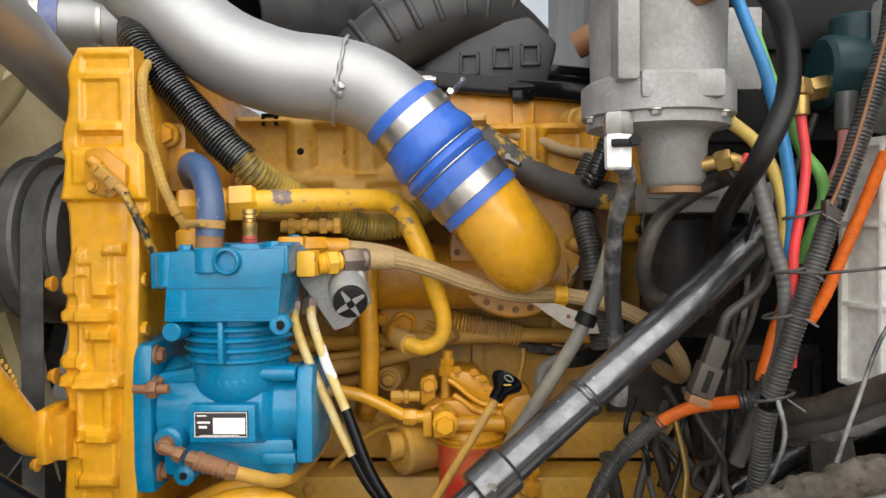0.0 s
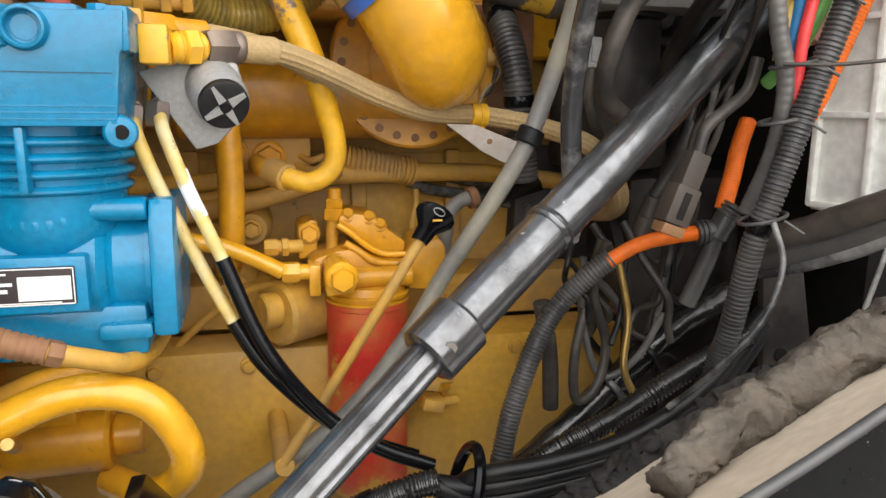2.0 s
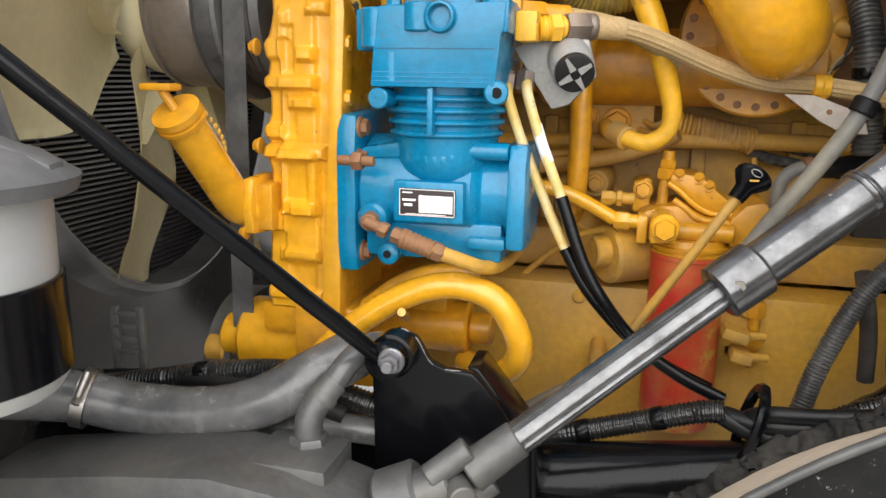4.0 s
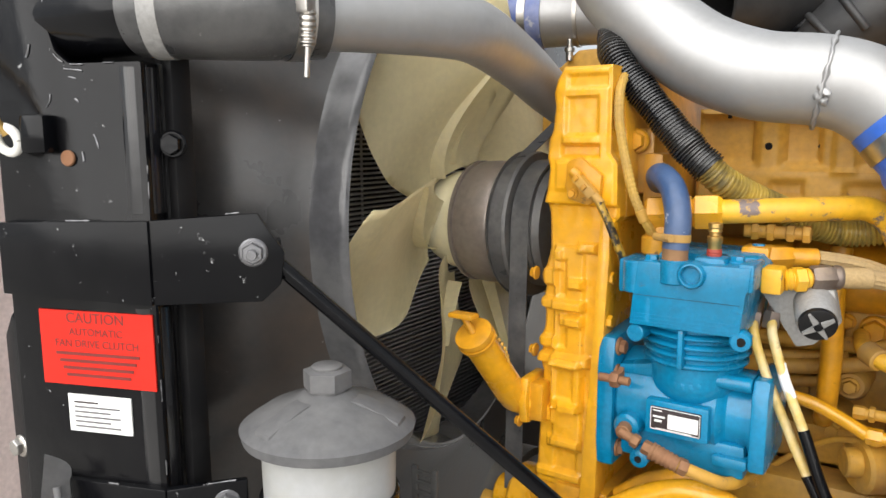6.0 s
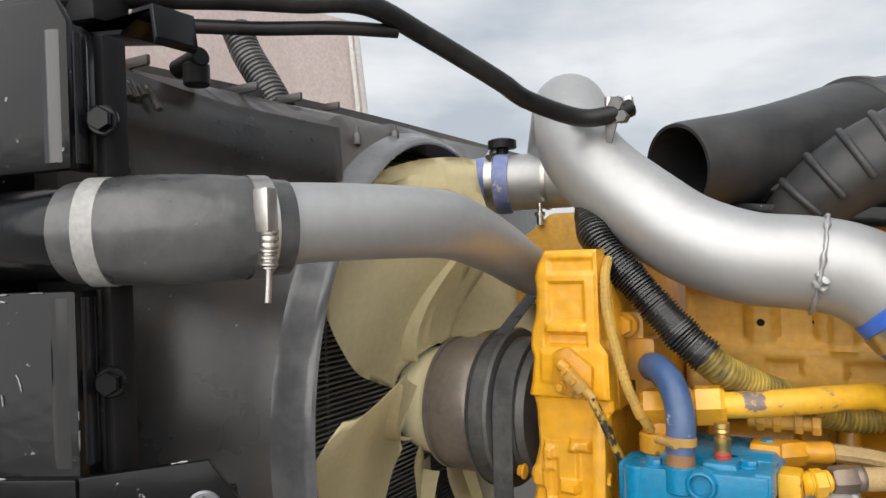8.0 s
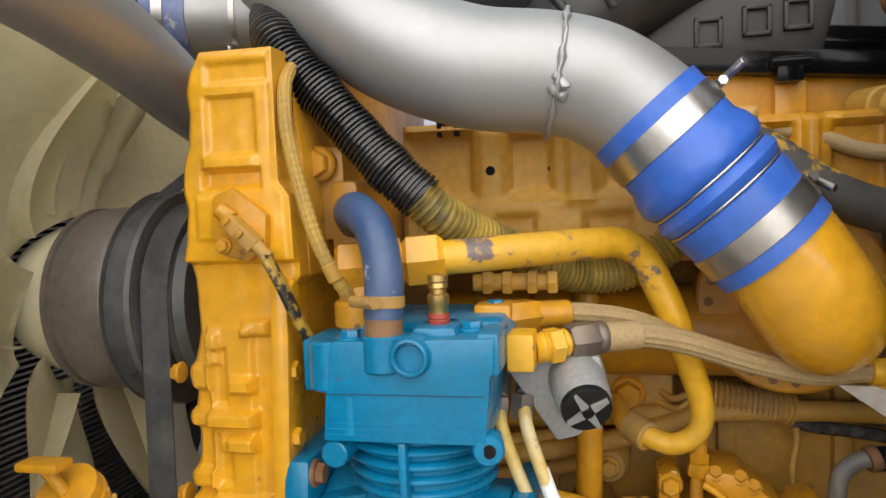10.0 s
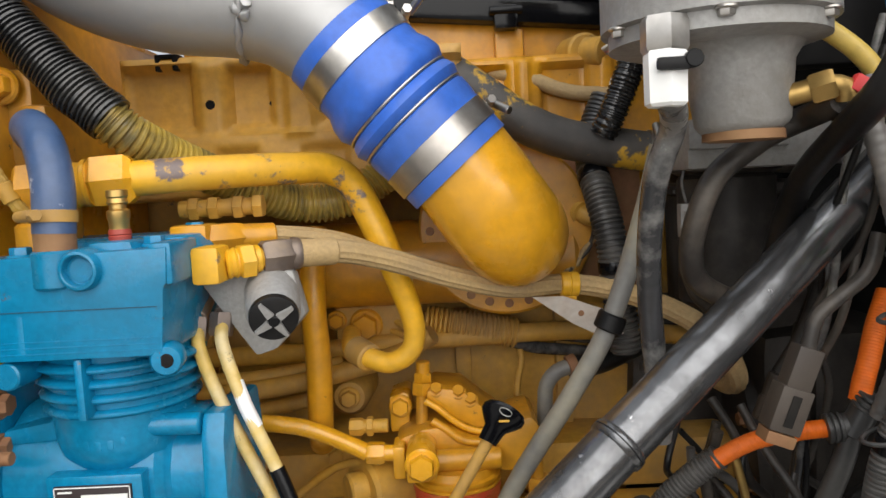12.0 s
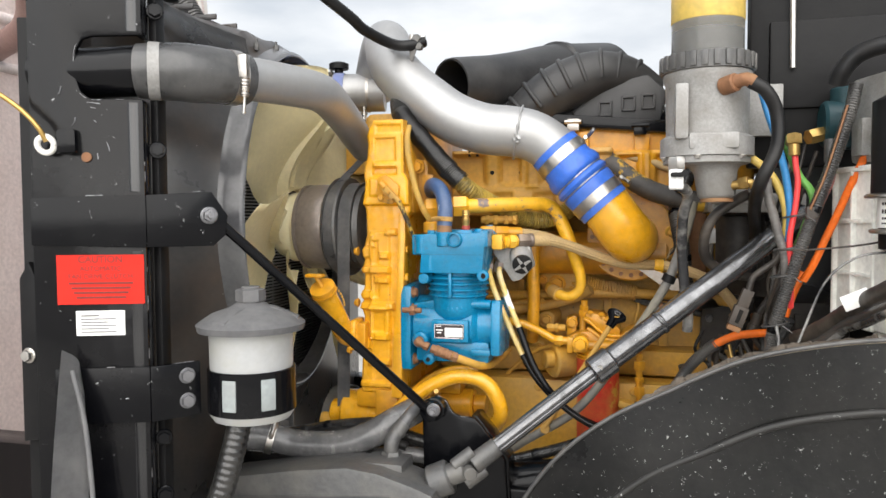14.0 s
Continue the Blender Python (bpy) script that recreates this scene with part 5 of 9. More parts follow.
part("hub", bm, DULL_BLACK, valve)

# two air lines, yellow above and black below
for k, (pts, lab) in enumerate((([(-0.178, 1.075, 1.282), (-0.172, 1.06, 1.262), (-0.153, 1.055, 1.212), (-0.118, 1.055, 1.132), (-0.098, 1.05, 1.093)], "thin yellow air line ending in a black sleeve"),
                                ([(-0.155, 1.075, 1.285), (-0.149, 1.055, 1.266), (-0.130, 1.045, 1.215), (-0.105, 1.043, 1.155)], "thin yellow and white air line ending in a black sleeve"))):
    air = thing("air_line", lab, "air line", pts[-1], group="pair of air lines")
    bm = sweep(bmesh.new(), pts, 0.0062, seg=14)
    part("tube", bm, AIR_YELLOW, air)
    bm = bmesh.new()
    p0 = Vector(pts[0])
    hexagon(bm, p0 - Vector((0.002, 0, 0.012)), p0 + Vector((0, 0.004, 0.010)), 0.0115)
    rod(bm, p0 + Vector((0, 0.004, 0.008)), p0 + Vector((0.0, 0.03, 0.022)), 0.008)
    part("fitting", bm, NUT_BROWN, air, "brown rusty fitting")
    bm = bmesh.new()
    end = Vector(pts[-1])
    tail = [end, (-0.072, 1.045, 1.050), (-0.030, 1.04, 1.005), (0.02, 1.035, 0.968), (0.075, 1.03, 0.945)] if k == 0 else [end, (-0.069, 1.035, 1.068), (-0.018, 1.03, 1.000), (0.035, 1.025, 0.962), (0.09, 1.02, 0.938)]
    sweep(bm, tail, 0.0075, seg=14)
    part("sleeve", bm, BLACK, air, "glossy black sleeve")
    if k == 1:
        bm = bmesh.new()
        sweep(bm, [Vector(pts[1]).lerp(Vector(pts[2]), 0.6), Vector(pts[2]), Vector(pts[2]).lerp(Vector(pts[3]), 0.35)], 0.0066, seg=14)
        part("white_tape", bm, PAPER, air)

hose("drain_pipe", [(-0.10, 1.27, 1.36), (-0.103, 1.25, 1.28), (-0.101, 1.25, 1.20), (-0.104, 1.255, 1.12), (-0.11, 1.29, 1.09)], 0.0152, YELLOW, "upright yellow drain pipe on the engine side", "pipe", seg=22)

oil_line = thing("oil_line", "braided oil feed line with rusty fittings", "hose", (-0.25, 1.0, 1.06))
bm = sweep(bmesh.new(), [(-0.245, 0.985, 1.096), (-0.215, 0.995, 1.084), (-0.188, 1.02, 1.07), (-0.175, 1.08, 1.062), (-0.17, 1.2, 1.06), (-0.17, 1.28, 1.06)], 0.0088, seg=18)
part("tube", bm, YELLOW_DUSTY, oil_line)
bm = bmesh.new()
rod(bm, (-0.322, 1.005, 1.124), (-0.320, 0.985, 1.122), 0.010)
rod(bm, (-0.324, 0.986, 1.124), (-0.296, 0.984, 1.113), 0.0068)
hexagon(bm, (-0.306, 0.984, 1.117), (-0.296, 0.984, 1.113), 0.0095)
hexagon(bm, (-0.290, 0.984, 1.111), (-0.278, 0.984, 1.107), 0.0098)
part("elbow", bm, RUST, oil_line, "rusty elbow fitting")
bm = bmesh.new()
sweep(bm, [(-0.279, 0.984, 1.107), (-0.242, 0.985, 1.095)], 0.0112, ribs=0.006, depth=0.1, seg=18, wobble=0.08)
hexagon(bm, (-0.243, 0.985, 1.0955), (-0.232, 0.989, 1.091), 0.0115)
part("ferrule", bm, RUST, oil_line)

loop = thing("coolant_loop", "curved yellow coolant pipe loop", "pipe", (-0.25, 1.03, 0.90))
bm = sweep(bmesh.new(), [(-0.425, 1.0, 0.90), (-0.374, 1.01, 0.962), (-0.302, 1.02, 1.018), (-0.234, 1.025, 1.043), (-0.178, 1.03, 1.030), (-0.148, 1.035, 0.985), (-0.150, 1.045, 0.945), (-0.185, 1.07, 0.915), (-0.23, 1.12, 0.91)], 0.0165, seg=24)
part("pipe", bm, YELLOW_CLEAN, loop)
bm = sweep(bmesh.new(), [(-0.345, 1.05, 0.995), (-0.30, 1.05, 1.03), (-0.25, 1.05, 1.05), (-0.20, 1.055, 1.05)], 0.014, seg=20)
part("second_pipe", bm, YELLOW, loop)
bm = bmesh.new()
rod(bm, (-0.284, 1.0, 1.012), (-0.284, 1.02, 1.0), 0.006, seg=10)
part("grease_nipple", bm, BRASS, loop)

# ---- fuel filter ----
base = thing("fuel_filter", "red spin-on fuel filter under a yellow cast head", "fuel filter", (0.05, 1.2, 0.83))
bm = bmesh.new()
prism(bm, [(-0.014, 1.106), (-0.004, 1.112), (0.020, 1.120), (0.042, 1.122), (0.074, 1.106), (0.108, 1.105), (0.108, 1.075), (0.042, 1.074), (-0.004, 1.070), (-0.016, 1.080)], 1.235, 1.34, "y", 0.006)
part("casting", bm, YELLOW, base)
bm = prism(bmesh.new(), [(0.104, 1.070), (0.146, 1.066), (0.156, 1.078), (0.154, 1.122), (0.146, 1.134), (0.122, 1.128), (0.104, 1.108)], 1.224, 1.32, "y", 0.009)
part("outlet_block", bm, YELLOW, base)
bm = prism(bmesh.new(), [(0.024, 1.149), (0.036, 1.143), (0.058, 1.124), (0.080, 1.113), (0.107, 1.112), (0.108, 1.126), (0.087, 1.141), (0.066, 1.160), (0.033, 1.164), (0.024, 1.160)], 1.252, 1.335, "y", 0.005)
part("top_cover", bm, YELLOW, base)
bm = sweep(bmesh.new(), [(0.022, 1.249, 1.150), (0.036, 1.249, 1.141), (0.058, 1.249, 1.122), (0.080, 1.249, 1.111), (0.108, 1.249, 1.110)], 0.0042, seg=10)
part("cover_rim", bm, YELLOW_CLEAN, base)
bm = sweep(bmesh.new(), [(0.030, 1.240, 1.128), (0.046, 1.238, 1.118), (0.066, 1.236, 1.104), (0.104, 1.236, 1.100)], 0.0050, seg=10)
part("web", bm, YELLOW, base)
bm = prism(bmesh.new(), [(-0.024, 1.100), (0.0, 1.103), (0.002, 1.148), (-0.006, 1.151), (-0.024, 1.145)], 1.286, 1.345, "y", 0.004)
part("side_lug", bm, YELLOW_CLEAN, base)
bm = prism(bmesh.new(), [(0.001, 1.077), (0.035, 1.079), (0.034, 1.108), (0.025, 1.117), (0.012, 1.117), (0.001, 1.110)], 1.179, 1.25, "y", 0.005)
part("inlet_boss", bm, YELLOW_CLEAN, base)
bm = rod(bmesh.new(), (0.034, 1.212, 1.090), (0.108, 1.215, 1.090), 0.0125)
part("cross_passage", bm, YELLOW, base)
bm = bmesh.new()
lathe(bm, (0.056, 1.235, 1.058), (0.056, 1.235, 1.080), [(0, 0.048), (0.08, 0.0515), (0.2, 0.0515), (0.24, 0.0480), (0.36, 0.0480), (0.4, 0.0515), (0.55, 0.0515), (0.6, 0.047), (1, 0.045)], 40)
part("seal_flange", bm, YELLOW, base)
bm = bmesh.new()
rod(bm, (0.016, 1.268, 1.112), (0.019, 1.268, 1.158), 0.0075)
hexagon(bm, (0.019, 1.268, 1.153), (0.020, 1.268, 1.168), 0.0135)
hexagon(bm, (0.020, 1.268, 1.168), (0.0205, 1.268, 1.180), 0.0115)
rod(bm, (0.0205, 1.268, 1.178), (0.021, 1.268, 1.193), 0.0085)
part("primer", bm, YELLOW, base)
bolt(base, (0.019, 1.178, 1.099), (0, -1, 0), 0.0145, YELLOW_CLEAN)
bolt(base, (-0.010, 1.285, 1.134), (0, -1, 0), 0.011, YELLOW_CLEAN)
for x, z in ((0.036, 1.160), (0.062, 1.156), (0.076, 1.146)):
    bolt(base, (x, 1.258, z), (0, -0.75, 0.7), 0.0075, YELLOW)
bm = bmesh.new()
sweep(bm, [(-0.2467, 1.206, 1.139), (-0.189, 1.211, 1.146), (-0.130, 1.215, 1.138), (-0.099, 1.217, 1.128), (-0.068, 1.221, 1.112), (-0.046, 1.222, 1.100)], 0.0098, seg=18)
hexagon(bm, (-0.047, 1.222, 1.0995), (-0.026, 1.222, 1.099), 0.0128)
rod(bm, (-0.027, 1.222, 1.099), (-0.010, 1.222, 1.098), 0.0095)
box(bm, (-0.016, 1.212, 1.070), (-0.002, 1.25, 1.108), 0.003)
part("line_fitting", bm, YELLOW_CLEAN, base)
bm = bmesh.new()
rod(bm, (-0.0525, 1.232, 1.128), (-0.021, 1.232, 1.128), 0.008)
hexagon(bm, (-0.066, 1.232, 1.128), (-0.050, 1.232, 1.128), 0.0105)
hexagon(bm, (-0.046, 1.232, 1.128), (-0.038, 1.232, 1.128), 0.0115)
part("vent_fitting", bm, YELLOW_DUSTY, base)
bm = bmesh.new()
lathe(bm, (0.056, 1.235, 0.80), (0.056, 1.235, 1.061), [(0, 0.03), (0.03, 0.046), (0.08, 0.0500), (0.965, 0.0500), (0.97, 0.0515), (0.992, 0.0515), (1, 0.044)], 44)
part("canister", bm, RED, base, "red canister with yellow overspray")
drain = thing("fuel_drain", "yellow overpainted drain fittings stacked beside the filter", "fitting", (0.153, 1.25, 0.90))
bm = rod(bmesh.new(), (0.153, 1.25, 0.895), (0.152, 1.25, 1.07), 0.0075, seg=16)
part("stem", bm, YELLOW, drain)
for z0, z1, r in ((1.030, 1.052, 0.0145), (1.000, 1.012, 0.012), (0.968, 0.990, 0.0135), (0.925, 0.940, 0.015), (0.90, 0.915, 0.012)):
    part("nut", hexagon(bmesh.new(), (0.153, 1.25, z0), (0.153, 1.25, z1), r), YELLOW, drain)
part("bracket", box(bmesh.new(), (0.118, 1.245, 0.912), (0.150, 1.255, 0.921), 0.002), DULL_BLACK, drain)
solid("lift_pump", rod(rod(bmesh.new(), (-0.0578, 1.242, 1.044), (0, 1.284, 1.044), 0.042), (-0.0735, 1.232, 1.049), (-0.0525, 1.242, 1.049), 0.022), YELLOW_DUSTY, "dusty yellow fuel transfer pump beside the filter", "pump")

dip = thing("dipstick", "black dipstick handle in a yellow dipstick tube", "dipstick", (0.0, 1.1, 1.0))
bm = sweep(bmesh.new(), [(-0.055, 1.10, 0.918), (-0.012, 1.094, 0.988), (0.045, 1.087, 1.083), (0.090, 1.085, 1.158)], 0.0060, seg=16)
part("tube", bm, YELLOW_DUSTY, dip)
bm = rod(bmesh.new(), (-0.058, 1.26, 0.905), (-0.054, 1.095, 0.915), 0.011)
part("tube_boss", bm, YELLOW_DUSTY, dip)
stick = Vector((0.022, -0.004, 0.036)).normalized()
side = stick.cross(Vector((0, -1, 0))).normalized()
bm = bmesh.new()
rings = []
for s, a, b in ((0.0, 0.0085, 0.008), (0.012, 0.0095, 0.008), (0.016, 0.010, 0.0085), (0.024, 0.015, 0.0095), (0.033, 0.0195, 0.0105), (0.039, 0.0195, 0.0105), (0.042, 0.0165, 0.0085)):
    c0 = Vector((0.089, 1.084, 1.157)) + stick * s
    rings.append([bm.verts.new(c0 + side * a * 1.12 * math.cos(t) + stick * (-0.006 * (a / 0.0195) ** 2 * math.cos(t) ** 2) + Vector((0, -1, 0.25)) * b * math.sin(t)) for t in (2 * math.pi * i / 28 for i in range(28))])
for p, q in zip(rings, rings[1:]):
    for i in range(28):
        bm.faces.new((p[i], p[(i + 1) % 28], q[(i + 1) % 28], q[i]))
bm.faces.new(rings[0][::-1])
bm.faces.new(rings[-1])
handle = part("handle", bm, BLACK, dip, "black flared plastic handle")
tip = Vector((0.089, 1.084, 1.157)) + stick * 0.034 + Vector((0, -0.0112, 0.003))
bm = sweep(bmesh.new(), [tip + side * 0.0062 * math.cos(t) + stick * 0.0034 * math.sin(t) + Vector((0, 0.0016 * math.cos(t) ** 2, 0)) for t in (2 * math.pi * i / 20 for i in range(21))], 0.0006, seg=6, smooth=False)
part("oil_symbol", bm, CAST, handle)
bm = box(bmesh.new(), tip - Vector((0.007, 0.0004, 0.0095)), tip + Vector((0.003, 0.0012, -0.0075)), 0.0003)
part("yellow_mark", bm, YELLOW_DUSTY, handle)
elbow2 = solid("hose_elbow", sweep(bmesh.new(), [(0.1675, 1.29, 1.103), (0.1675, 1.278, 1.133), (0.1699, 1.278, 1.153), (0.1832, 1.278, 1.17), (0.2109, 1.278, 1.179)], 0.0095), TAN_HOSE, "dusty brass hose elbow by the filter", "fitting")
band(elbow2, (0.2024, 1.278, 1.176), (0.2169, 1.28, 1.18), 0.0142, 0.011, RUST, "clamp")
hose("dark_hose", [(0.2, 1.278, 1.175), (0.2374, 1.29, 1.176), (0.2892, 1.338, 1.181), (0.3615, 1.422, 1.181)], 0.0138, RUBBER, "short dark hose behind the brass elbow")
bm = bmesh.new()
prism(bm, [(0.150, 1.273), (0.186, 1.272), (0.245, 1.250), (0.252, 1.226), (0.224, 1.226), (0.196, 1.240)], 1.216, 1.220, "y", 0.0008)
strap_hole = rod(bmesh.new(), (0.205, 1.2155, 1.252), (0.205, 1.2185, 1.252), 0.0035, seg=14)
strap_plate = solid("steel_strap", bm, STRAP_PALE, "pale dusty steel strap with a rusty hole under the braided hose", "bracket")
part("rusty_hole", strap_hole, RUST, strap_plate)
# ribbed plug on the flange with its twisted lead
plug = thing("flange_plug", "ribbed yellow-brown plug with a twisted lead on the flange", "plug", (0.225, 1.30, 1.36))
bm = lathe(bmesh.new(), (0.205, 1.335, 1.372), (0.238, 1.292, 1.352), [(0, 0.013), (0.2, 0.013), (0.22, 0.017), (0.36, 0.017), (0.38, 0.013), (0.5, 0.013), (0.52, 0.016), (0.64, 0.016), (0.66, 0.012), (0.9, 0.011), (1, 0.006)], 22)
part("body", bm, PLATE_YELLOW, plug)
for k in range(2):
    pts = [(0.238, 1.292, 1.352), (0.240, 1.296, 1.335), (0.226, 1.300, 1.313), (0.214, 1.300, 1.298), (0.203, 1.295, 1.288), (0.199, 1.285, 1.272)]
    pts = [(x + 0.0028 * math.cos(3.1 * i + math.pi * k), y + 0.0028 * math.sin(3.1 * i + math.pi * k), z) for i, (x, y, z) in enumerate(pts)]
    part("lead", sweep(bmesh.new(), pts, 0.0030, seg=10), BRAID if k else BROWN_HOSE, plug)
# clip under the charge tube
clip = thing("tube_clip", "small black clip under the charge tube above the head", "clip", (-0.254, 1.262, 1.55))
bm = box(bmesh.new(), (-0.268, 1.255, 1.550), (-0.262, 1.285, 1.568), 0.0015)
box(bm, (-0.248, 1.255, 1.550), (-0.241, 1.285, 1.568), 0.0015)
box(bm, (-0.268, 1.255, 1.564), (-0.241, 1.285, 1.569), 0.0015)
part("jaw", bm, DULL_BLACK, clip)
part("pad", box(bmesh.new(), (-0.263, 1.262, 1.552), (-0.247, 1.285, 1.566), 0.002), CAST, clip)
hose("fuel_line", [(-0.0315, 1.232, 1.086), (-0.084, 1.264, 1.07), (-0.127, 1.282, 1.04), (-0.1733, 1.293, 0.9967), (-0.19, 1.293, 0.9705), (-0.1869, 1.293, 0.9128)], 0.005, YELLOW_DUSTY, "thin steel fuel line on the block", "pipe")

# ---- radiator, shroud, fan ----
rad = thing("radiator", "black painted radiator pack with side channel and finned core", "radiator", (-0.9, 1.2, 0.45))
PLATE = Matrix.Translation((-0.652, 0.506, 0)) @ Matrix.Rotation(radians(20.4), 4, "Z")


def plate_part(name, t, mat, parent, label=""):
    """A part given along the slanting side plate: x from its rear edge, y out of its face."""
    t.transform(PLATE)
    return part(name, t, mat, parent, label)


def plate_at(x, y, z):
    return PLATE @ Vector((x, y, z))


bm = bmesh.new()
prism(bm, [(-0.182, 0.50), (0.0, 0.50), (0.0, 1.600), (-0.085, 1.600), (-0.100, 1.612), (-0.106, 1.632), (-0.106, 1.680), (-0.096, 1.698), (-0.080, 1.703), (0.0, 1.706), (0.0, 1.835), (-0.012, 1.858), (-0.145, 1.85), (-0.170, 1.82), (-0.182, 1.76)], 0.0, 0.012, "y", 0.004)
box(bm, (-0.012, 0.004, 0.50), (0.0, 0.040, 1.600), 0.003)
box(bm, (-0.012, 0.004, 1.706), (0.0, 0.040, 1.835), 0.003)
box(bm, (-0.185, 0.004, 0.50), (-0.172, 0.20, 1.78), 0.004)
plate_part("side_channel", bm, SPECKLED, rad, "wet glossy black side channel")
bm = box(bmesh.new(), (-0.212, 0.030, 0.50), (-0.178, 0.040, 1.74), 0.004)
plate_part("front_flange", bm, DULL_BLACK, rad)


def chipped(points, parent, r=0.0013):
    """A broken line of bare metal along a worn edge."""
    pts = [Vector(p) for p in spline(points, 0.004)]
    bm = bmesh.new()
    run = []
    for p in pts + [None]:
        if p is not None and noise.noise(p * 37) + 0.6 * noise.noise(p * 150) > 0.05:
            run.append(p)
        else:
            if len(run) > 2:
                sweep(bm, run, lambda s: r * (0.15 + 0.6 * random.random()), seg=6, smooth=False)
            run = []
    if bm.verts:
        part("chipped_edge", bm, WORN_STEEL, parent, "bare metal along a chipped edge")


bm = bmesh.new()
for z0, z1 in ((0.51, 1.346), (1.446, 1.594), (1.712, 1.828)):
    sweep(bm, [(-0.0165, 0.0175, z0), (-0.0165, 0.0175, (z0 + z1) / 2), (-0.0165, 0.0175, z1)], 0.0195, seg=28)
plate_part("folded_edge", bm, GLOSS_BLACK, rad, "glossy rounded fold of the side channel")
for x0, z0, dx, dz in ((-0.060, 1.590, -0.030, 0.004), (-0.085, 1.586, 0.022, -0.006), (-0.050, 1.575, -0.014, -0.010), (-0.038, 1.572, 0.016, 0.012), (-0.115, 1.555, 0.006, 0.014), (-0.075, 1.560, -0.012, 0.008),
                       (-0.140, 1.600, 0.010, 0.020), (-0.020, 1.700, 0.004, 0.03), (-0.030, 1.730, 0.012, 0.02), (-0.150, 1.46, 0.03, 0.002), (-0.11, 1.452, 0.05, 0.001), (-0.05, 1.450, 0.045, 0.002), (-0.130, 1.72, 0.020, 0.006), (-0.095, 1.725, 0.024, -0.004), (-0.16, 1.65, 0.002, 0.03), (-0.065, 1.535, 0.010, -0.022), (-0.080, 1.52, 0.006, -0.02)):
    chipped([plate_at(x0, -0.0006, z0), plate_at(x0 + dx * 0.5 + 0.002, -0.0006, z0 + dz * 0.5), plate_at(x0 + dx, -0.0006, z0 + dz)], rad, 0.0017)
chipped([plate_at(0.001, -0.001, z) for z in (0.95, 1.1, 1.25, 1.345)], rad)
chipped([plate_at(0.001, -0.001, z) for z in (1.445, 1.50, 1.55, 1.598)], rad)
chipped([plate_at(-0.012, 0.0, 1.859), plate_at(-0.07, 0.0, 1.856), plate_at(-0.145, 0.0, 1.851), plate_at(-0.169, 0, 1.821)], rad)
chipped([plate_at(0.0, -0.001, 1.599), plate_at(-0.04, -0.001, 1.599), plate_at(-0.085, -0.001, 1.599), plate_at(-0.103, -0.001, 1.613), plate_at(-0.108, -0.001, 1.64), plate_at(-0.108, -0.001, 1.68), plate_at(-0.095, -0.001, 1.70)], rad)
bm = bmesh.new()
box(bm, (-0.66, 0.535, 0.50), (-0.645, 0.56, 1.83), 0.004)
part("inner_flange", bm, DULL_BLACK, rad)
bm = bmesh.new()
box(bm, (-0.96, 0.66, 0.50), (-0.90, 2.05, 1.84), 0.01)
box(bm, (-0.97, 0.64, 1.80), (-0.902, 2.08, 1.89), 0.02)
part("tank", bm, BLACK, rad)
# backing sheet: the shade between the fins is painted on as near-black
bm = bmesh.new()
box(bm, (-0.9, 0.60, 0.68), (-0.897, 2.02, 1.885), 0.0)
part("core", bm, DARK, rad, "radiator core, painted dark for the shade between its fins")
bm = bmesh.new()
box(bm, (-0.899, 0.60, -0.0018), (-0.886, 2.0, 0.0018), 0.0)
fin_mesh = finish(bm, "core_fin", FIN, (0, 0, 0))
for i in range(125):
    fin = new("core_fin", fin_mesh)
    fin.parent = rad
    fin.location = Vector((0, 0, 0.72 + i * 0.0092)) - ORIGIN[rad.name]
for k, y in enumerate((0.60, 0.86, 1.12, 1.40, 1.66)):
    bm = bmesh.new()
    box(bm, (-0.906, y, 0.72), (-0.894, y + 0.004, 1.80), 0.0)
    part("core_bar", bm, FIN, rad)
for x, z in ((-0.645, 1.517), (-0.645, 1.751), (-0.645, 1.02), (-0.645, 0.92)):
    bolt(rad, (x, 0.533, z), (0.55, -0.83, 0), 0.011, BLACK)
bm = bmesh.new()
rod(bm, (-0.092, 0.0, 1.503), (-0.092, -0.004, 1.503), 0.0085, seg=16)
plate_part("rivet", bm, RUST, rad)
bm = bmesh.new()
box(bm, (-0.133, -0.022, 1.508), (-0.102, 0.002, 1.548), 0.006)
plate_part("mount_block", bm, BLACK, rad)
bm = bmesh.new()
sweep(bm, [(-0.150 + 0.013 * math.cos(a), -0.018 - 0.004 * math.sin(a), 1.522 + 0.013 * math.sin(a)) for a in (2 * math.pi * i / 20 for i in range(21))], 0.005, seg=10, smooth=False)
plate_part("grommet", bm, WHITE, rad, "white plastic ring")
bm = bmesh.new()
sweep(bm, [(-0.147, -0.022, 1.527), (-0.157, -0.03, 1.55), (-0.185, -0.03, 1.58), (-0.24, -0.03, 1.62)], 0.0042, seg=10)
plate_part("cord", bm, BRASS, rad)
# stickers
bm = bmesh.new()
box(bm, (-0.145, -0.0025, 1.257), (-0.004, -0.0005, 1.340), 0.0)
caution = plate_part("warning_sticker", bm, STICKER, rad, "red warning sticker")
bm = bmesh.new()
box(bm, (-0.116, -0.0025, 1.204), (-0.037, -0.0005, 1.246), 0.0)
note = plate_part("white_sticker", bm, PAPER, rad, "white printed sticker")
for i in range(6):
    bm = bmesh.new()
    box(bm, (-0.108, -0.0036, 1.237 - 0.0055 * i), (-0.108 + (0.03 if i == 0 else 0.045 + 0.012 * (i % 2)), -0.0026, 1.2385 - 0.0055 * i), 0.0)
    plate_part("print", bm, PRINT if i == 0 else CAP_GREY, note)


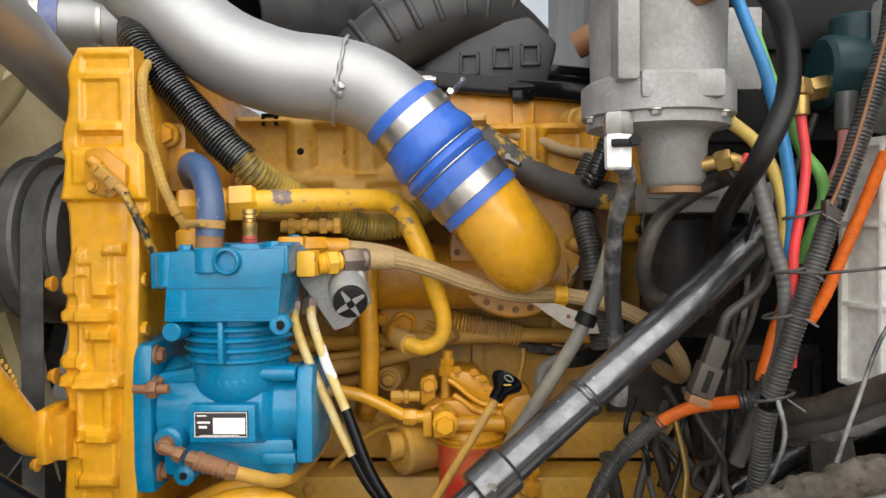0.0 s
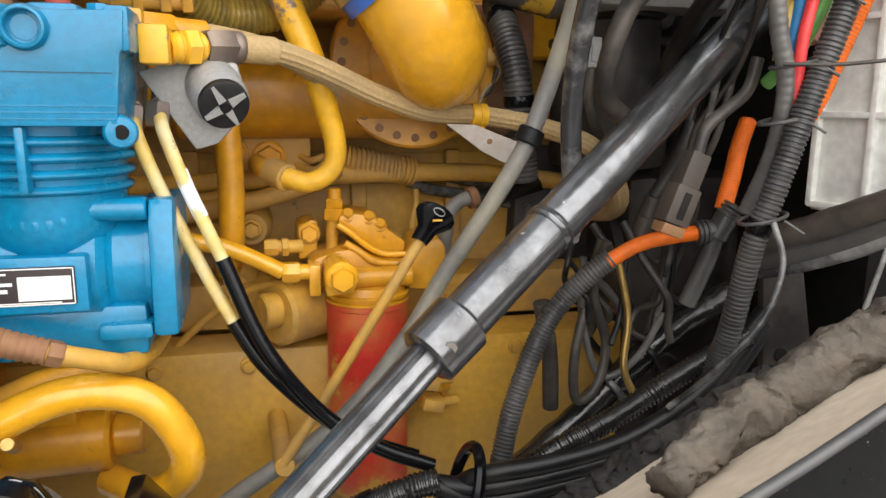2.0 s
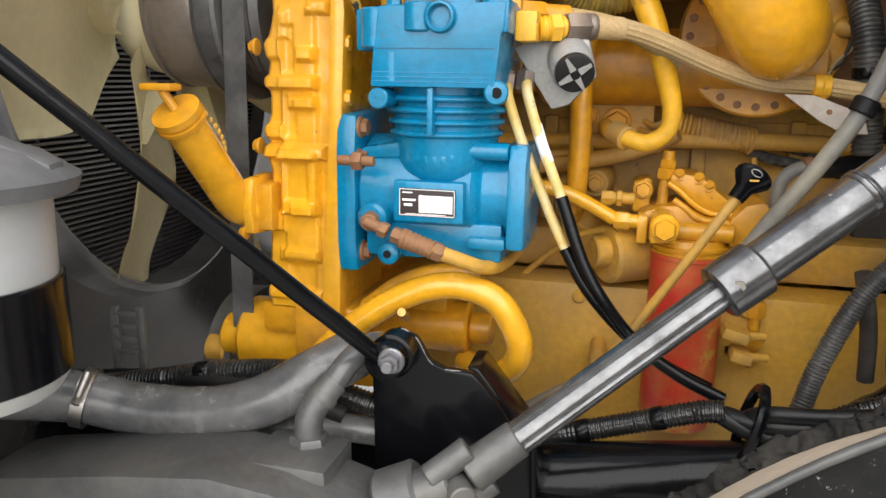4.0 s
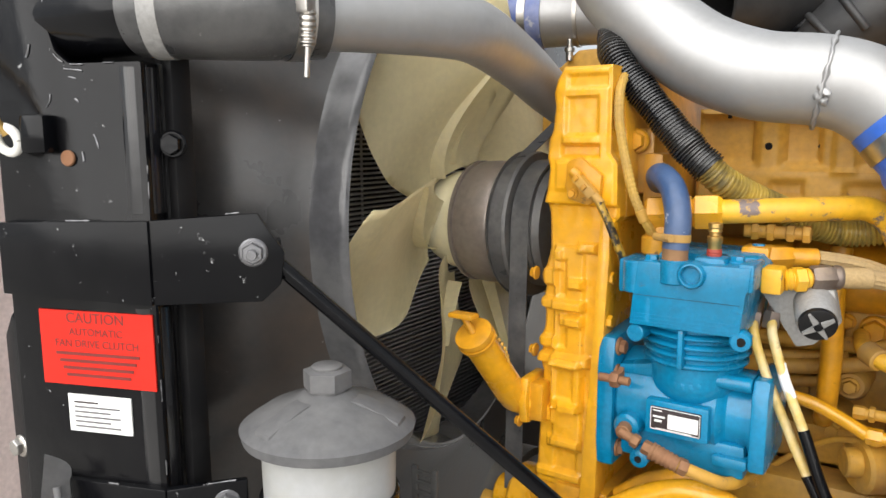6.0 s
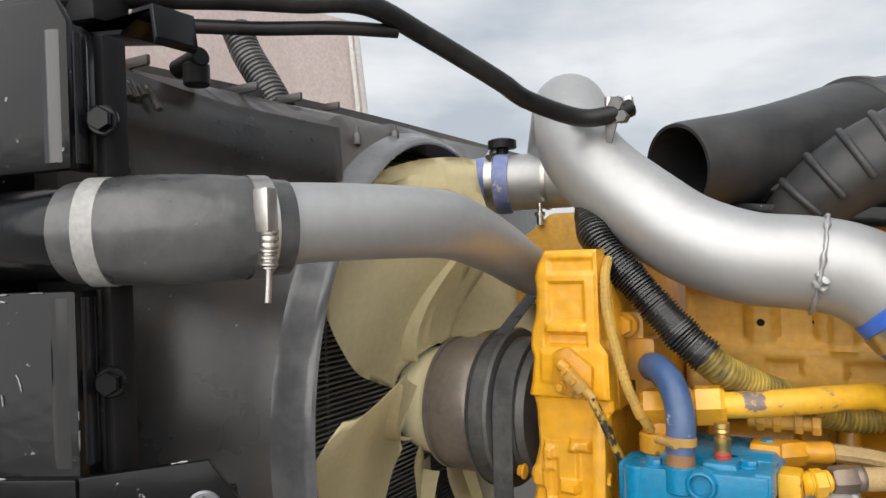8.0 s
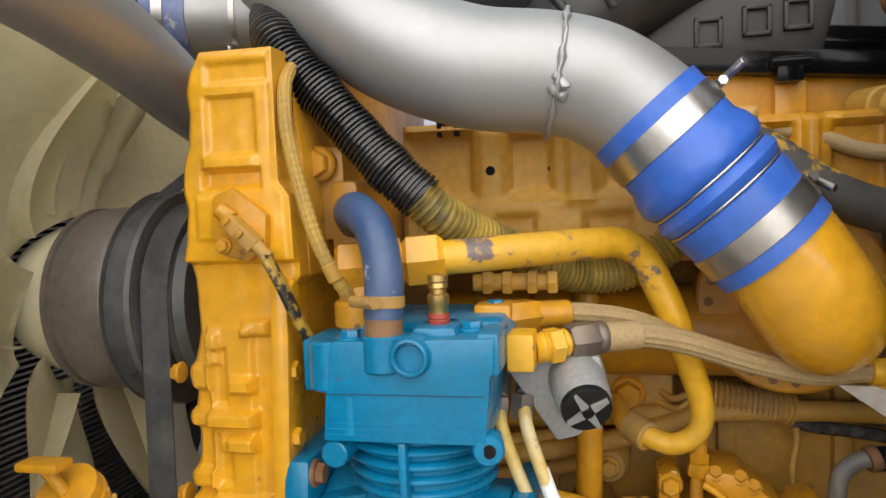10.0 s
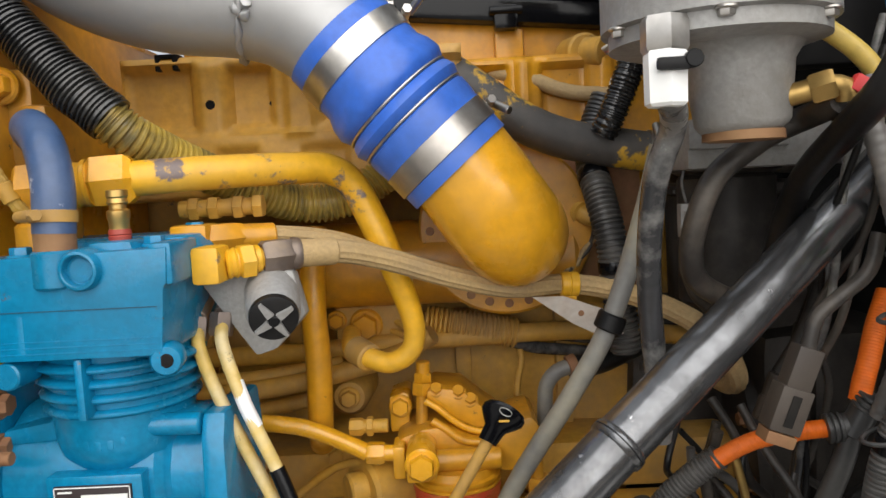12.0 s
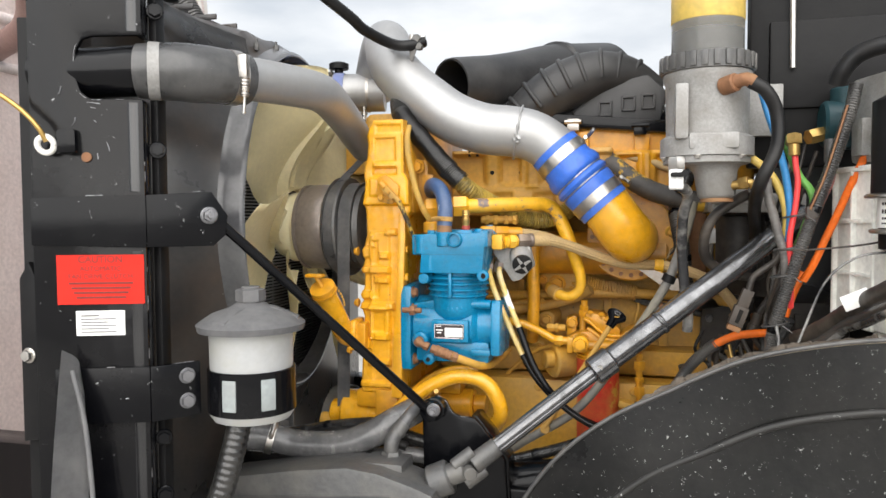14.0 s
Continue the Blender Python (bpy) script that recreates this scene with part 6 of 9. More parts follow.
def words(text, x, z, size, mat, parent):
    """Raised flat letters facing the yard."""
    cu = bpy.data.curves.new("lettering", "FONT")
    cu.body, cu.size, cu.align_x, cu.extrude = text, size, "CENTER", 0.0002
    ob = new("lettering", cu)
    ob.data.materials.append(mat)
    ob.parent = parent
    ob.matrix_local = Matrix.Translation(-ORIGIN[parent.name]) @ PLATE @ pose(x, -0.0027, z, 90, 0, 0)
    return ob


for text, z, size in (("CAUTION", 1.327, 0.016), ("AUTOMATIC", 1.313, 0.0115), ("FAN DRIVE CLUTCH", 1.300, 0.0115)):
    words(text, -0.0745, z, size, DARK_RED_PRINT, caution)
for i in range(4):
    bm = bmesh.new()
    box(bm, (-0.126 + 0.004 * i, -0.0034, 1.291 - 0.008 * i), (-0.022 - 0.004 * i, -0.0026, 1.294 - 0.008 * i), 0.0)
    plate_part("print", bm, DARK_RED_PRINT, caution)

# upper stay bracket on the radiator side
brk = thing("stay_bracket", "black bent steel bracket with chipped edges on the radiator", "bracket", (-0.7, 0.5, 1.35))
bm = bmesh.new()
prism(bm, [(-0.180, 1.357), (0.004, 1.352), (0.004, 1.440), (-0.180, 1.435)], -0.012, -0.002, "y", 0.002)
bm.transform(PLATE)
t = bmesh.new()
prism(t, [(0, 1.352), (0.112, 1.352), (0.132, 1.370), (0.137, 1.405), (0.110, 1.446), (0.0, 1.440)], 0.0, 0.010, "y", 0.002)
t.transform(Matrix.Translation((-0.648, 0.498, 0)) @ Matrix.Rotation(radians(43), 4, "Z"))
merge(bm, t)
part("plate", bm, CHIPPED, brk)
chipped([plate_at(-0.162, -0.012, 1.437), plate_at(-0.08, -0.012, 1.439), plate_at(0.002, -0.012, 1.441)], brk, 0.0018)
fold = Matrix.Translation((-0.648, 0.498, 0)) @ Matrix.Rotation(radians(43), 4, "Z")
chipped([fold @ Vector(p) for p in ((0.003, -0.001, 1.441), (0.06, -0.001, 1.4445), (0.110, -0.001, 1.446), (0.124, -0.001, 1.426), (0.137, -0.001, 1.405), (0.132, -0.001, 1.370), (0.112, -0.001, 1.352))], brk, 0.0018)
bolt(brk, (-0.571, 0.569, 1.405), (0.68, -0.73, 0), 0.0115, WORN_STEEL)
part("stud", rod(bmesh.new(), (-0.571, 0.569, 1.405), (-0.5565, 0.5535, 1.405), 0.0055, seg=14), WORN_STEEL, brk)
stay = thing("stay_rod", "long black steel stay rod down to the engine bracket", "stay rod", (-0.42, 0.73, 1.0))
bm = bmesh.new()
rod(bm, (-0.568, 0.592, 1.395), (-0.266, 0.870, 1.006), 0.0092, seg=18)
part("rod", bm, BLACK, stay)
bm = bmesh.new()
lathe(bm, (-0.2615, 0.860, 1.003), (-0.2575, 0.884, 1.003), [(0, 0.017), (0.08, 0.0205), (0.92, 0.0205), (1, 0.017)], 28)
part("eye", bm, BLACK, stay)
bm = lathe(bmesh.new(), (-0.578, 0.580, 1.407), (-0.566, 0.600, 1.405), [(0, 0.013), (1, 0.013)], 20)
part("eye", bm, BLACK, stay)
bolt(stay, (-0.250, 0.858, 1.008), (0.1, -0.99, 0), 0.0105, WORN_STEEL)
part("bolt_end", rod(bmesh.new(), (-0.250, 0.852, 1.008), (-0.2485, 0.838, 1.008), 0.006, seg=14), WORN_STEEL, stay)

# bracket tower that takes the stay's lower end
tower = thing("bracket_tower", "black steel bracket tower standing on the frame rail", "bracket", (-0.22, 0.93, 0.835))
bm = bmesh.new()
prism(bm, [(-0.282, 0.70), (-0.10, 0.70), (-0.112, 0.90), (-0.160, 0.968), (-0.176, 0.984), (-0.205, 0.985), (-0.222, 0.992), (-0.238, 1.018), (-0.258, 1.026), (-0.280, 1.016), (-0.288, 0.995)], 0.905, 0.917, "y", 0.003)
part("plate", bm, BLACK, tower)
bm = prism(bmesh.new(), [(-0.185, 0.985), (-0.172, 0.986), (-0.105, 0.90), (-0.10, 0.70), (-0.115, 0.70), (-0.118, 0.89)], 0.917, 0.975, "y", 0.003)
part("side_flange", bm, BLACK, tower)
bm = lathe(bmesh.new(), (-0.258, 0.880, 1.003), (-0.258, 0.906, 1.003), [(0, 0.020), (0.08, 0.024), (0.92, 0.024), (1, 0.020)], 28)
part("boss", bm, BLACK, tower)
chipped([(-0.282, 0.904, 1.016), (-0.258, 0.904, 1.027), (-0.238, 0.904, 1.019), (-0.222, 0.904, 0.993), (-0.205, 0.904, 0.986), (-0.176, 0.904, 0.985), (-0.160, 0.904, 0.969), (-0.112, 0.904, 0.90)], tower, 0.0012)

# shroud
shroud = thing("fan_shroud", "black moulded fan shroud round the fan opening", "fan shroud", (-0.72, 1.3, 0.85))
FY, FZ, RIN, RY0, RZ0 = 1.185, 1.375, 0.412, 1.187, 1.39
N = 120


def shroud_reach(c, s):
    """How far the shroud's rear rectangle reaches in a direction."""
    return min((0.745 if c > 0 else 0.587) / max(abs(c), 1e-6), (0.475 if s > 0 else 0.815) / max(abs(s), 1e-6))


def shroud_shell(bm, sections):
    """Rings from the radiator side to the mouth, which lies askew: nearer the engine at the wheel side."""
    rings = []
    for x, reach in sections:
        ring = []
        for i in range(N):
            a = 2 * math.pi * i / N
            cs, sn = math.cos(a), math.sin(a)
            k = reach(cs, sn)
            y = RY0 + k * cs
            askew = max(0.0, x + 0.80) * (1 - 0.75 * max(0.0, min(1.0, (y - 0.77) / 0.83))) - max(0.0, x + 0.80)
            ring.append(bm.verts.new((x + askew, y, RZ0 + k * sn)))
        rings.append(ring)
    for p, q in zip(rings, rings[1:]):
        for i in range(N):
            bm.faces.new((p[i], p[(i + 1) % N], q[(i + 1) % N], q[i]))
    return bm


def shroud_cap(limit, share=0.93):
    return lambda c, s: max(RIN + 0.016, min(limit, share * shroud_reach(c, s)))


bm = shroud_shell(bmesh.new(), [
    (-0.885, lambda c, s: shroud_reach(c, s) + 0.022), (-0.872, lambda c, s: shroud_reach(c, s) + 0.022), (-0.872, shroud_reach), (-0.835, lambda c, s: shroud_reach(c, s) * 0.99),
    (-0.715, shroud_cap(0.490)), (-0.690, shroud_cap(0.452)), (-0.672, shroud_cap(0.434))])
part("shell", bm, SHROUD, shroud)
bm = shroud_shell(bmesh.new(), [
    (-0.672, shroud_cap(0.434)), (-0.660, shroud_cap(0.428)), (-0.630, lambda c, s: RIN + 0.012), (-0.622, lambda c, s: RIN + 0.008), (-0.619, lambda c, s: RIN + 0.003),
    (-0.621, lambda c, s: RIN), (-0.72, lambda c, s: RIN), (-0.725, lambda c, s: RIN + 0.006)])
part("lip", bm, LIP, shroud, "smooth worn lip of the fan opening, paler with painted sheen")
bm = bmesh.new()
top_line = [(-0.748, 0.585, 1.838), (-0.765, 0.78, 1.824), (-0.715, 0.955, 1.806)]
crest = [(-0.708, 0.590, 1.778), (-0.722, 0.765, 1.762), (-0.682, 0.918, 1.733)]
foot = [(-0.716, 0.600, 1.70), (-0.730, 0.76, 1.70), (-0.700, 0.905, 1.70)]
lines = [spline(line, 0.012) for line in ([(x - 0.03, y, z + 0.002) for x, y, z in top_line], top_line, crest, [(x - 0.002, y, z - 0.014) for x, y, z in crest], foot)]
n = min(len(line) for line in lines)
rows = [[bm.verts.new(line[round(i * (len(line) - 1) / (n - 1))]) for i in range(n)] for line in lines]
for p, q in zip(rows, rows[1:]):
    for i in range(n - 1):
        bm.faces.new((p[i], p[i + 1], q[i + 1], q[i]))
bmesh.ops.solidify(bm, geom=bm.faces[:], thickness=0.004)
part("top_panel", bm, SHROUD, shroud, "sloping moulded top panel with a soft ridge", sharp=80)
for k in range(5):
    bm = bmesh.new()
    yy = 0.70 + 0.09 * k
    box(bm, (-0.872, yy, RZ0 + 0.470), (-0.80, yy + 0.006, RZ0 + 0.483), 0.002)
    part("rib", bm, SHROUD, shroud)
for x, y, z in ((-0.703, 0.981, 1.796), (-0.705, 1.08, 1.812), (-0.744, 1.317, 1.800)):
    bm = bmesh.new()
    hexagon(bm, (x, y, z - 0.012), (x, y, z + 0.004), 0.007)
    rod(bm, (x, y, z), (x, y, z + 0.014), 0.003, seg=10)
    part("stud", bm, GREASY, shroud)

# fan
fan = thing("engine_fan", "cream plastic engine cooling fan with unevenly spaced blades", "fan", (-0.66, FY, FZ - 0.42))
HUB = Vector((-0.665, FY, FZ))
bm = bmesh.new()
lathe(bm, HUB + Vector((-0.085, 0, 0)), HUB + Vector((-0.010, 0, 0)), [(0, 0.05), (0.1, 0.075), (0.5, 0.088), (0.8, 0.090), (0.95, 0.086), (1, 0.080), (0.98, 0.05)], 64)
part("hub", bm, FAN, fan)


def fan_blade_at(a0, r, q, extra=0.0):
    """A place on a blade: r from the shaft, q from -1 to 1 across it."""
    s = (r - 0.10) / 0.305
    half = radians(31.5 + extra) - radians(15.5) * smooth((r - 0.20) / 0.18)
    ang = a0 + half * q
    lean = (0.030 + 0.036 * smooth(s * 1.5)) * q - 0.008 * q * q * q
    cup = 0.020 * (1 - q * q) * smooth(s * 1.4)
    dish = -0.045 + 0.055 * smooth((r - 0.11) / 0.17)
    return Vector((HUB.x + dish - lean - cup, HUB.y + r * math.cos(ang), HUB.z + r * math.sin(ang)))


for middle, extra in ((38, 1.0), (99.5, 1.5), (153, 0.0), (205, 0.0), (257, 0.0), (309, 0.0), (19, -3.0)):
    a0 = radians(middle + 90)
    bm = bmesh.new()
    grid = []
    for i in range(25):
        grid.append([bm.verts.new(fan_blade_at(a0, 0.10 + (0.302 - 0.006 * abs(q) ** 6 + 0.005 * math.cos(2.2 * q)) * i / 24, q, extra)) for q in (j / 8 - 1 for j in range(17))])
    faces = [bm.faces.new((p[j], p[j + 1], q_[j + 1], q_[j])) for p, q_ in zip(grid, grid[1:]) for j in range(16)]
    bmesh.ops.solidify(bm, geom=faces, thickness=0.005)
    blade = part("blade", bm, FAN, fan, sharp=60)
    bm = bmesh.new()
    strip = []
    for i in range(15):
        s = i / 14
        at = fan_blade_at(a0, 0.115 + 0.16 * s, 0.30 - 1.25 * s ** 1.2, extra)
        strip.append((bm.verts.new(at), bm.verts.new(at + Vector((0.026 * (1 - s) ** 0.7 + 0.006, 0, 0)))))
    faces = [bm.faces.new((p[0], q_[0], q_[1], p[1])) for p, q_ in zip(strip, strip[1:])]
    bmesh.ops.solidify(bm, geom=faces, thickness=0.005)
    part("root_rib", bm, FAN, blade)
clutch = thing("fan_clutch", "dusty brown-grey fan clutch and belt pulley stack", "fan clutch", (-0.55, FY, FZ - 0.115))
bm = bmesh.new()
lathe(bm, (-0.676, FY, FZ), (-0.592, FY, FZ), [(0, 0.080), (0.03, 0.100), (0.06, 0.107), (0.13, 0.107), (0.14, 0.1025), (0.2, 0.1025), (0.22, 0.106), (0.5, 0.1075), (0.9, 0.1075), (0.95, 0.105), (1, 0.09)], 72)
part("drum", bm, DRUM, clutch)
bm = bmesh.new()
lathe(bm, (-0.590, FY, FZ), (-0.551, FY, FZ), [(0, 0.085), (0.02, 0.119), (0.16, 0.124), (0.2, 0.114), (0.8, 0.114), (0.84, 0.124), (0.98, 0.122), (1, 0.09)], 72)
part("pulley", bm, GREASY, clutch, "dark steel pulley")
bm = bmesh.new()
lathe(bm, (-0.549, FY, FZ), (-0.500, FY, FZ), [(0, 0.08), (0.02, 0.100), (0.1, 0.104), (0.2, 0.099), (0.3, 0.104), (0.4, 0.099), (0.5, 0.104), (0.6, 0.099), (0.7, 0.104), (0.95, 0.101), (1, 0.045)], 72)
part("pulley", bm, GREASY, clutch, "dark steel pulley")
bm = bmesh.new()
rod(bm, (-0.51, FY, FZ), (-0.41, FY, FZ), 0.045)
part("shaft", bm, GREASY, clutch)


def belt(name, x0, x1, places, label):
    """A flat belt round two pulleys; places: (y, z, radius)."""
    (y1, z1, r1), (y2, z2, r2) = places
    ang = math.atan2(z2 - z1, y2 - y1)
    loop_pts = [(y1 + r1 * math.cos(a), z1 + r1 * math.sin(a)) for a in (ang + math.pi / 2 + math.pi * i / 20 for i in range(21))]
    loop_pts += [(y2 + r2 * math.cos(a), z2 + r2 * math.sin(a)) for a in (ang - math.pi / 2 + math.pi * i / 20 for i in range(21))]
    b = bmesh.new()
    rings = []
    cy, cz = (y1 + y2) / 2, (z1 + z2) / 2
    for y, z in loop_pts:
        d = Vector((0, y - cy, z - cz)).normalized() * 0.006
        rings.append([b.verts.new(v) for v in ((x0, y, z), (x1, y, z), (x1, y + d.y, z + d.z), (x0, y + d.y, z + d.z))])
    n = len(rings)
    for i in range(n):
        p, q = rings[i], rings[(i + 1) % n]
        for k in range(4):
            b.faces.new((p[k], p[(k + 1) % 4], q[(k + 1) % 4], q[k]))
    return solid(name, b, BELT, label, "belt")


belt("drive_belt", -0.549, -0.518, ((FY, FZ, 0.105), (FY - 0.02, 0.86, 0.10)), "wide black ribbed drive belt hanging below the fan pulley")
belt("drive_belt", -0.582, -0.559, ((FY, FZ, 0.116), (FY + 0.40, 1.625, 0.05)), "black drive belt up to the upper pulley")
solid("crank_pulley", lathe(bmesh.new(), (-0.60, FY - 0.02, 0.86), (-0.45, FY - 0.02, 0.86), [(0, 0.06), (0.02, 0.11), (0.3, 0.112), (0.32, 0.10), (0.7, 0.10), (0.72, 0.115), (0.98, 0.112), (1, 0.05)], 44), GREASY, "dark crank pulley under the fan drive", "pulley")
solid("upper_pulley", lathe(bmesh.new(), (-0.586, FY + 0.40, 1.625), (-0.49, FY + 0.40, 1.625), [(0, 0.02), (0.05, 0.05), (0.3, 0.052), (0.35, 0.045), (0.6, 0.045), (0.65, 0.07), (1, 0.07)], 36), GREASY, "small upper belt pulley behind the fan", "pulley")

# ---- reservoir ----
res = thing("reservoir", "milky white power steering reservoir with grey lid and black strap", "reservoir", (-0.527, 0.628, 1.034))
RX, RY = -0.527, 0.628
bm = bmesh.new()
lathe(bm, (RX, RY, 1.034), (RX, RY, 1.212), [(0, 0.035), (0.03, 0.068), (0.08, 0.074), (0.12, 0.077), (0.15, 0.072), (0.98, 0.075), (1, 0.07)], 48)
part("tank", bm, TANK, res)
bm = bmesh.new()
lathe(bm, (RX, RY, 1.198), (RX, RY, 1.248), [(0, 0.086), (0.02, 0.094), (0.25, 0.097), (0.30, 0.094), (0.62, 0.070), (0.85, 0.036), (1, 0.026)], 48)
lid = part("lid", bm, CAP_GREY, res, "weathered grey plastic lid")
for k in range(3):
    t = prism(bmesh.new(), [(0.028, 1.205), (0.088, 1.205), (0.086, 1.222), (0.045, 1.240), (0.028, 1.243)], -0.014, 0.014, "y", 0.004)
    t.transform(Matrix.Translation((RX, RY, 0)) @ Matrix.Rotation(radians(20 + 120 * k), 4, "Z"))
    part("lid_rib", t, CAP_GREY, lid)
bm = bmesh.new()
lathe(bm, (RX, RY, 1.250), (RX, RY, 1.273), [(0, 0.022), (0.05, 0.027), (0.9, 0.027), (1, 0.021)], 6)
rod(bm, (RX, RY, 1.272), (RX, RY, 1.277), 0.017)
rod(bm, (RX, RY, 1.238), (RX, RY, 1.254), 0.022)
part("cap", bm, CAP_GREY, res)
bm = bmesh.new()
lathe(bm, (RX, RY, 1.054), (RX, RY, 1.132), [(0, 0.0765), (0.02, 0.0785), (0.98, 0.0785), (1, 0.0765)], 48)
strap = part("strap", bm, BLACK, res, "glossy black strap with two sight windows")
for a in (-72, -22):
    e = Vector((math.cos(radians(a - 18)), math.sin(radians(a - 18)), 0))
    t = bmesh.new()
    box(t, (0.0755, -0.013, 1.066), (0.0800, 0.013, 1.121), 0.004)
    t.transform(Matrix.Translation((RX, RY, 0)) @ Matrix.Rotation(radians(a - 18), 4, "Z"))
    part("window", t, SIGHT, strap)
bm = bmesh.new()
box(bm, (-0.150, -0.010, 1.055), (0.004, -0.001, 1.150), 0.003)
bm.transform(PLATE)
t = bmesh.new()
box(t, (0, -0.005, 1.055), (0.085, 0.005, 1.150), 0.003)
t.transform(Matrix.Translation((-0.648, 0.502, 0)) @ Matrix.Rotation(radians(52), 4, "Z"))
merge(bm, t)
part("holder", bm, CHIPPED, res, "black bolted bracket with chipped edges")
for z in (1.083, 1.127):
    bolt(res, (-0.608, 0.548, z), (0.75, -0.65, 0), 0.0115, WORN_STEEL)
turned = Matrix.Translation((-0.648, 0.502, 0)) @ Matrix.Rotation(radians(52), 4, "Z")
chipped([plate_at(-0.148, -0.010, 1.151), plate_at(-0.07, -0.010, 1.151), plate_at(0.002, -0.010, 1.151), turned @ Vector((0.03, -0.005, 1.151)), turned @ Vector((0.085, -0.005, 1.151))], res, 0.0018)
chipped([plate_at(-0.148, -0.010, 1.055), plate_at(-0.07, -0.010, 1.054), plate_at(0.002, -0.010, 1.054)], res, 0.0014)
hose("reservoir_hose", [(-0.54, 0.61, 1.045), (-0.55, 0.59, 0.97), (-0.57, 0.57, 0.88), (-0.60, 0.55, 0.78), (-0.64, 0.54, 0.66)], 0.022, LOOM, "glossy black rubber hose below the reservoir", ribs=0.012, depth=0.05)

# ---- lower front: hoses, steering gear ----
cool = thing("lower_hose", "thick dusty grey coolant hose with clamp", "hose", (-0.5, 0.86, 0.88))
bm = sweep(bmesh.new(), [(-0.68, 0.80, 0.945), (-0.606, 0.84, 0.931), (-0.555, 0.86, 0.916), (-0.464, 0.87, 0.918), (-0.40, 0.88, 0.938), (-0.352, 0.90, 0.965), (-0.31, 0.94, 0.985)], 0.029, seg=30)
part("tube", bm, DARK_HOSE, cool)
band(cool, (-0.605, 0.84, 0.931), (-0.58, 0.85, 0.923), 0.034, 0.014, STEEL, "clamp", (0.2, -0.6, 0.7))
hose("cable_loom", [(-0.66, 0.92, 0.905), (-0.56, 0.925, 0.925), (-0.50, 0.93, 0.937), (-0.40, 0.93, 0.950), (-0.345, 0.935, 0.932), (-0.29, 0.94, 0.915), (-0.20, 0.95, 0.90)], 0.0135, LOOM, "black corrugated cable loom", "cable loom", ribs=0.005)
hose("cable_loom", [(-0.62, 0.94, 0.89), (-0.54, 0.93, 0.905), (-0.46, 0.93, 0.898), (-0.40, 0.94, 0.91)], 0.009, LOOM, "thin black corrugated cable loom", "cable loom", ribs=0.004)
gear = thing("steering_gear", "grey greasy cast steering gear box", "steering gear", (-0.40, 0.80, 0.75))
bm = bmesh.new()
t = bmesh.new()
prism(t, [(-0.70, 0.73), (-0.70, 0.860), (-0.664, 0.872), (-0.508, 0.900), (-0.400, 0.914), (-0.335, 0.908), (-0.266, 0.889), (-0.222, 0.874), (-0.215, 0.83), (-0.25, 0.785), (-0.32, 0.74)], 0.750, 0.858, "y", 0.014)
merge(bm, t)
rod(bm, (-0.66, 0.757, 0.815), (-0.30, 0.757, 0.845), 0.022)
box(bm, (-0.385, 0.79, 0.87), (-0.295, 0.868, 0.914), 0.010)
rod(bm, (-0.245, 0.815, 0.873), (-0.205, 0.822, 0.89), 0.034)
box(bm, (-0.60, 0.78, 0.68), (-0.36, 0.93, 0.82), 0.02)
part("housing", bm, GREASY, gear)
bm = bmesh.new()
hexagon(bm, (-0.336, 0.845, 0.905), (-0.336, 0.845, 0.922), 0.021)
sweep(bm, [(-0.336, 0.845, 0.918), (-0.336, 0.846, 0.938), (-0.329, 0.854, 0.956), (-0.316, 0.868, 0.974)], 0.0150, seg=18)
lathe(bm, (-0.329, 0.854, 0.955), (-0.322, 0.861, 0.964), [(0, 0.0145), (0.3, 0.0165), (0.7, 0.0165), (1, 0.0145)], 20)
part("hose_fitting", bm, GREASY, gear)
hose("pressure_hose", [(-0.320, 0.864, 0.968), (-0.306, 0.882, 0.990), (-0.296, 0.908, 1.000), (-0.286, 0.935, 0.995), (-0.262, 0.97, 0.975), (-0.25, 1.0, 0.94)], 0.0135, DARK_HOSE, "dusty grey pressure hose rising from the steering gear")
bm = bmesh.new()
for i in range(4):
    box(bm, (-0.655, 0.955, 0.935 + 0.017 * i), (-0.615, 0.962, 0.942 + 0.017 * i), 0.002)
box(bm, (-0.66, 0.955, 0.86), (-0.648, 0.962, 1.0), 0.002)
box(bm, (-0.622, 0.955, 0.86), (-0.610, 0.962, 1.0), 0.002)
solid("slotted_bracket", bm, GREASY, "slotted dark steel strip beside the frame", "bracket")

hose("return_hose", [(-0.70, 0.90, 0.90), (-0.60, 0.895, 0.905), (-0.50, 0.90, 0.892), (-0.42, 0.915, 0.885), (-0.34, 0.93, 0.888), (-0.27, 0.945, 0.88)], 0.0165, DARK_HOSE, "dark rubber return hose behind the steering gear", seg=22)
hose("return_hose", [(-0.72, 0.935, 0.900), (-0.62, 0.93, 0.915), (-0.53, 0.925, 0.928), (-0.46, 0.925, 0.932), (-0.40, 0.925, 0.928), (-0.33, 0.93, 0.905)], 0.0125, RUBBER, "upper dark rubber return hose under the pump", seg=20)
# added sheet that hides the bright ground behind the lower hoses
bm = prism(bmesh.new(), [(-0.62, 0.62), (-0.12, 0.62), (-0.12, 0.89), (-0.30, 0.898), (-0.48, 0.875), (-0.62, 0.86)], 1.005, 1.02, "y", 0.004)
solid("gap_sheet", bm, DUSTY_BLACK, "dark sheet added to close the gap below the pump", "bracket")

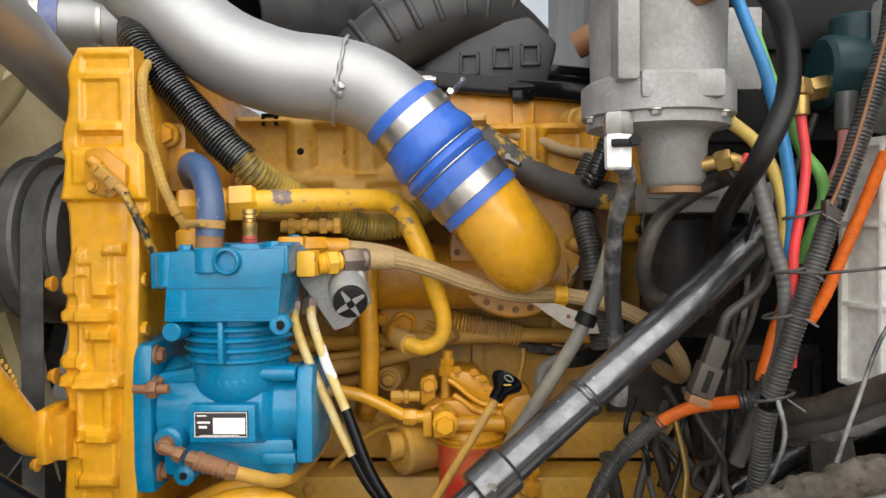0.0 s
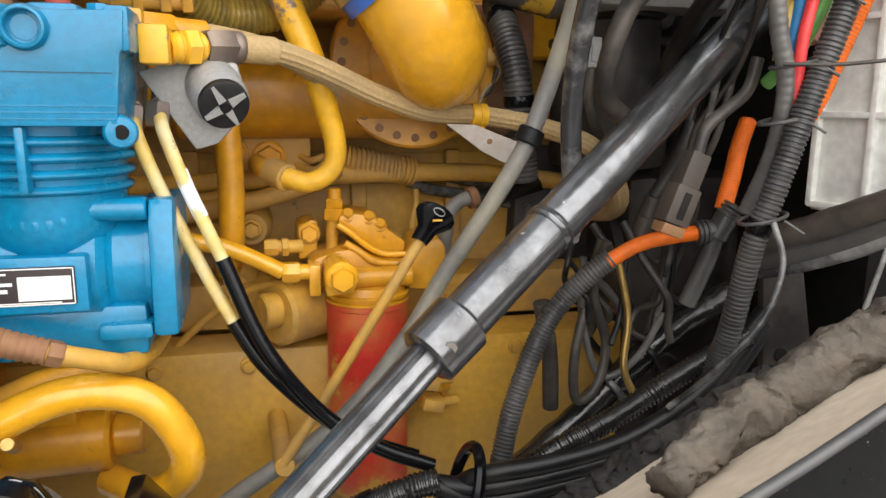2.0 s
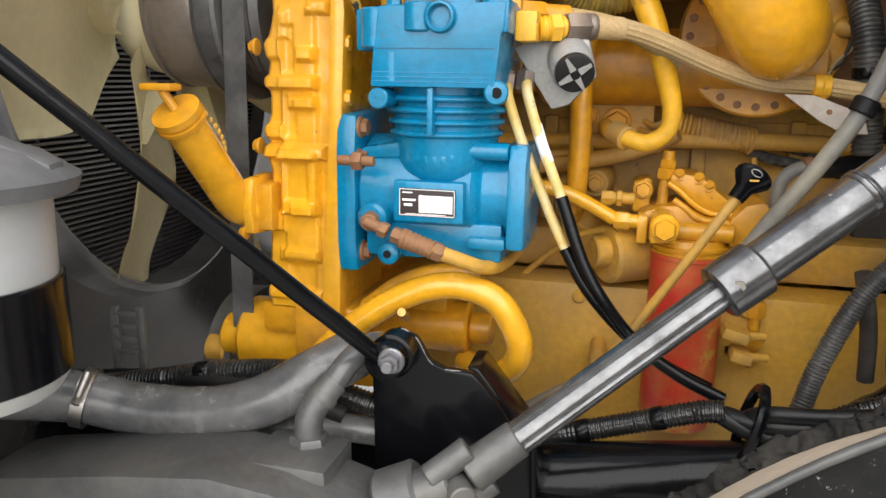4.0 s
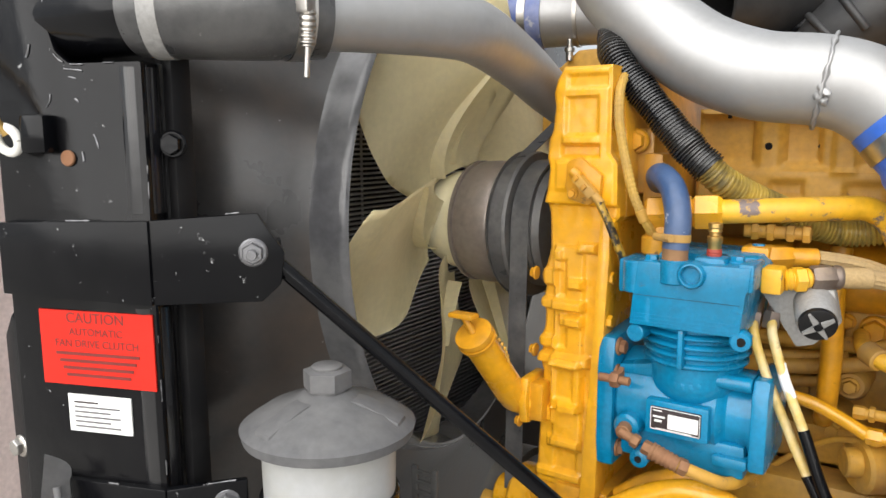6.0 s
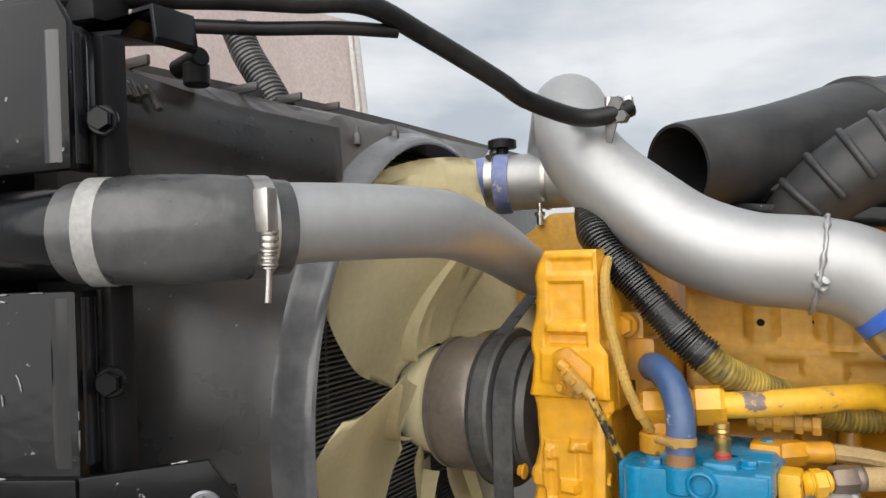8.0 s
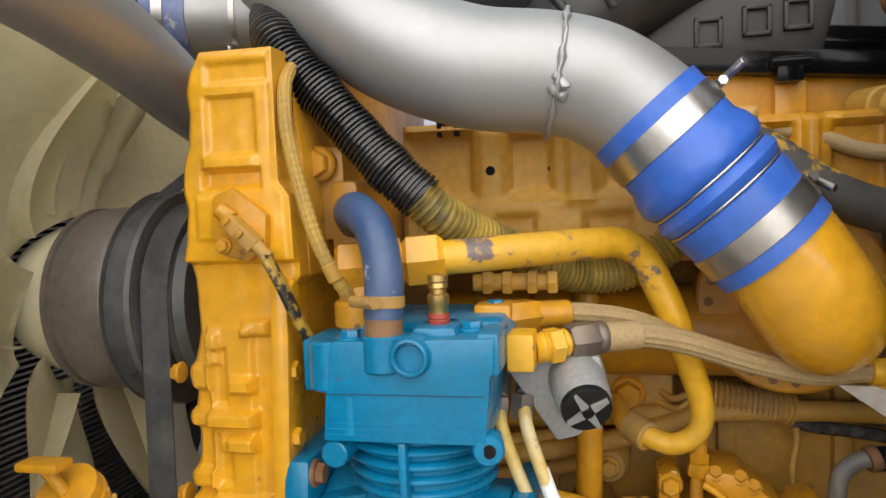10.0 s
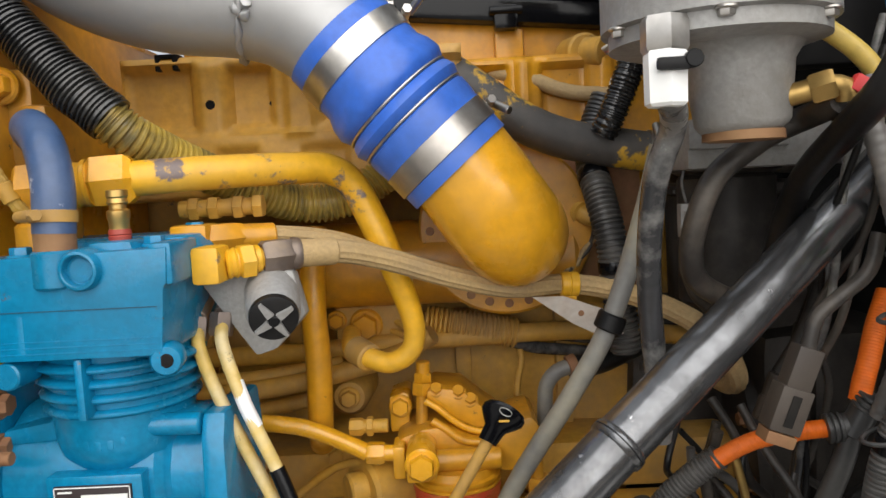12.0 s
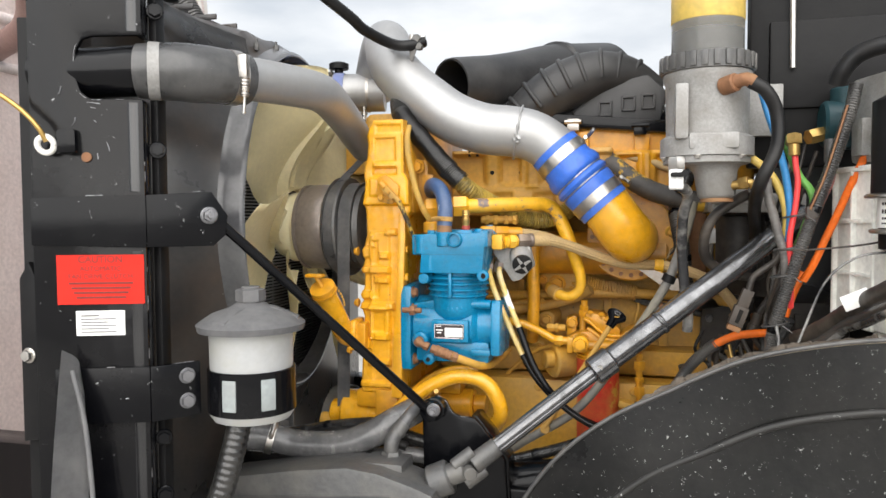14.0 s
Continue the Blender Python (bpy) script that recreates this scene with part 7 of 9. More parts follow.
# ---- steering shaft ----
S0, S1, S2 = Vector((-0.172, 0.822, 0.905)), Vector((0.068, 0.936, 1.089)), Vector((0.486, 1.112, 1.404))
shaft = thing("steering_shaft", "satin black telescopic steering shaft", "steering shaft", tuple(S0))
d = (S2 - S1).normalized()
bm = bmesh.new()
rod(bm, S1, S2, 0.0234, seg=40)
part("outer_tube", bm, SHAFT, shaft)
bm = bmesh.new()
lathe(bm, S1 - d * 0.008, S1 + d * 0.042, [(0, 0.0250), (0.05, 0.0285), (0.9, 0.0292), (1, 0.0236)], 40)
part("collar", bm, SHAFT, shaft)
c = S1.lerp(S2, 0.298)
bm = bmesh.new()
lathe(bm, c - d * 0.006, c + d * 0.006, [(0, 0.0234), (0.15, 0.0252), (0.45, 0.0257), (0.5, 0.0240), (0.55, 0.0257), (0.85, 0.0252), (1, 0.0234)], 40)
part("ring", bm, SHAFT, shaft)
bm = bmesh.new()
e = (S1 - S0).normalized()
u, w = frame_of(e)
bar, rows2 = bmesh.new(), []
for q in (S0 + e * 0.02, S1):
    rows2.append([bar.verts.new(q + (0.0176 - 0.004 * max(0, math.cos(6 * a)) ** 4) * (math.cos(a) * u + math.sin(a) * w)) for a in (2 * math.pi * i / 72 for i in range(72))])
for i in range(72):
    bar.faces.new((rows2[0][i], rows2[0][(i + 1) % 72], rows2[1][(i + 1) % 72], rows2[1][i]))
merge(bm, bar)
part("inner_bar", bm, SHAFT, shaft, "bare splined inner bar")
bm = bmesh.new()
hexagon(bm, S1 + d * 0.018 - Vector((0.004, 0.031, 0.0)), S1 + d * 0.018 - Vector((0.004, 0.022, 0)), 0.0065)
part("pin", bm, STEEL, shaft)
bm = bmesh.new()
rod(bm, S0 + e * 0.015, S0 + e * 0.075, 0.021, 0.019)
for s in (1, -1):
    q = S0 + s * 0.022 * w
    rod(bm, q + e * 0.03, q - e * 0.018, 0.0135, seg=16)
rod(bm, S0 - u * 0.032, S0 + u * 0.032, 0.013)
rod(bm, S0 - Vector((0.055, 0.012, 0.02)), S0 - Vector((0.005, 0.0, 0.0)), 0.022)
part("universal_joint", bm, GREASY, shaft, "worn grey universal joint")
bm = bmesh.new()
rod(bm, S0 - u * 0.040, S0 - u * 0.030, 0.015)
rod(bm, S0 - u * 0.044, S0 - u * 0.038, 0.007)
part("joint_cap", bm, STEEL, shaft)

# ---- fuel water separator ----
sep = thing("water_separator", "grey cast fuel water separator with clear bowl on top", "fuel separator", (0.278, 0.985, 1.43))
SX, SY = 0.278, 0.985
bm = bmesh.new()
lathe(bm, (SX, SY, 1.552), (SX, SY, 1.676), [(0, 0.074), (0.02, 0.077), (0.85, 0.079), (0.9, 0.083), (1, 0.083)], 44)
lathe(bm, (SX, SY, 1.512), (SX, SY, 1.556), [(0, 0.078), (0.06, 0.088), (0.85, 0.088), (1, 0.078)], 44)
lathe(bm, (SX, SY, 1.498), (SX, SY, 1.515), [(0, 0.070), (0.2, 0.082), (1, 0.082)], 44)
part("housing", bm, CAST, sep)
bm = bmesh.new()
prism(bm, [(0.215, 1.545), (0.24, 1.545), (0.24, 1.65), (0.215, 1.65)], 0.902, 0.95, "y", 0.006)
box(bm, (0.24, 0.90, 1.525), (0.33, 0.95, 1.556), 0.006)
part("face_rib", bm, CAST, sep)
bm = bmesh.new()
lathe(bm, (SX + 0.020, SY, 1.432), (SX + 0.016, SY, 1.502), [(0, 0.027), (0.06, 0.033), (0.12, 0.036), (0.75, 0.041), (0.9, 0.048), (1, 0.060)], 40)
part("neck", bm, CAST, sep)
bm = bmesh.new()
lathe(bm, (SX + 0.020, SY, 1.426), (SX + 0.020, SY, 1.434), [(0, 0.026), (0.1, 0.031), (1, 0.031)], 32)
part("seal_ring", bm, RUST, sep)
bm = bmesh.new()
lathe(bm, (SX, SY, 1.676), (SX, SY, 1.712), [(0, 0.082), (0.04, 0.087), (0.9, 0.087), (1, 0.07)], 44)
collar = part("collar", bm, GREASY, sep, "dark ribbed screw collar")
for k in range(26):
    bm = box(bmesh.new(), (0.084, -0.006, 1.680), (0.091, 0.006, 1.709), 0.002)
    bm.transform(Matrix.Translation((SX, SY, 0)) @ Matrix.Rotation(2 * math.pi * k / 26, 4, "Z"))
    part("grip", bm, GREASY, collar)
bm = bmesh.new()
lathe(bm, (SX, SY, 1.712), (SX, SY, 1.93), [(0, 0.068), (0.9, 0.068), (1, 0.05)], 40)
part("bowl", bm, BOWL, sep, "clear plastic bowl")
bm = bmesh.new()
lathe(bm, (SX, SY, 1.714), (SX, SY, 1.76), [(0, 0.060), (1, 0.060)], 36)
part("element", bm, DULL_BLACK, sep)
bm = bmesh.new()
lathe(bm, (SX, SY, 1.775), (SX, SY, 1.86), [(0, 0.0684), (0.02, 0.0692), (0.98, 0.0692), (1, 0.0684)], 40)
part("label_band", bm, W_YELLOW, sep, "yellow label band")
for k in range(6):
    a = radians(60 * k + 15)
    bolt(sep, (SX + 0.083 * math.cos(a), SY + 0.083 * math.sin(a), 1.513), (0, 0, -1), 0.006, STEEL)
bm = bmesh.new()
lathe(bm, (0.2185, 0.918, 1.450), (0.2185, 0.918, 1.490), [(0, 0.0125), (0.06, 0.0150), (0.90, 0.0155), (1, 0.0125)], 6)
part("drain_block", bm, PAPER, sep, "white plastic fitting")
bm = bmesh.new()
hexagon(bm, (0.219, 0.92, 1.487), (0.219, 0.92, 1.512), 0.017)
part("fitting_nut", bm, STEEL, sep)
bm = bmesh.new()
box(bm, (0.208, 0.899, 1.473), (0.232, 0.905, 1.482), 0.003)
rod(bm, (0.233, 0.898, 1.480), (0.233, 0.906, 1.480), 0.0062, seg=16)
part("tap_lever", bm, DULL_BLACK, sep)
bm = bmesh.new()
hexagon(bm, (0.338, 0.958, 1.460), (0.353, 0.950, 1.464), 0.0125)
rod(bm, (0.312, 0.97, 1.455), (0.340, 0.957, 1.461), 0.0085)
sweep(bm, [(0.350, 0.952, 1.463), (0.359, 0.950, 1.461), (0.362, 0.952, 1.452)], 0.0078, seg=14)
part("brass_elbow", bm, BRASS, sep)
bm = bmesh.new()
box(bm, (0.362, 0.942, 1.455), (0.374, 0.951, 1.468), 0.002, Matrix.Rotation(radians(30), 3, "Y"))
box(bm, (0.371, 0.943, 1.460), (0.378, 0.949, 1.464), 0.0012)
part("connector", bm, W_RED, sep, "red electrical connector")
bm = bmesh.new()
rod(bm, (0.30, 0.915, 1.640), (0.322, 0.893, 1.645), 0.017)
sweep(bm, [(0.318, 0.897, 1.645), (0.338, 0.888, 1.648), (0.350, 0.887, 1.642)], 0.0125)
part("port_elbow", bm, RUST, sep, "rusty port elbow")
bm = bmesh.new()
box(bm, (0.30, 1.05, 1.55), (0.345, 1.215, 1.665), 0.005)
box(bm, (0.34, 1.06, 1.56), (0.43, 1.075, 1.665), 0.004)
part("mount_plate", bm, CAST, sep, "grey mounting plate")
hose("rubber_hose", [(0.345, 0.888, 1.643), (0.372, 0.89, 1.625), (0.392, 0.90, 1.585), (0.393, 0.90, 1.525), (0.368, 0.90, 1.465), (0.366, 0.955, 1.432), (0.373, 1.025, 1.405), (0.382, 1.078, 1.380), (0.388, 1.120, 1.345), (0.385, 1.15, 1.28)], 0.0122, RUBBER, "black rubber hose hanging from the separator")
hose("rubber_hose", [(0.219, 0.92, 1.46), (0.236, 0.96, 1.452), (0.245, 0.995, 1.437), (0.237, 1.015, 1.40), (0.236, 1.038, 1.343), (0.240, 1.056, 1.285), (0.245, 1.062, 1.235), (0.251, 1.067, 1.185), (0.250, 1.072, 1.155)], 0.0108, GREY_RUBBER, "dusty grey hose below the drain fitting")
hose("rubber_hose", [(0.262, 1.09, 1.43), (0.246, 1.10, 1.36), (0.213, 1.103, 1.262), (0.174, 1.11, 1.19), (0.127, 1.12, 1.115), (0.079, 1.12, 1.037), (0.006, 1.12, 0.950), (-0.106, 1.12, 0.876), (-0.18, 1.13, 0.82)], 0.0098, TAN_HOSE, "dusty grey hose slanting down past the filter")
solid("hose_clip", lathe(bmesh.new(), (0.210, 1.103, 1.255), (0.217, 1.103, 1.271), [(0, 0.013), (0.1, 0.0145), (0.9, 0.0145), (1, 0.013)], 16), DULL_BLACK, "black clip on the slanting hose", "clip")
hose("rubber_hose", [(0.362, 0.955, 1.452), (0.374, 1.03, 1.447), (0.352, 1.05, 1.436), (0.333, 1.055, 1.424), (0.302, 1.055, 1.400), (0.285, 1.055, 1.366), (0.281, 1.066, 1.331), (0.292, 1.084, 1.303), (0.322, 1.098, 1.283), (0.36, 1.115, 1.272)], 0.0108, BROWN_HOSE, "brown dusty looped hose")
boost = hose("boost_hose", [(0.06, 1.30, 1.545), (0.10, 1.275, 1.512), (0.150, 1.268, 1.474), (0.205, 1.268, 1.449), (0.300, 1.272, 1.430), (0.37, 1.275, 1.425), (0.47, 1.28, 1.42)], 0.0235, OVERSPRAY, "dusty black rubber hose with yellow overspray", seg=24)
band(boost, (0.303, 1.272, 1.4295), (0.33, 1.273, 1.427), 0.0255, 0.012, STEEL, "clamp", (0, -0.7, 0.7))
hose("cable_loom", [(0.262, 1.325, 1.50), (0.246, 1.318, 1.465), (0.236, 1.295, 1.42), (0.238, 1.262, 1.385), (0.246, 1.24, 1.33), (0.252, 1.24, 1.27), (0.26, 1.24, 1.20)], 0.0175, LOOM_SPRAY, "upright corrugated loom with yellow overspray beside the elbow", "cable loom", ribs=0.0058, seg=20)
hose("cable_loom", [(0.30, 1.24, 1.80), (0.335, 1.235, 1.69), (0.310, 1.245, 1.612), (0.286, 1.248, 1.554), (0.269, 1.248, 1.509), (0.251, 1.25, 1.468), (0.243, 1.255, 1.452)], 0.0155, LOOM, "black corrugated loom above the rocker cover", "cable loom", ribs=0.0058, seg=20)
hose("braided_hose", [(0.05, 1.41, 1.565), (0.11, 1.395, 1.552), (0.177, 1.38, 1.535), (0.212, 1.375, 1.520), (0.245, 1.37, 1.512), (0.29, 1.37, 1.511)], 0.0098, BRAID, "braided yellow harness along the rocker base", group="braided hoses")

# ---- dark transmission and heater box behind the shaft ----
hb = thing("blower_canister", "dusty black round blower canister with a rolled rim", "canister", (0.43, 1.36, 1.20))
part("body", lathe(bmesh.new(), (0.43, 1.355, 1.205), (0.43, 1.355, 1.392), [(0, 0.05), (0.03, 0.078), (0.08, 0.084), (0.90, 0.086), (0.92, 0.092), (0.97, 0.092), (1, 0.08)], 44), DUSTY_BLACK, hb)
part("lid", lathe(bmesh.new(), (0.43, 1.355, 1.388), (0.43, 1.355, 1.455), [(0, 0.082), (0.1, 0.084), (0.8, 0.078), (1, 0.06)], 44), DULL_BLACK, hb, "black lid above the rim")
for k in range(5):
    a = radians(200 + 32 * k)
    bolt(hb, (0.43 + 0.088 * math.cos(a), 1.355 + 0.088 * math.sin(a), 1.383), (0, 0, -1), 0.005, GREASY, washer=False)
bm = prism(bmesh.new(), [(0.285, 1.385), (0.52, 1.385), (0.52, 1.47), (0.30, 1.478), (0.285, 1.465)], 1.448, 1.458, "y", 0.003)
box(bm, (0.285, 1.43, 1.382), (0.52, 1.456, 1.390), 0.002)
ledge = solid("grey_bracket", bm, FIREWALL, "grey painted bracket plate behind the canister", "bracket")
bolt(ledge, (0.325, 1.447, 1.445), (0, -1, 0), 0.006, GREASY)
bm = bmesh.new()
box(bm, (0.296, 1.142, 1.338), (0.312, 1.156, 1.372), 0.002)
box(bm, (0.299, 1.140, 1.345), (0.309, 1.143, 1.366), 0.001)
plug_body = solid("small_connector", bm, CAST, "small pale grey connector hanging on a wire", "connector")
part("lead", sweep(bmesh.new(), [(0.304, 1.15, 1.372), (0.300, 1.15, 1.395), (0.309, 1.155, 1.42), (0.312, 1.17, 1.45)], 0.0016, seg=8), GREY_RUBBER, plug_body)
part("lead", sweep(bmesh.new(), [(0.303, 1.15, 1.34), (0.302, 1.152, 1.31), (0.312, 1.157, 1.28), (0.33, 1.17, 1.26)], 0.006, seg=12), BROWN_HOSE, plug_body)
bh = thing("bell_housing", "dark dirty bell housing behind the engine", "housing", (0.6, 1.5, 0.70))
part("case", box(bmesh.new(), (0.44, 1.30, 0.70), (0.75, 1.75, 1.20), 0.03), DUSTY_BLACK, bh)
part("rim", lathe(bmesh.new(), (0.425, 1.52, 0.97), (0.445, 1.52, 0.97), [(0, 0.24), (0.1, 0.25), (0.9, 0.25), (1, 0.24)], 40), DUSTY_BLACK, bh)
for k in range(7):
    a = radians(130 + 20 * k)
    bolt(bh, (0.424, 1.52 + 0.235 * math.cos(a), 0.97 + 0.235 * math.sin(a)), (-1, 0, 0), 0.009, RUST)
part("stiffener", box(bmesh.new(), (0.50, 1.285, 0.75), (0.515, 1.31, 1.17), 0.004), DUSTY_BLACK, bh)
part("stiffener", box(bmesh.new(), (0.60, 1.285, 0.75), (0.615, 1.31, 1.17), 0.004), DUSTY_BLACK, bh)

# ---- wiring at the cab corner ----
hose("corrugated_loom", [(0.535, 0.955, 1.64), (0.527, 0.95, 1.600), (0.508, 0.95, 1.532), (0.488, 0.95, 1.468), (0.465, 0.95, 1.400), (0.437, 0.955, 1.306), (0.412, 0.96, 1.218), (0.40, 0.97, 1.16), (0.395, 0.99, 1.06), (0.38, 1.02, 0.96)], 0.0112, LOOM_GREY, "dusty corrugated wiring loom down the cab corner", "cable loom", ribs=0.0046, seg=22, depth=0.16)
hose("orange_loom", [(0.60, 0.985, 1.62), (0.575, 0.985, 1.55), (0.551, 0.985, 1.489), (0.537, 0.985, 1.457), (0.514, 0.985, 1.399), (0.494, 0.985, 1.352), (0.475, 0.985, 1.306), (0.458, 0.99, 1.272)], 0.0072, ORANGE, "orange corrugated wiring conduit", "cable loom", ribs=0.004, depth=0.08)
hose("spiral_wrap", [(0.388, 0.975, 1.47), (0.391, 0.97, 1.432), (0.400, 0.97, 1.401), (0.409, 0.97, 1.363), (0.420, 0.97, 1.325), (0.424, 0.975, 1.286), (0.425, 0.99, 1.24), (0.42, 1.01, 1.19)], 0.0085, SPIRAL, "spiral wrapped cable bundle", "cable loom", ribs=0.008, depth=0.06)
red = hose("cable", [(0.433, 0.96, 1.520), (0.436, 0.96, 1.494), (0.440, 0.96, 1.461), (0.436, 0.96, 1.411), (0.428, 0.962, 1.355), (0.432, 0.97, 1.29), (0.436, 0.985, 1.22)], 0.0056, W_RED, "thin red insulated battery cable", "cable", "coloured cables")
bm = bmesh.new()
rod(bm, (0.433, 0.96, 1.512), (0.432, 0.96, 1.535), 0.0105)
hexagon(bm, (0.432, 0.96, 1.533), (0.432, 0.965, 1.552), 0.015)
part("fitting", bm, BRASS, red, "brass hose fitting")
hose("cable", [(0.375, 1.0, 1.66), (0.389, 0.975, 1.594), (0.397, 0.97, 1.567), (0.409, 0.97, 1.523), (0.422, 0.97, 1.467), (0.430, 0.972, 1.40), (0.428, 0.98, 1.34)], 0.0072, W_BLUE, "blue plastic air line tube", "cable", "coloured cables")
hose("cable", [(0.40, 1.01, 1.62), (0.412, 0.99, 1.56), (0.429, 0.985, 1.52), (0.447, 0.985, 1.475), (0.468, 0.985, 1.446), (0.472, 0.985, 1.415), (0.459, 0.985, 1.380), (0.450, 1.0, 1.345), (0.445, 1.03, 1.32)], 0.0072, W_GREEN, "green plastic air line tube", "cable", "coloured cables")
hose("cable", [(0.34, 1.0, 1.535), (0.359, 0.985, 1.513), (0.392, 0.98, 1.483), (0.416, 0.98, 1.44), (0.425, 0.98, 1.394), (0.424, 0.985, 1.34)], 0.0078, W_YELLOW, "dusty yellow plastic air line", "cable", "coloured cables")
pink = hose("cable", [(0.505, 1.0, 1.515), (0.504, 1.0, 1.471), (0.491, 1.0, 1.435), (0.475, 1.0, 1.40), (0.462, 0.995, 1.36)], 0.0095, W_PINK, "faded pink rubber hose piece", "cable", "coloured cables")
bm = bmesh.new()
rod(bm, (0.505, 1.0, 1.50), (0.505, 1.0, 1.545), 0.0125)
part("fitting", bm, GREASY, pink)
for k, (dz, r, mat, lab) in enumerate(((-0.002, 0.016, BROWN_HOSE, "thick dusty battery cable bundle by the panel"), (-0.026, 0.011, LOOM_GREY, "black dusty battery cable by the panel"), (-0.036, 0.0085, GREY_RUBBER, "dusty battery cable by the panel"), (-0.014, 0.009, LOOM_GREY, "upper black dusty battery cable by the panel"))):
    hose("battery_cable", [(0.455, 1.03, 1.155 + dz), (0.475, 0.98, 1.175 + dz), (0.492, 0.93, 1.20 + dz), (0.505, 0.87, 1.228 + dz + 0.004 * k), (0.515, 0.80, 1.255 + dz), (0.53, 0.72, 1.285 + dz), (0.55, 0.60, 1.32 + dz)], r, mat, lab, "cable", "battery cables", wobble=0.12 if k == 0 else 0.0)
tagw = bmesh.new()
box(tagw, (0.476, 0.781, 1.2475), (0.520, 0.783, 1.2735), 0.0005, Matrix.Rotation(radians(-25), 3, "Y"))
solid("cable_tag", tagw, PAPER, "white paper tag on the battery cables", "tag")
hose("thin_wire", [(0.40, 0.95, 1.335), (0.455, 0.92, 1.336), (0.565, 0.89, 1.353), (0.61, 0.87, 1.387), (0.66, 0.84, 1.396)], 0.0018, BROWN_HOSE, "thin dusty wire looped to the canister", "wire")
hose("thin_wire", [(0.33, 0.82, 1.02), (0.388, 0.83, 1.089), (0.431, 0.835, 1.203), (0.465, 0.84, 1.285), (0.515, 0.84, 1.328), (0.58, 0.845, 1.337), (0.65, 0.85, 1.34)], 0.0022, GREY_RUBBER, "thin grey capillary wire", "wire")
hose("thin_wire", [(0.405, 0.95, 1.19), (0.405, 0.93, 1.15), (0.38, 0.92, 1.10), (0.34, 0.93, 1.05), (0.32, 0.97, 1.0)], 0.003, GREY_RUBBER, "thin grey wire hanging at the loom", "wire")
for z, x, y in ((1.337, 0.425, 0.965), (1.285, 0.42, 0.968), (1.40, 0.44, 0.96), (1.19, 0.405, 0.965)):
    tb = bmesh.new()
    sweep(tb, [(x + 0.024 * math.cos(a), y + 0.017 * math.sin(a), z + 0.005 * math.cos(a)) for a in (2 * math.pi * i / 24 for i in range(25))], 0.0019, seg=8, smooth=False)
    rod(tb, (x + 0.01, y - 0.018, z), (x + 0.026, y - 0.028, z - 0.012), 0.0014, seg=8)
    solid("cable_tie", tb, LOOM_GREY, "dark cable tie round the wiring", "cable tie", "cable ties")

for k in range(4):
    o = random.random
    x0, x1 = 0.40 + 0.05 * o(), 0.37 + 0.05 * o()
    pts = [(x0 + 0.05, 1.04 + 0.03 * o(), 1.50 + 0.05 * o()), (x0 + 0.02, 1.04 + 0.03 * o(), 1.42), (x0 + 0.02 * o(), 1.05 + 0.04 * o(), 1.34), (x1 + 0.04 * o(), 1.08 + 0.04 * o(), 1.26), (x1 + 0.02 * o(), 1.10 + 0.04 * o(), 1.18), (x1 + 0.01 * o(), 1.13 + 0.04 * o(), 1.08), (x1 - 0.02 * o(), 1.16, 0.96)]
    hose("loose_wire", pts, 0.0022 + 0.0022 * o(), (BROWN_HOSE, RUBBER, BROWN_HOSE, GREY_RUBBER)[k % 4], "thin dusty wire hanging in the cab corner", "wire", "hanging wires", seg=10)

tee = thing("conduit_tee", "dark plastic conduit tee with orange conduit ends", "conduit", (0.41, 1.05, 1.15))
bm = bmesh.new()
rod(bm, (0.412, 1.08, 1.155), (0.436, 1.075, 1.160), 0.0125)
rod(bm, (0.444, 1.07, 1.183), (0.430, 1.075, 1.150), 0.0130)
sweep(bm, [(0.431, 1.075, 1.155), (0.424, 1.08, 1.12), (0.41, 1.09, 1.07)], 0.0105)
part("body", bm, LOOM_GREY, tee)
bm = sweep(bmesh.new(), [(0.306, 1.09, 1.124), (0.33, 1.088, 1.138), (0.352, 1.085, 1.147), (0.389, 1.083, 1.153), (0.416, 1.08, 1.156)], 0.0086, ribs=0.003, depth=0.03)
part("conduit", bm, ORANGE, tee, "bright orange conduit")
bm = sweep(bmesh.new(), [(0.438, 1.075, 1.183), (0.442, 1.076, 1.200), (0.450, 1.080, 1.222), (0.462, 1.09, 1.250), (0.478, 1.10, 1.28)], 0.0098, ribs=0.003, depth=0.03)
part("conduit", bm, ORANGE, tee, "bright orange conduit")
bm = sweep(bmesh.new(), [(0.312, 1.092, 1.128), (0.29, 1.10, 1.108), (0.262, 1.11, 1.076), (0.235, 1.11, 1.034), (0.205, 1.10, 0.965), (0.19, 1.09, 0.92), (0.178, 1.08, 0.875), (0.165, 1.07, 0.82)], 0.0118, ribs=0.0045, depth=0.13)
part("loom", bm, LOOM_GREY, tee, "dusty split loom")
for a, b in (((0.411, 1.08, 1.1555), (0.421, 1.078, 1.157)), ((0.441, 1.071, 1.178), (0.446, 1.068, 1.187))):
    for s in (0.0, 0.5, 1.0):
        p = Vector(a).lerp(Vector(b), s)
        q = (Vector(b) - Vector(a)).normalized()
        bm = lathe(bmesh.new(), p - q * 0.0022, p + q * 0.0022, [(0, 0.0125), (0.2, 0.0142), (0.8, 0.0142), (1, 0.0125)], 24)
        part("collar_ring", bm, LOOM_GREY, tee)

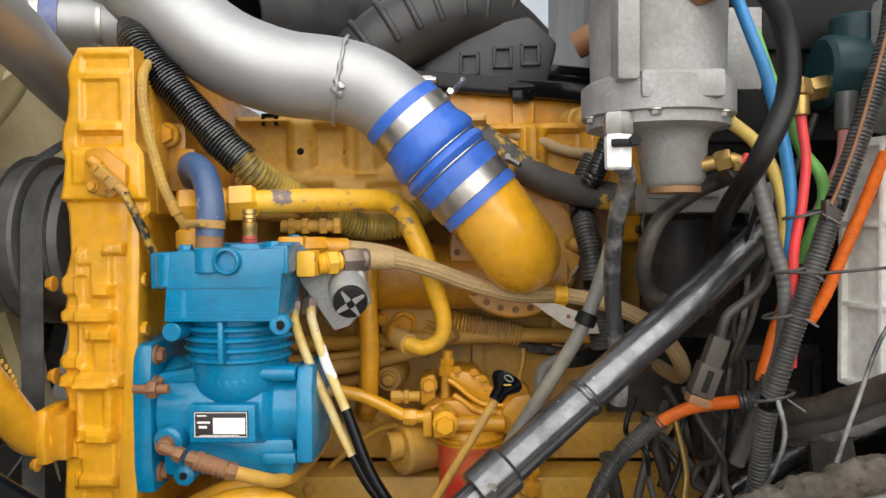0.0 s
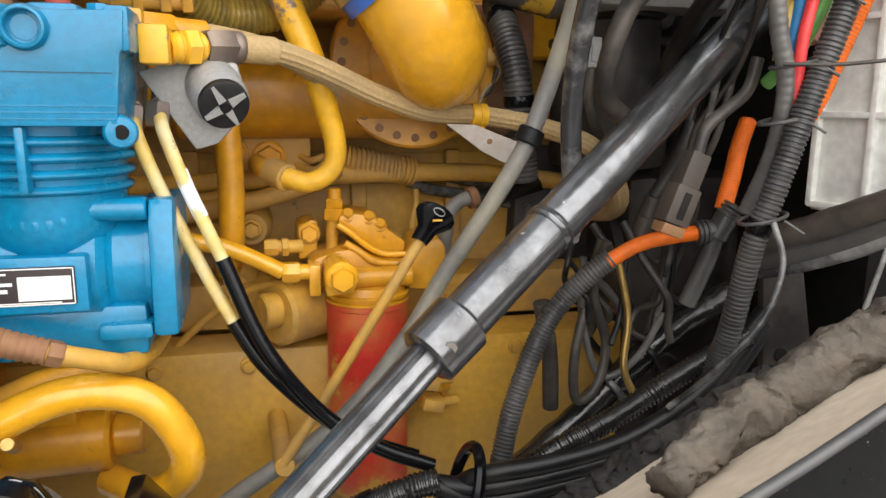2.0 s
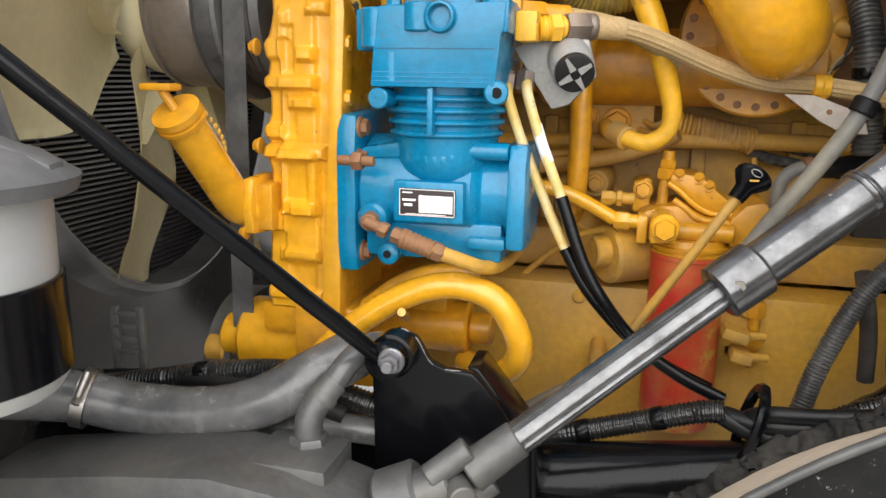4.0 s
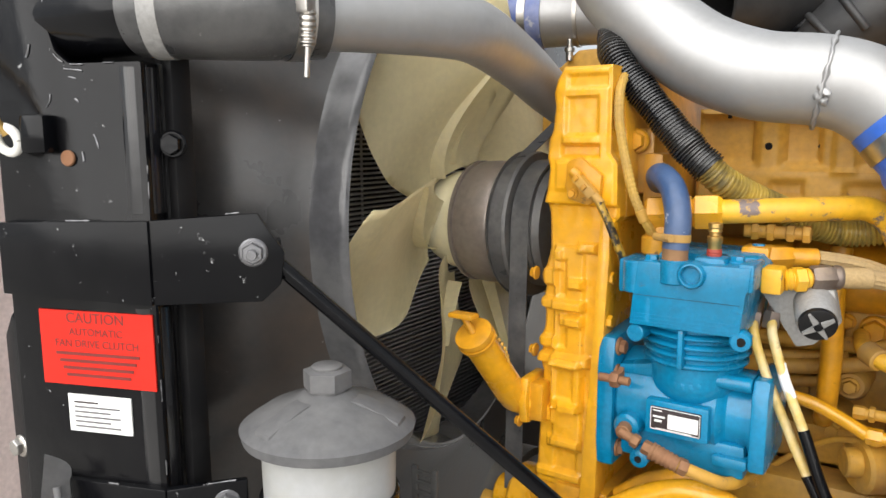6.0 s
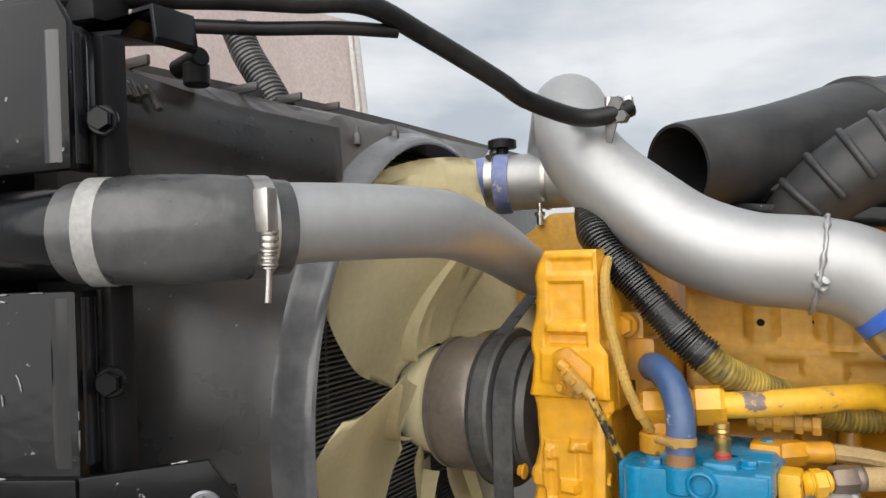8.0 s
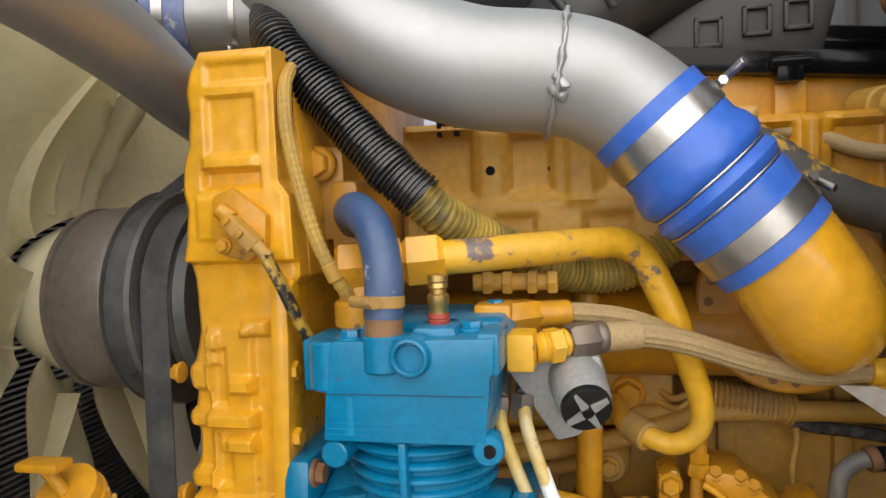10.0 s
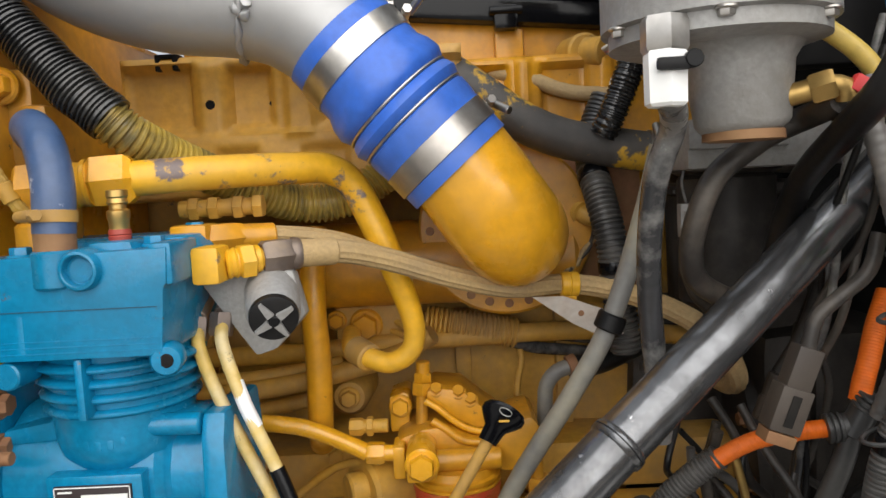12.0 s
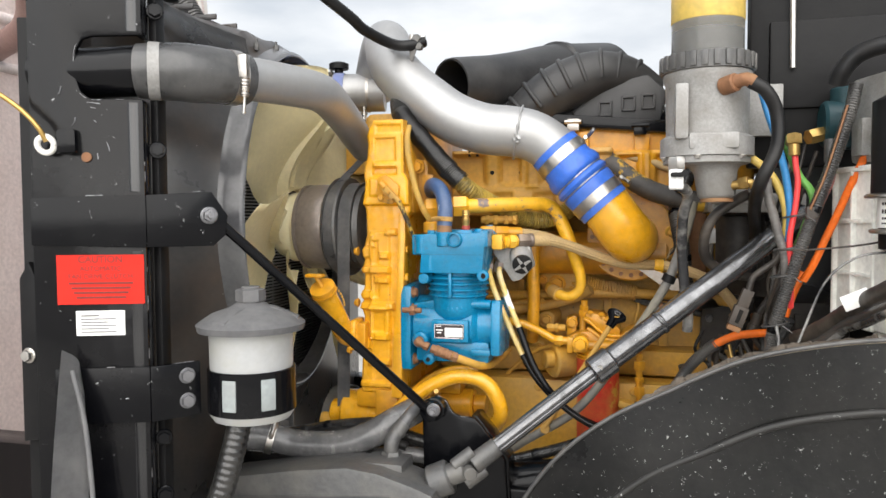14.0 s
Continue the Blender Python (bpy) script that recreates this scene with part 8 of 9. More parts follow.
lead = hose("plug_lead", [(0.425, 1.02, 1.345), (0.416, 1.02, 1.313), (0.393, 1.02, 1.293), (0.372, 1.02, 1.275), (0.364, 1.02, 1.248)], 0.0065, BROWN_HOSE, "brown dusty lead with a plug connector in the cab corner", "cable")
tilt = Matrix.Translation((0.352, 1.02, 1.216)) @ Matrix.Rotation(radians(20), 4, "Y")
for lo, hi, mat in (((-0.011, -0.010, -0.002), (0.011, 0.010, 0.036), BROWN), ((-0.014, -0.012, -0.040), (0.014, 0.012, 0.000), BROWN), ((-0.004, -0.0135, -0.034), (0.004, -0.0125, -0.006), DARK), ((-0.013, -0.011, -0.052), (0.013, 0.011, -0.041), RUST)):
    bm = box(bmesh.new(), lo, hi, 0.0015)
    bm.transform(tilt)
    part("connector", bm, mat, lead)

# loose wiring in the dark corner below
for k in range(10):
    a = random.random
    pts = [(0.27 + 0.14 * a(), 1.10 + 0.15 * a(), 1.08 + 0.08 * a())]
    for j in range(4):
        q = pts[-1]
        pts.append((q[0] + 0.06 * (a() - 0.35), q[1] + 0.05 * (a() - 0.5), q[2] - 0.045 + 0.03 * a()))
    hose("loose_wire", pts, 0.0035 + 0.003 * a(), BROWN_HOSE if k % 3 else RUBBER, "tangled dusty wire in the dark corner", "wire", "tangled wires")
for k in range(3):
    o = 0.013 * k
    hose("dark_cable", [(0.07 + 0.02 * k, 1.00, 0.935 - 0.4 * o), (0.13, 0.985, 0.915 + o), (0.20, 0.975, 0.925 + o), (0.28, 0.97, 0.945 + o), (0.37, 0.985, 0.985 + o), (0.46, 1.02, 1.05 + o)], 0.0095, RUBBER, "black cable clipped along the cross tube", "cable", "rail cables")
hose("cable_loom", [(-0.13, 1.01, 0.862), (-0.098, 1.01, 0.872), (-0.02, 1.01, 0.897), (0.058, 1.0, 0.927), (0.09, 0.995, 0.935)], 0.0125, LOOM, "black corrugated loom on the cross tube", "cable loom", ribs=0.005)
clipb = bmesh.new()
sweep(clipb, [(0.115 + 0.028 * math.cos(a) * 0.4, 0.99 + 0.034 * math.sin(a), 0.925 + 0.042 * math.cos(a)) for a in (2 * math.pi * i / 24 for i in range(25))], 0.006, seg=8, smooth=False)
solid("cable_clamp", clipb, BLACK, "black clamp holding the cables on the cross tube", "clamp")

# ---- wheel arch in front of the engine ----
arch = thing("wheel_arch", "black plastic wheel arch liner with dusty beige top edge", "wheel arch", (0.3, 0.66, 0.6))
ARC = [(-0.065, 0.80), (-0.045, 0.90), (-0.005, 0.968), (0.036, 1.016), (0.08, 1.054), (0.13, 1.088), (0.195, 1.121), (0.253, 1.152), (0.309, 1.177), (0.38, 1.197), (0.50, 1.216), (0.70, 1.225), (0.95, 1.20), (1.2, 1.10), (1.4, 0.95)]
line = spline([(x, 0.0, z) for x, z in ARC], 0.02)
bm = bmesh.new()
front = [bm.verts.new((p.x, 0.64, p.z)) for p in line]
rear = [bm.verts.new((p.x + 0.012, 0.815, p.z - 0.092)) for p in line]
front2 = [bm.verts.new((p.x, 0.646, p.z - 0.006)) for p in line]
rear2 = [bm.verts.new((p.x + 0.012, 0.815, p.z - 0.100)) for p in line]
for i in range(len(line) - 1):
    bm.faces.new((front[i], front[i + 1], rear[i + 1], rear[i]))
    bm.faces.new((front2[i + 1], front2[i], rear2[i], rear2[i + 1]))
    bm.faces.new((front[i + 1], front[i], front2[i], front2[i + 1]))
    bm.faces.new((rear[i], rear[i + 1], rear2[i + 1], rear2[i]))
part("top", bm, BEIGE, arch, "dusty beige top edge")
bm = bmesh.new()
up = [bm.verts.new((p.x, 0.643, p.z - 0.004)) for p in line]
cx, cz = 0.62, 0.45
rows_ = [up]
for s in (0.15, 0.3, 0.45, 0.6):
    rows_.append([bm.verts.new((p.x + (cx - p.x) * s, 0.643 - 0.10 * s - 0.02 * noise.noise(Vector((p.x * 4, s * 5, 0))), p.z - 0.004 + (cz - p.z) * s)) for p in line])
for p, q in zip(rows_, rows_[1:]):
    for i in range(len(line) - 1):
        bm.faces.new((p[i], p[i + 1], q[i + 1], q[i]))
bmesh.ops.solidify(bm, geom=bm.faces[:], thickness=0.004)
part("liner", bm, LINER, arch, "wet black plastic liner")
bm = sweep(bmesh.new(), [(p.x, 0.640, p.z + 0.001) for p in line], 0.0035, seg=10, smooth=False)
part("lip", bm, LOOM_GREY, arch, "grey folded lip of the arch")
bm = sweep(bmesh.new(), [(p.x + (cx - p.x) * 0.12, 0.628, p.z - 0.01 + (cz - p.z) * 0.12) for p in line], 0.006, seg=12, smooth=False)
part("bead", bm, LINER, arch)
bm = sweep(bmesh.new(), [(p.x + 0.012, 0.822, p.z - 0.094) for p in line[2::3]], 0.013, seg=30, step=0.003)
for v in bm.verts:
    q = v.co.copy()
    v.co += 0.006 * noise.noise_vector(q * 28) + 0.006 * noise.noise_vector(q * 75) + 0.005 * noise.noise_vector(q * 190)
part("foam_strip", bm, FOAM_BLACK, arch, "crumbling black foam strip", sharp=180)
bm = sweep(bmesh.new(), [(0.150, 0.704, 1.074), (0.172, 0.712, 1.086), (0.205, 0.722, 1.102), (0.24, 0.726, 1.115), (0.275, 0.73, 1.130), (0.314, 0.732, 1.147), (0.37, 0.735, 1.166), (0.44, 0.735, 1.183), (0.52, 0.735, 1.192)], lambda s: 0.0165 * (0.75 + 0.4 * math.sin(math.pi * min(1, s * 1.1))), seg=40, step=0.0025)
for v in bm.verts:
    q = v.co.copy()
    v.co += 0.007 * noise.noise_vector(q * 22) + 0.0045 * noise.noise_vector(q * 80) + 0.003 * noise.noise_vector(q * 230)
clump = solid("foam_clump", bm, FOAM, "matted grey clump of torn foam on the arch", "foam")
for p in clump.data.edges:
    p.use_edge_sharp = False

# ---- stay hose above, hood ----
hose("vent_hose", [(-1.05, 0.44, 1.80), (-0.93, 0.47, 1.835), (-0.863, 0.50, 1.858), (-0.775, 0.58, 1.898), (-0.667, 0.68, 1.906), (-0.604, 0.75, 1.908), (-0.547, 0.80, 1.907), (-0.517, 0.88, 1.884), (-0.467, 0.97, 1.840), (-0.449, 1.02, 1.820), (-0.402, 1.085, 1.800), (-0.36, 1.11, 1.804), (-0.343, 1.125, 1.812)], 0.0125, RUBBER, "black rubber vent hose over the radiator")
end_clip = thing("hose_end_clip", "small steel clip and bolts at the vent hose end", "clip", (-0.36, 1.12, 1.80))
bm = prism(bmesh.new(), [(-0.430, 1.806), (-0.395, 1.792), (-0.352, 1.790), (-0.345, 1.802), (-0.352, 1.824), (-0.362, 1.826), (-0.368, 1.808), (-0.395, 1.806), (-0.425, 1.816)], 1.104, 1.112, "y", 0.002)
part("plate", bm, WORN_STEEL, end_clip)
for p, q, r in (((-0.357, 1.100, 1.816), (-0.357, 1.118, 1.816), 0.011), ((-0.350, 1.100, 1.798), (-0.350, 1.118, 1.798), 0.009), ((-0.415, 1.101, 1.808), (-0.415, 1.114, 1.808), 0.007)):
    part("bolt", hexagon(bmesh.new(), p, q, r), GREASY, end_clip)
part("tab", prism(bmesh.new(), [(-0.374, 1.794), (-0.356, 1.794), (-0.366, 1.764), (-0.374, 1.764)], 1.106, 1.110, "y", 0.001), GREASY, end_clip)
for p in ((-0.545, 0.802, 1.918), (-0.605, 0.748, 1.918)):
    part("barb", rod(bmesh.new(), p, (p[0], p[1], p[2] + 0.010), 0.005, seg=10), RUBBER, end_clip)
bm = bmesh.new()
prism(bm, [(-0.806, 1.878), (-0.720, 1.868), (-0.722, 1.905), (-0.736, 1.938), (-0.782, 1.944), (-0.806, 1.930)], 0.578, 0.622, "y", 0.006)
saddle_clamp = thing("hose_clamp", "black plastic clamp block holding the vent hose", "clamp", (-0.765, 0.60, 1.872))
part("block", bm, DULL_BLACK, saddle_clamp)
bm = bmesh.new()
box(bm, (-0.742, 0.572, 1.925), (-0.700, 0.612, 1.936), 0.003)
hexagon(bm, (-0.728, 0.590, 1.934), (-0.728, 0.590, 1.948), 0.011)
hexagon(bm, (-0.752, 0.592, 1.938), (-0.752, 0.592, 1.950), 0.009)
part("clamp_bolt", bm, GREASY, saddle_clamp)
hose("vent_line", [(-0.80, 0.575, 1.872), (-0.70, 0.665, 1.878), (-0.64, 0.73, 1.880), (-0.58, 0.79, 1.884), (-0.535, 0.845, 1.885)], 0.008, RUBBER, "thinner black line below the vent hose")
hood = thing("hood", "faded pinkish fibreglass hood tilted forward", "hood", (-1.6, 1.2, 0.7))
bm = bmesh.new()
grid = []
for i in range(21):
    y = 0.25 + 1.95 * i / 20
    row = []
    for j in range(17):
        z = 0.5 + 1.95 * j / 16
        row.append(bm.verts.new((-1.55 - 0.25 * math.cos((y - 1.17) * 1.5) * 0.6 - 0.1 * (z - 1.6), y, z)))
    grid.append(row)
for p, q in zip(grid, grid[1:]):
    for j in range(16):
        bm.faces.new((p[j], p[j + 1], q[j + 1], q[j]))
bmesh.ops.solidify(bm, geom=bm.faces[:], thickness=0.02)
part("shell", bm, HOOD, hood)
bm = bmesh.new()
sweep(bm, [(-1.575 - 0.1 * (z - 1.6), 2.205, z) for z in (0.6, 1.0, 1.5, 2.0, 2.4)], 0.05, seg=16, flat=0.4)
part("edge_flange", bm, HOOD_EDGE, hood, "paler folded hood edge")
bm = sweep(bmesh.new(), [(-1.62, 0.36, 1.98), (-1.45, 0.46, 2.005), (-1.30, 0.58, 2.025), (-1.30, 0.70, 2.035), (-1.30, 0.84, 2.025), (-1.34, 0.98, 1.985), (-1.48, 1.12, 1.93), (-1.72, 1.24, 1.90)], 0.035, seg=18)
part("brace", bm, HOOD_BRACE, hood, "dark pinkish hood brace")
for k in range(3):
    bm = sweep(bmesh.new(), [(-1.60 - 0.15 * math.cos((y - 1.17) * 1.5) + 0.02, y, 1.86 + 0.075 * k) for y in (0.3, 0.8, 1.2, 1.6, 2.1)], 0.018, seg=12)
    part("moulded_rib", bm, HOOD, hood)

# ---- more fittings on the engine side ----
bm = bmesh.new()
rod(bm, (0.37, 1.22, 1.255), (0.37, 1.22, 1.402), 0.052, seg=36)
rod(bm, (0.37, 1.22, 1.400), (0.37, 1.22, 1.412), 0.058, seg=36)
can = solid("oil_separator", bm, DUSTY_BLACK, "dusty black cylindrical canister under a grey bracket", "canister")
bm = bmesh.new()
box(bm, (0.30, 1.13, 1.405), (0.49, 1.20, 1.447), 0.006)
box(bm, (0.30, 1.125, 1.425), (0.40, 1.14, 1.455), 0.004)
part("bracket", bm, CAST, can, "dusty grey bracket")

for k, (pts, r, lab) in enumerate((([(0.1386, 1.373, 1.202), (0.1848, 1.389, 1.198), (0.2379, 1.403, 1.187), (0.3234, 1.413, 1.172), (0.4158, 1.424, 1.149)], 0.0115, "dusty grey hose leaving the ribbed sleeve"),
                                   ([(0.1386, 1.378, 1.188), (0.1732, 1.395, 1.174), (0.2425, 1.413, 1.161), (0.3465, 1.424, 1.137)], 0.0085, "thin dusty hose leaving the ribbed sleeve"))):
    hose("fuel_hose", pts, r, GREY_RUBBER, lab)
hose("fuel_line", [(0.1472, 1.385, 1.187), (0.1495, 1.379, 1.161), (0.1426, 1.373, 1.133), (0.1403, 1.362, 1.11)], 0.0045, YELLOW_DUSTY, "thin bent steel fuel line above the filter", "pipe")
for k in range(4):
    z = 1.245 - 0.012 * k
    hose("harness_wire", [(-0.022 - 0.01 * k, 1.36, z - 0.014), (0.0, 1.34, z - 0.024), (0.012, 1.335, z - 0.018), (0.024, 1.345, 1.222)], 0.0045, YELLOW_DUSTY, "thin overpainted harness wire by the pipe bend", "wire", "harness wires")
hose("harness_cable", [(-0.363, 1.323, 1.155), (-0.275, 1.312, 1.151), (-0.187, 1.312, 1.156), (-0.099, 1.323, 1.167), (-0.011, 1.34, 1.188), (0.033, 1.329, 1.213)], 0.0125, YELLOW_DUSTY, "dusty wrapped harness along the block", "cable loom")
hose("harness_cable", [(-0.363, 1.335, 1.127), (-0.264, 1.329, 1.118), (-0.165, 1.335, 1.127), (-0.11, 1.34, 1.138)], 0.010, YELLOW_DUSTY, "lower wrapped harness along the block", "cable loom")
for x, z in ((-0.102, 1.055), (-0.081, 1.132)):
    bm = bmesh.new()
    lathe(bm, (x, 1.34, z), (x, 1.43, z), [(0, 0.020), (0.1, 0.026), (1, 0.03)], 26)
    plug = solid("block_plug", bm, YELLOW_DUSTY, "round yellow core plug on the block side", "plug")
    bolt(plug, (x, 1.338, z), (0, -1, 0), 0.011, YELLOW_DUSTY)

# sensor and white wires on the rocker base
rs = thing("rocker_sensor", "dusty sensor plug with loose white and red wires", "sensor", (0.27, 1.36, 1.50))
bm = bmesh.new()
rod(bm, (0.240, 1.435, 1.570), (0.252, 1.385, 1.568), 0.025)
rod(bm, (0.252, 1.388, 1.568), (0.272, 1.366, 1.564), 0.019)
part("plug", bm, YELLOW_DUSTY, rs)
for k in range(6):
    o = 0.004 * k
    bm = sweep(bmesh.new(), [(0.268, 1.362 + o, 1.566 - 0.3 * o), (0.284 + o * 0.6, 1.35 + o, 1.572 - o), (0.296 + 0.4 * o, 1.34 + o, 1.553), (0.288 - 0.5 * o, 1.34 + o, 1.525), (0.275 + o * 0.3, 1.345, 1.505)], 0.0024, seg=8)
    part("wire", bm, W_PINK if k == 2 else W_WHITE, rs)
bm = bmesh.new()
sweep(bm, [(0.245, 1.40, 1.70), (0.285, 1.385, 1.715), (0.33, 1.38, 1.70), (0.38, 1.39, 1.66)], 0.024, seg=20)
solid("breather_pipe", bm, RUST, "rusty breather pipe over the rocker cover", "pipe")

# brass and brown connectors in the dark corner
for p0, p1, p2, mat, lab in (((0.468, 1.21, 1.275), (0.453, 1.215, 1.228), (0.434, 1.203, 1.162), BROWN, "brown plug on a dusty cable"),
                             ((0.43, 1.17, 1.225), (0.405, 1.17, 1.185), (0.388, 1.17, 1.135), BROWN, "second brown plug on a dusty cable")):
    cn = hose("plug_cable", [tuple(Vector(p0) + Vector((0.03, 0.02, 0.05))), p0, p1], 0.0085, BROWN_HOSE, lab, "cable", "plug cables")
    bm = bmesh.new()
    rod(bm, p1, tuple(Vector(p1).lerp(Vector(p2), 0.55)), 0.0105, seg=10)
    rod(bm, tuple(Vector(p1).lerp(Vector(p2), 0.5)), p2, 0.0125, seg=10)
    part("plug", bm, mat, cn)
for x, z, w in ((0.105, 0.948, 0.035), (0.118, 0.918, 0.028)):
    bm = bmesh.new()
    box(bm, (x, 1.19, z), (x + w, 1.225, z + 0.016), 0.004, Matrix.Rotation(radians(14), 3, "Y"))
    rod(bm, (x + w - 0.004, 1.207, z + 0.006), (x + w + 0.022, 1.215, z + 0.004), 0.006, seg=12)
    solid("harness_connector", bm, YELLOW_DUSTY, "yellow overpainted connector beside the filter", "connector")
for pts, r, mat in (([(0.325, 1.13, 1.14), (0.315, 1.14, 1.08), (0.335, 1.14, 1.01), (0.32, 1.13, 0.96), (0.29, 1.12, 0.95), (0.285, 1.12, 1.0), (0.30, 1.13, 1.06)], 0.006, BROWN_HOSE),
                    ([(0.30, 1.14, 1.12), (0.305, 1.145, 1.04), (0.33, 1.14, 0.97), (0.37, 1.13, 0.99), (0.40, 1.12, 1.05)], 0.0045, SPIRAL),
                    ([(0.34, 1.13, 1.12), (0.352, 1.12, 1.05), (0.345, 1.11, 0.99), (0.36, 1.10, 0.95)], 0.0045, BRASS),
                    ([(0.245, 1.13, 1.07), (0.262, 1.14, 1.0), (0.27, 1.15, 0.93)], 0.010, BROWN_HOSE),
                    ([(0.31, 1.16, 1.10), (0.36, 1.18, 1.06), (0.40, 1.19, 1.0)], 0.0055, SPIRAL)):
    hose("corner_wire", pts, r, mat, "dusty looped wiring in the dark corner", "wire", "corner wiring")
hose("taped_harness", [(0.22, 1.14, 0.85), (0.30, 1.15, 0.905), (0.354, 1.155, 0.950), (0.40, 1.155, 0.990), (0.45, 1.15, 1.030), (0.543, 1.14, 1.082), (0.62, 1.12, 1.12)], 0.018, LOOM, "shiny black taped wiring harness", "cable loom", wobble=0.15)
hose("taped_harness", [(0.15, 1.04, 0.86), (0.185, 1.04, 0.90), (0.22, 1.04, 0.925), (0.29, 1.035, 0.96), (0.36, 1.02, 1.01), (0.43, 1.0, 1.06)], 0.012, LOOM, "black ribbed wiring harness", "cable loom", ribs=0.005)
for s in (0.3, 0.62):
    c = Vector((0.30, 1.15, 0.905)).lerp(Vector((0.45, 1.15, 1.030)), s + 0.05)
    bm = bmesh.new()
    lathe(bm, c - Vector((0.003, 0, 0.0025)), c + Vector((0.003, 0, 0.0025)), [(0, 0.0215), (0.2, 0.023), (0.8, 0.023), (1, 0.0215)], 24)
    sweep(bm, [c + Vector((0, -0.022, 0.004)), c + Vector((0.004, -0.034, 0.012)), c + Vector((0.014, -0.038, 0.006))], 0.002, seg=8)
    solid("cable_tie", bm, GREASY if s < 0.5 else DULL_BLACK, "cable tie round the taped harness", "cable tie", "cable ties")
bm = bmesh.new()
prism(bm, [(0.497, 0.90), (0.60, 0.90), (0.580, 1.0), (0.547, 1.146), (0.498, 1.118), (0.513, 0.975)], 1.076, 1.088, "y", 0.004)
fb = solid("frame_bracket", bm, DUSTY_BLACK, "dusty grey frame bracket with a bolt hole", "bracket")
bm = bmesh.new()
rod(bm, (0.534, 1.074, 1.003), (0.534, 1.078, 1.003), 0.009, seg=16)
part("hole", bm, DARK, fb)

# teal valve and its lines behind the wiring
bm = bmesh.new()
rod(bm, (0.50, 1.06, 1.58), (0.61, 1.06, 1.58), 0.046, seg=28)
rod(bm, (0.545, 1.06, 1.53), (0.545, 1.06, 1.65), 0.03, seg=24)
tv = solid("relay_valve", bm, TEAL, "dark teal air relay valve behind the wiring", "valve")
bm = bmesh.new()
hexagon(bm, (0.47, 1.03, 1.552), (0.502, 1.045, 1.56), 0.016)
part("fitting", bm, BRASS, tv)
hose("air_hose", [(0.50, 0.94, 1.64), (0.505, 0.93, 1.66), (0.53, 0.92, 1.688), (0.58, 0.90, 1.70), (0.68, 0.88, 1.70)], 0.016, RUBBER, "black rubber air hose over the cab panel")
bm = bmesh.new()
box(bm, (0.452, 0.938, 1.392), (0.470, 0.952, 1.416), 0.003)
solid("loom_plug", bm, BROWN, "brown plug taped to the wiring loom", "connector")
hose("copper_wire", [(0.517, 0.937, 1.60), (0.499, 0.936, 1.533), (0.480, 0.936, 1.468), (0.458, 0.938, 1.41)], 0.0022, RUST, "copper coloured wire on the loom", "wire")
bm = bmesh.new()
rod(bm, (0.452, 1.095, 1.70), (0.450, 1.095, 1.95), 0.006, seg=14)
solid("steel_rod", bm, STEEL, "bright steel rod before the cowl", "rod")

# ---- radiator top ----
HAT = [(-0.850, 1.898), (-0.822, 1.898), (-0.800, 1.874), (-0.690, 1.856), (-0.676, 1.872), (-0.645, 1.872), (-0.640, 1.838)]
bm = bmesh.new()
prism(bm, HAT + [(x - 0.005, z - 0.006) for x, z in reversed(HAT)], 0.590, 0.640, "y", 0.0015)
solid("top_bracket", bm, BLACK, "black steel bracket across the radiator top", "bracket")
bm = bmesh.new()
rod(bm, (-0.76, 0.74, 1.835), (-0.76, 0.74, 1.862), 0.016)
rod(bm, (-0.80, 0.745, 1.862), (-0.745, 0.735, 1.868), 0.012)
solid("cap_latch", bm, DULL_BLACK, "small black latch on the shroud top", "latch")
hose("overflow_hose", [(-0.95, 0.99, 2.0), (-0.926, 0.99, 1.953), (-0.888, 0.99, 1.899), (-0.860, 0.99, 1.855)], 0.024, LOOM_GREY, "grey ribbed overflow hose behind the radiator top", ribs=0.008, seg=20)
bm = bmesh.new()
rim, edge = Vector((-0.748, 0.60, 1.838)), Vector((-0.708, 0.60, 1.778))
for y0, v0, v1 in ((0.606, 0.40, 0.72), (0.616, 0.38, 0.70), (0.626, 0.38, 0.70), (0.638, 0.42, 0.62), (0.648, 0.40, 0.86)):
    p, q = rim.lerp(edge, v0), rim.lerp(edge, v1)
    sweep(bm, [(p.x, y0, p.z), ((p.x + q.x) / 2, y0, (p.z + q.z) / 2), (q.x, y0, q.z)], 0.004, seg=8)
part("moulded_mark", bm, SHROUD, shroud)
bm = bmesh.new()
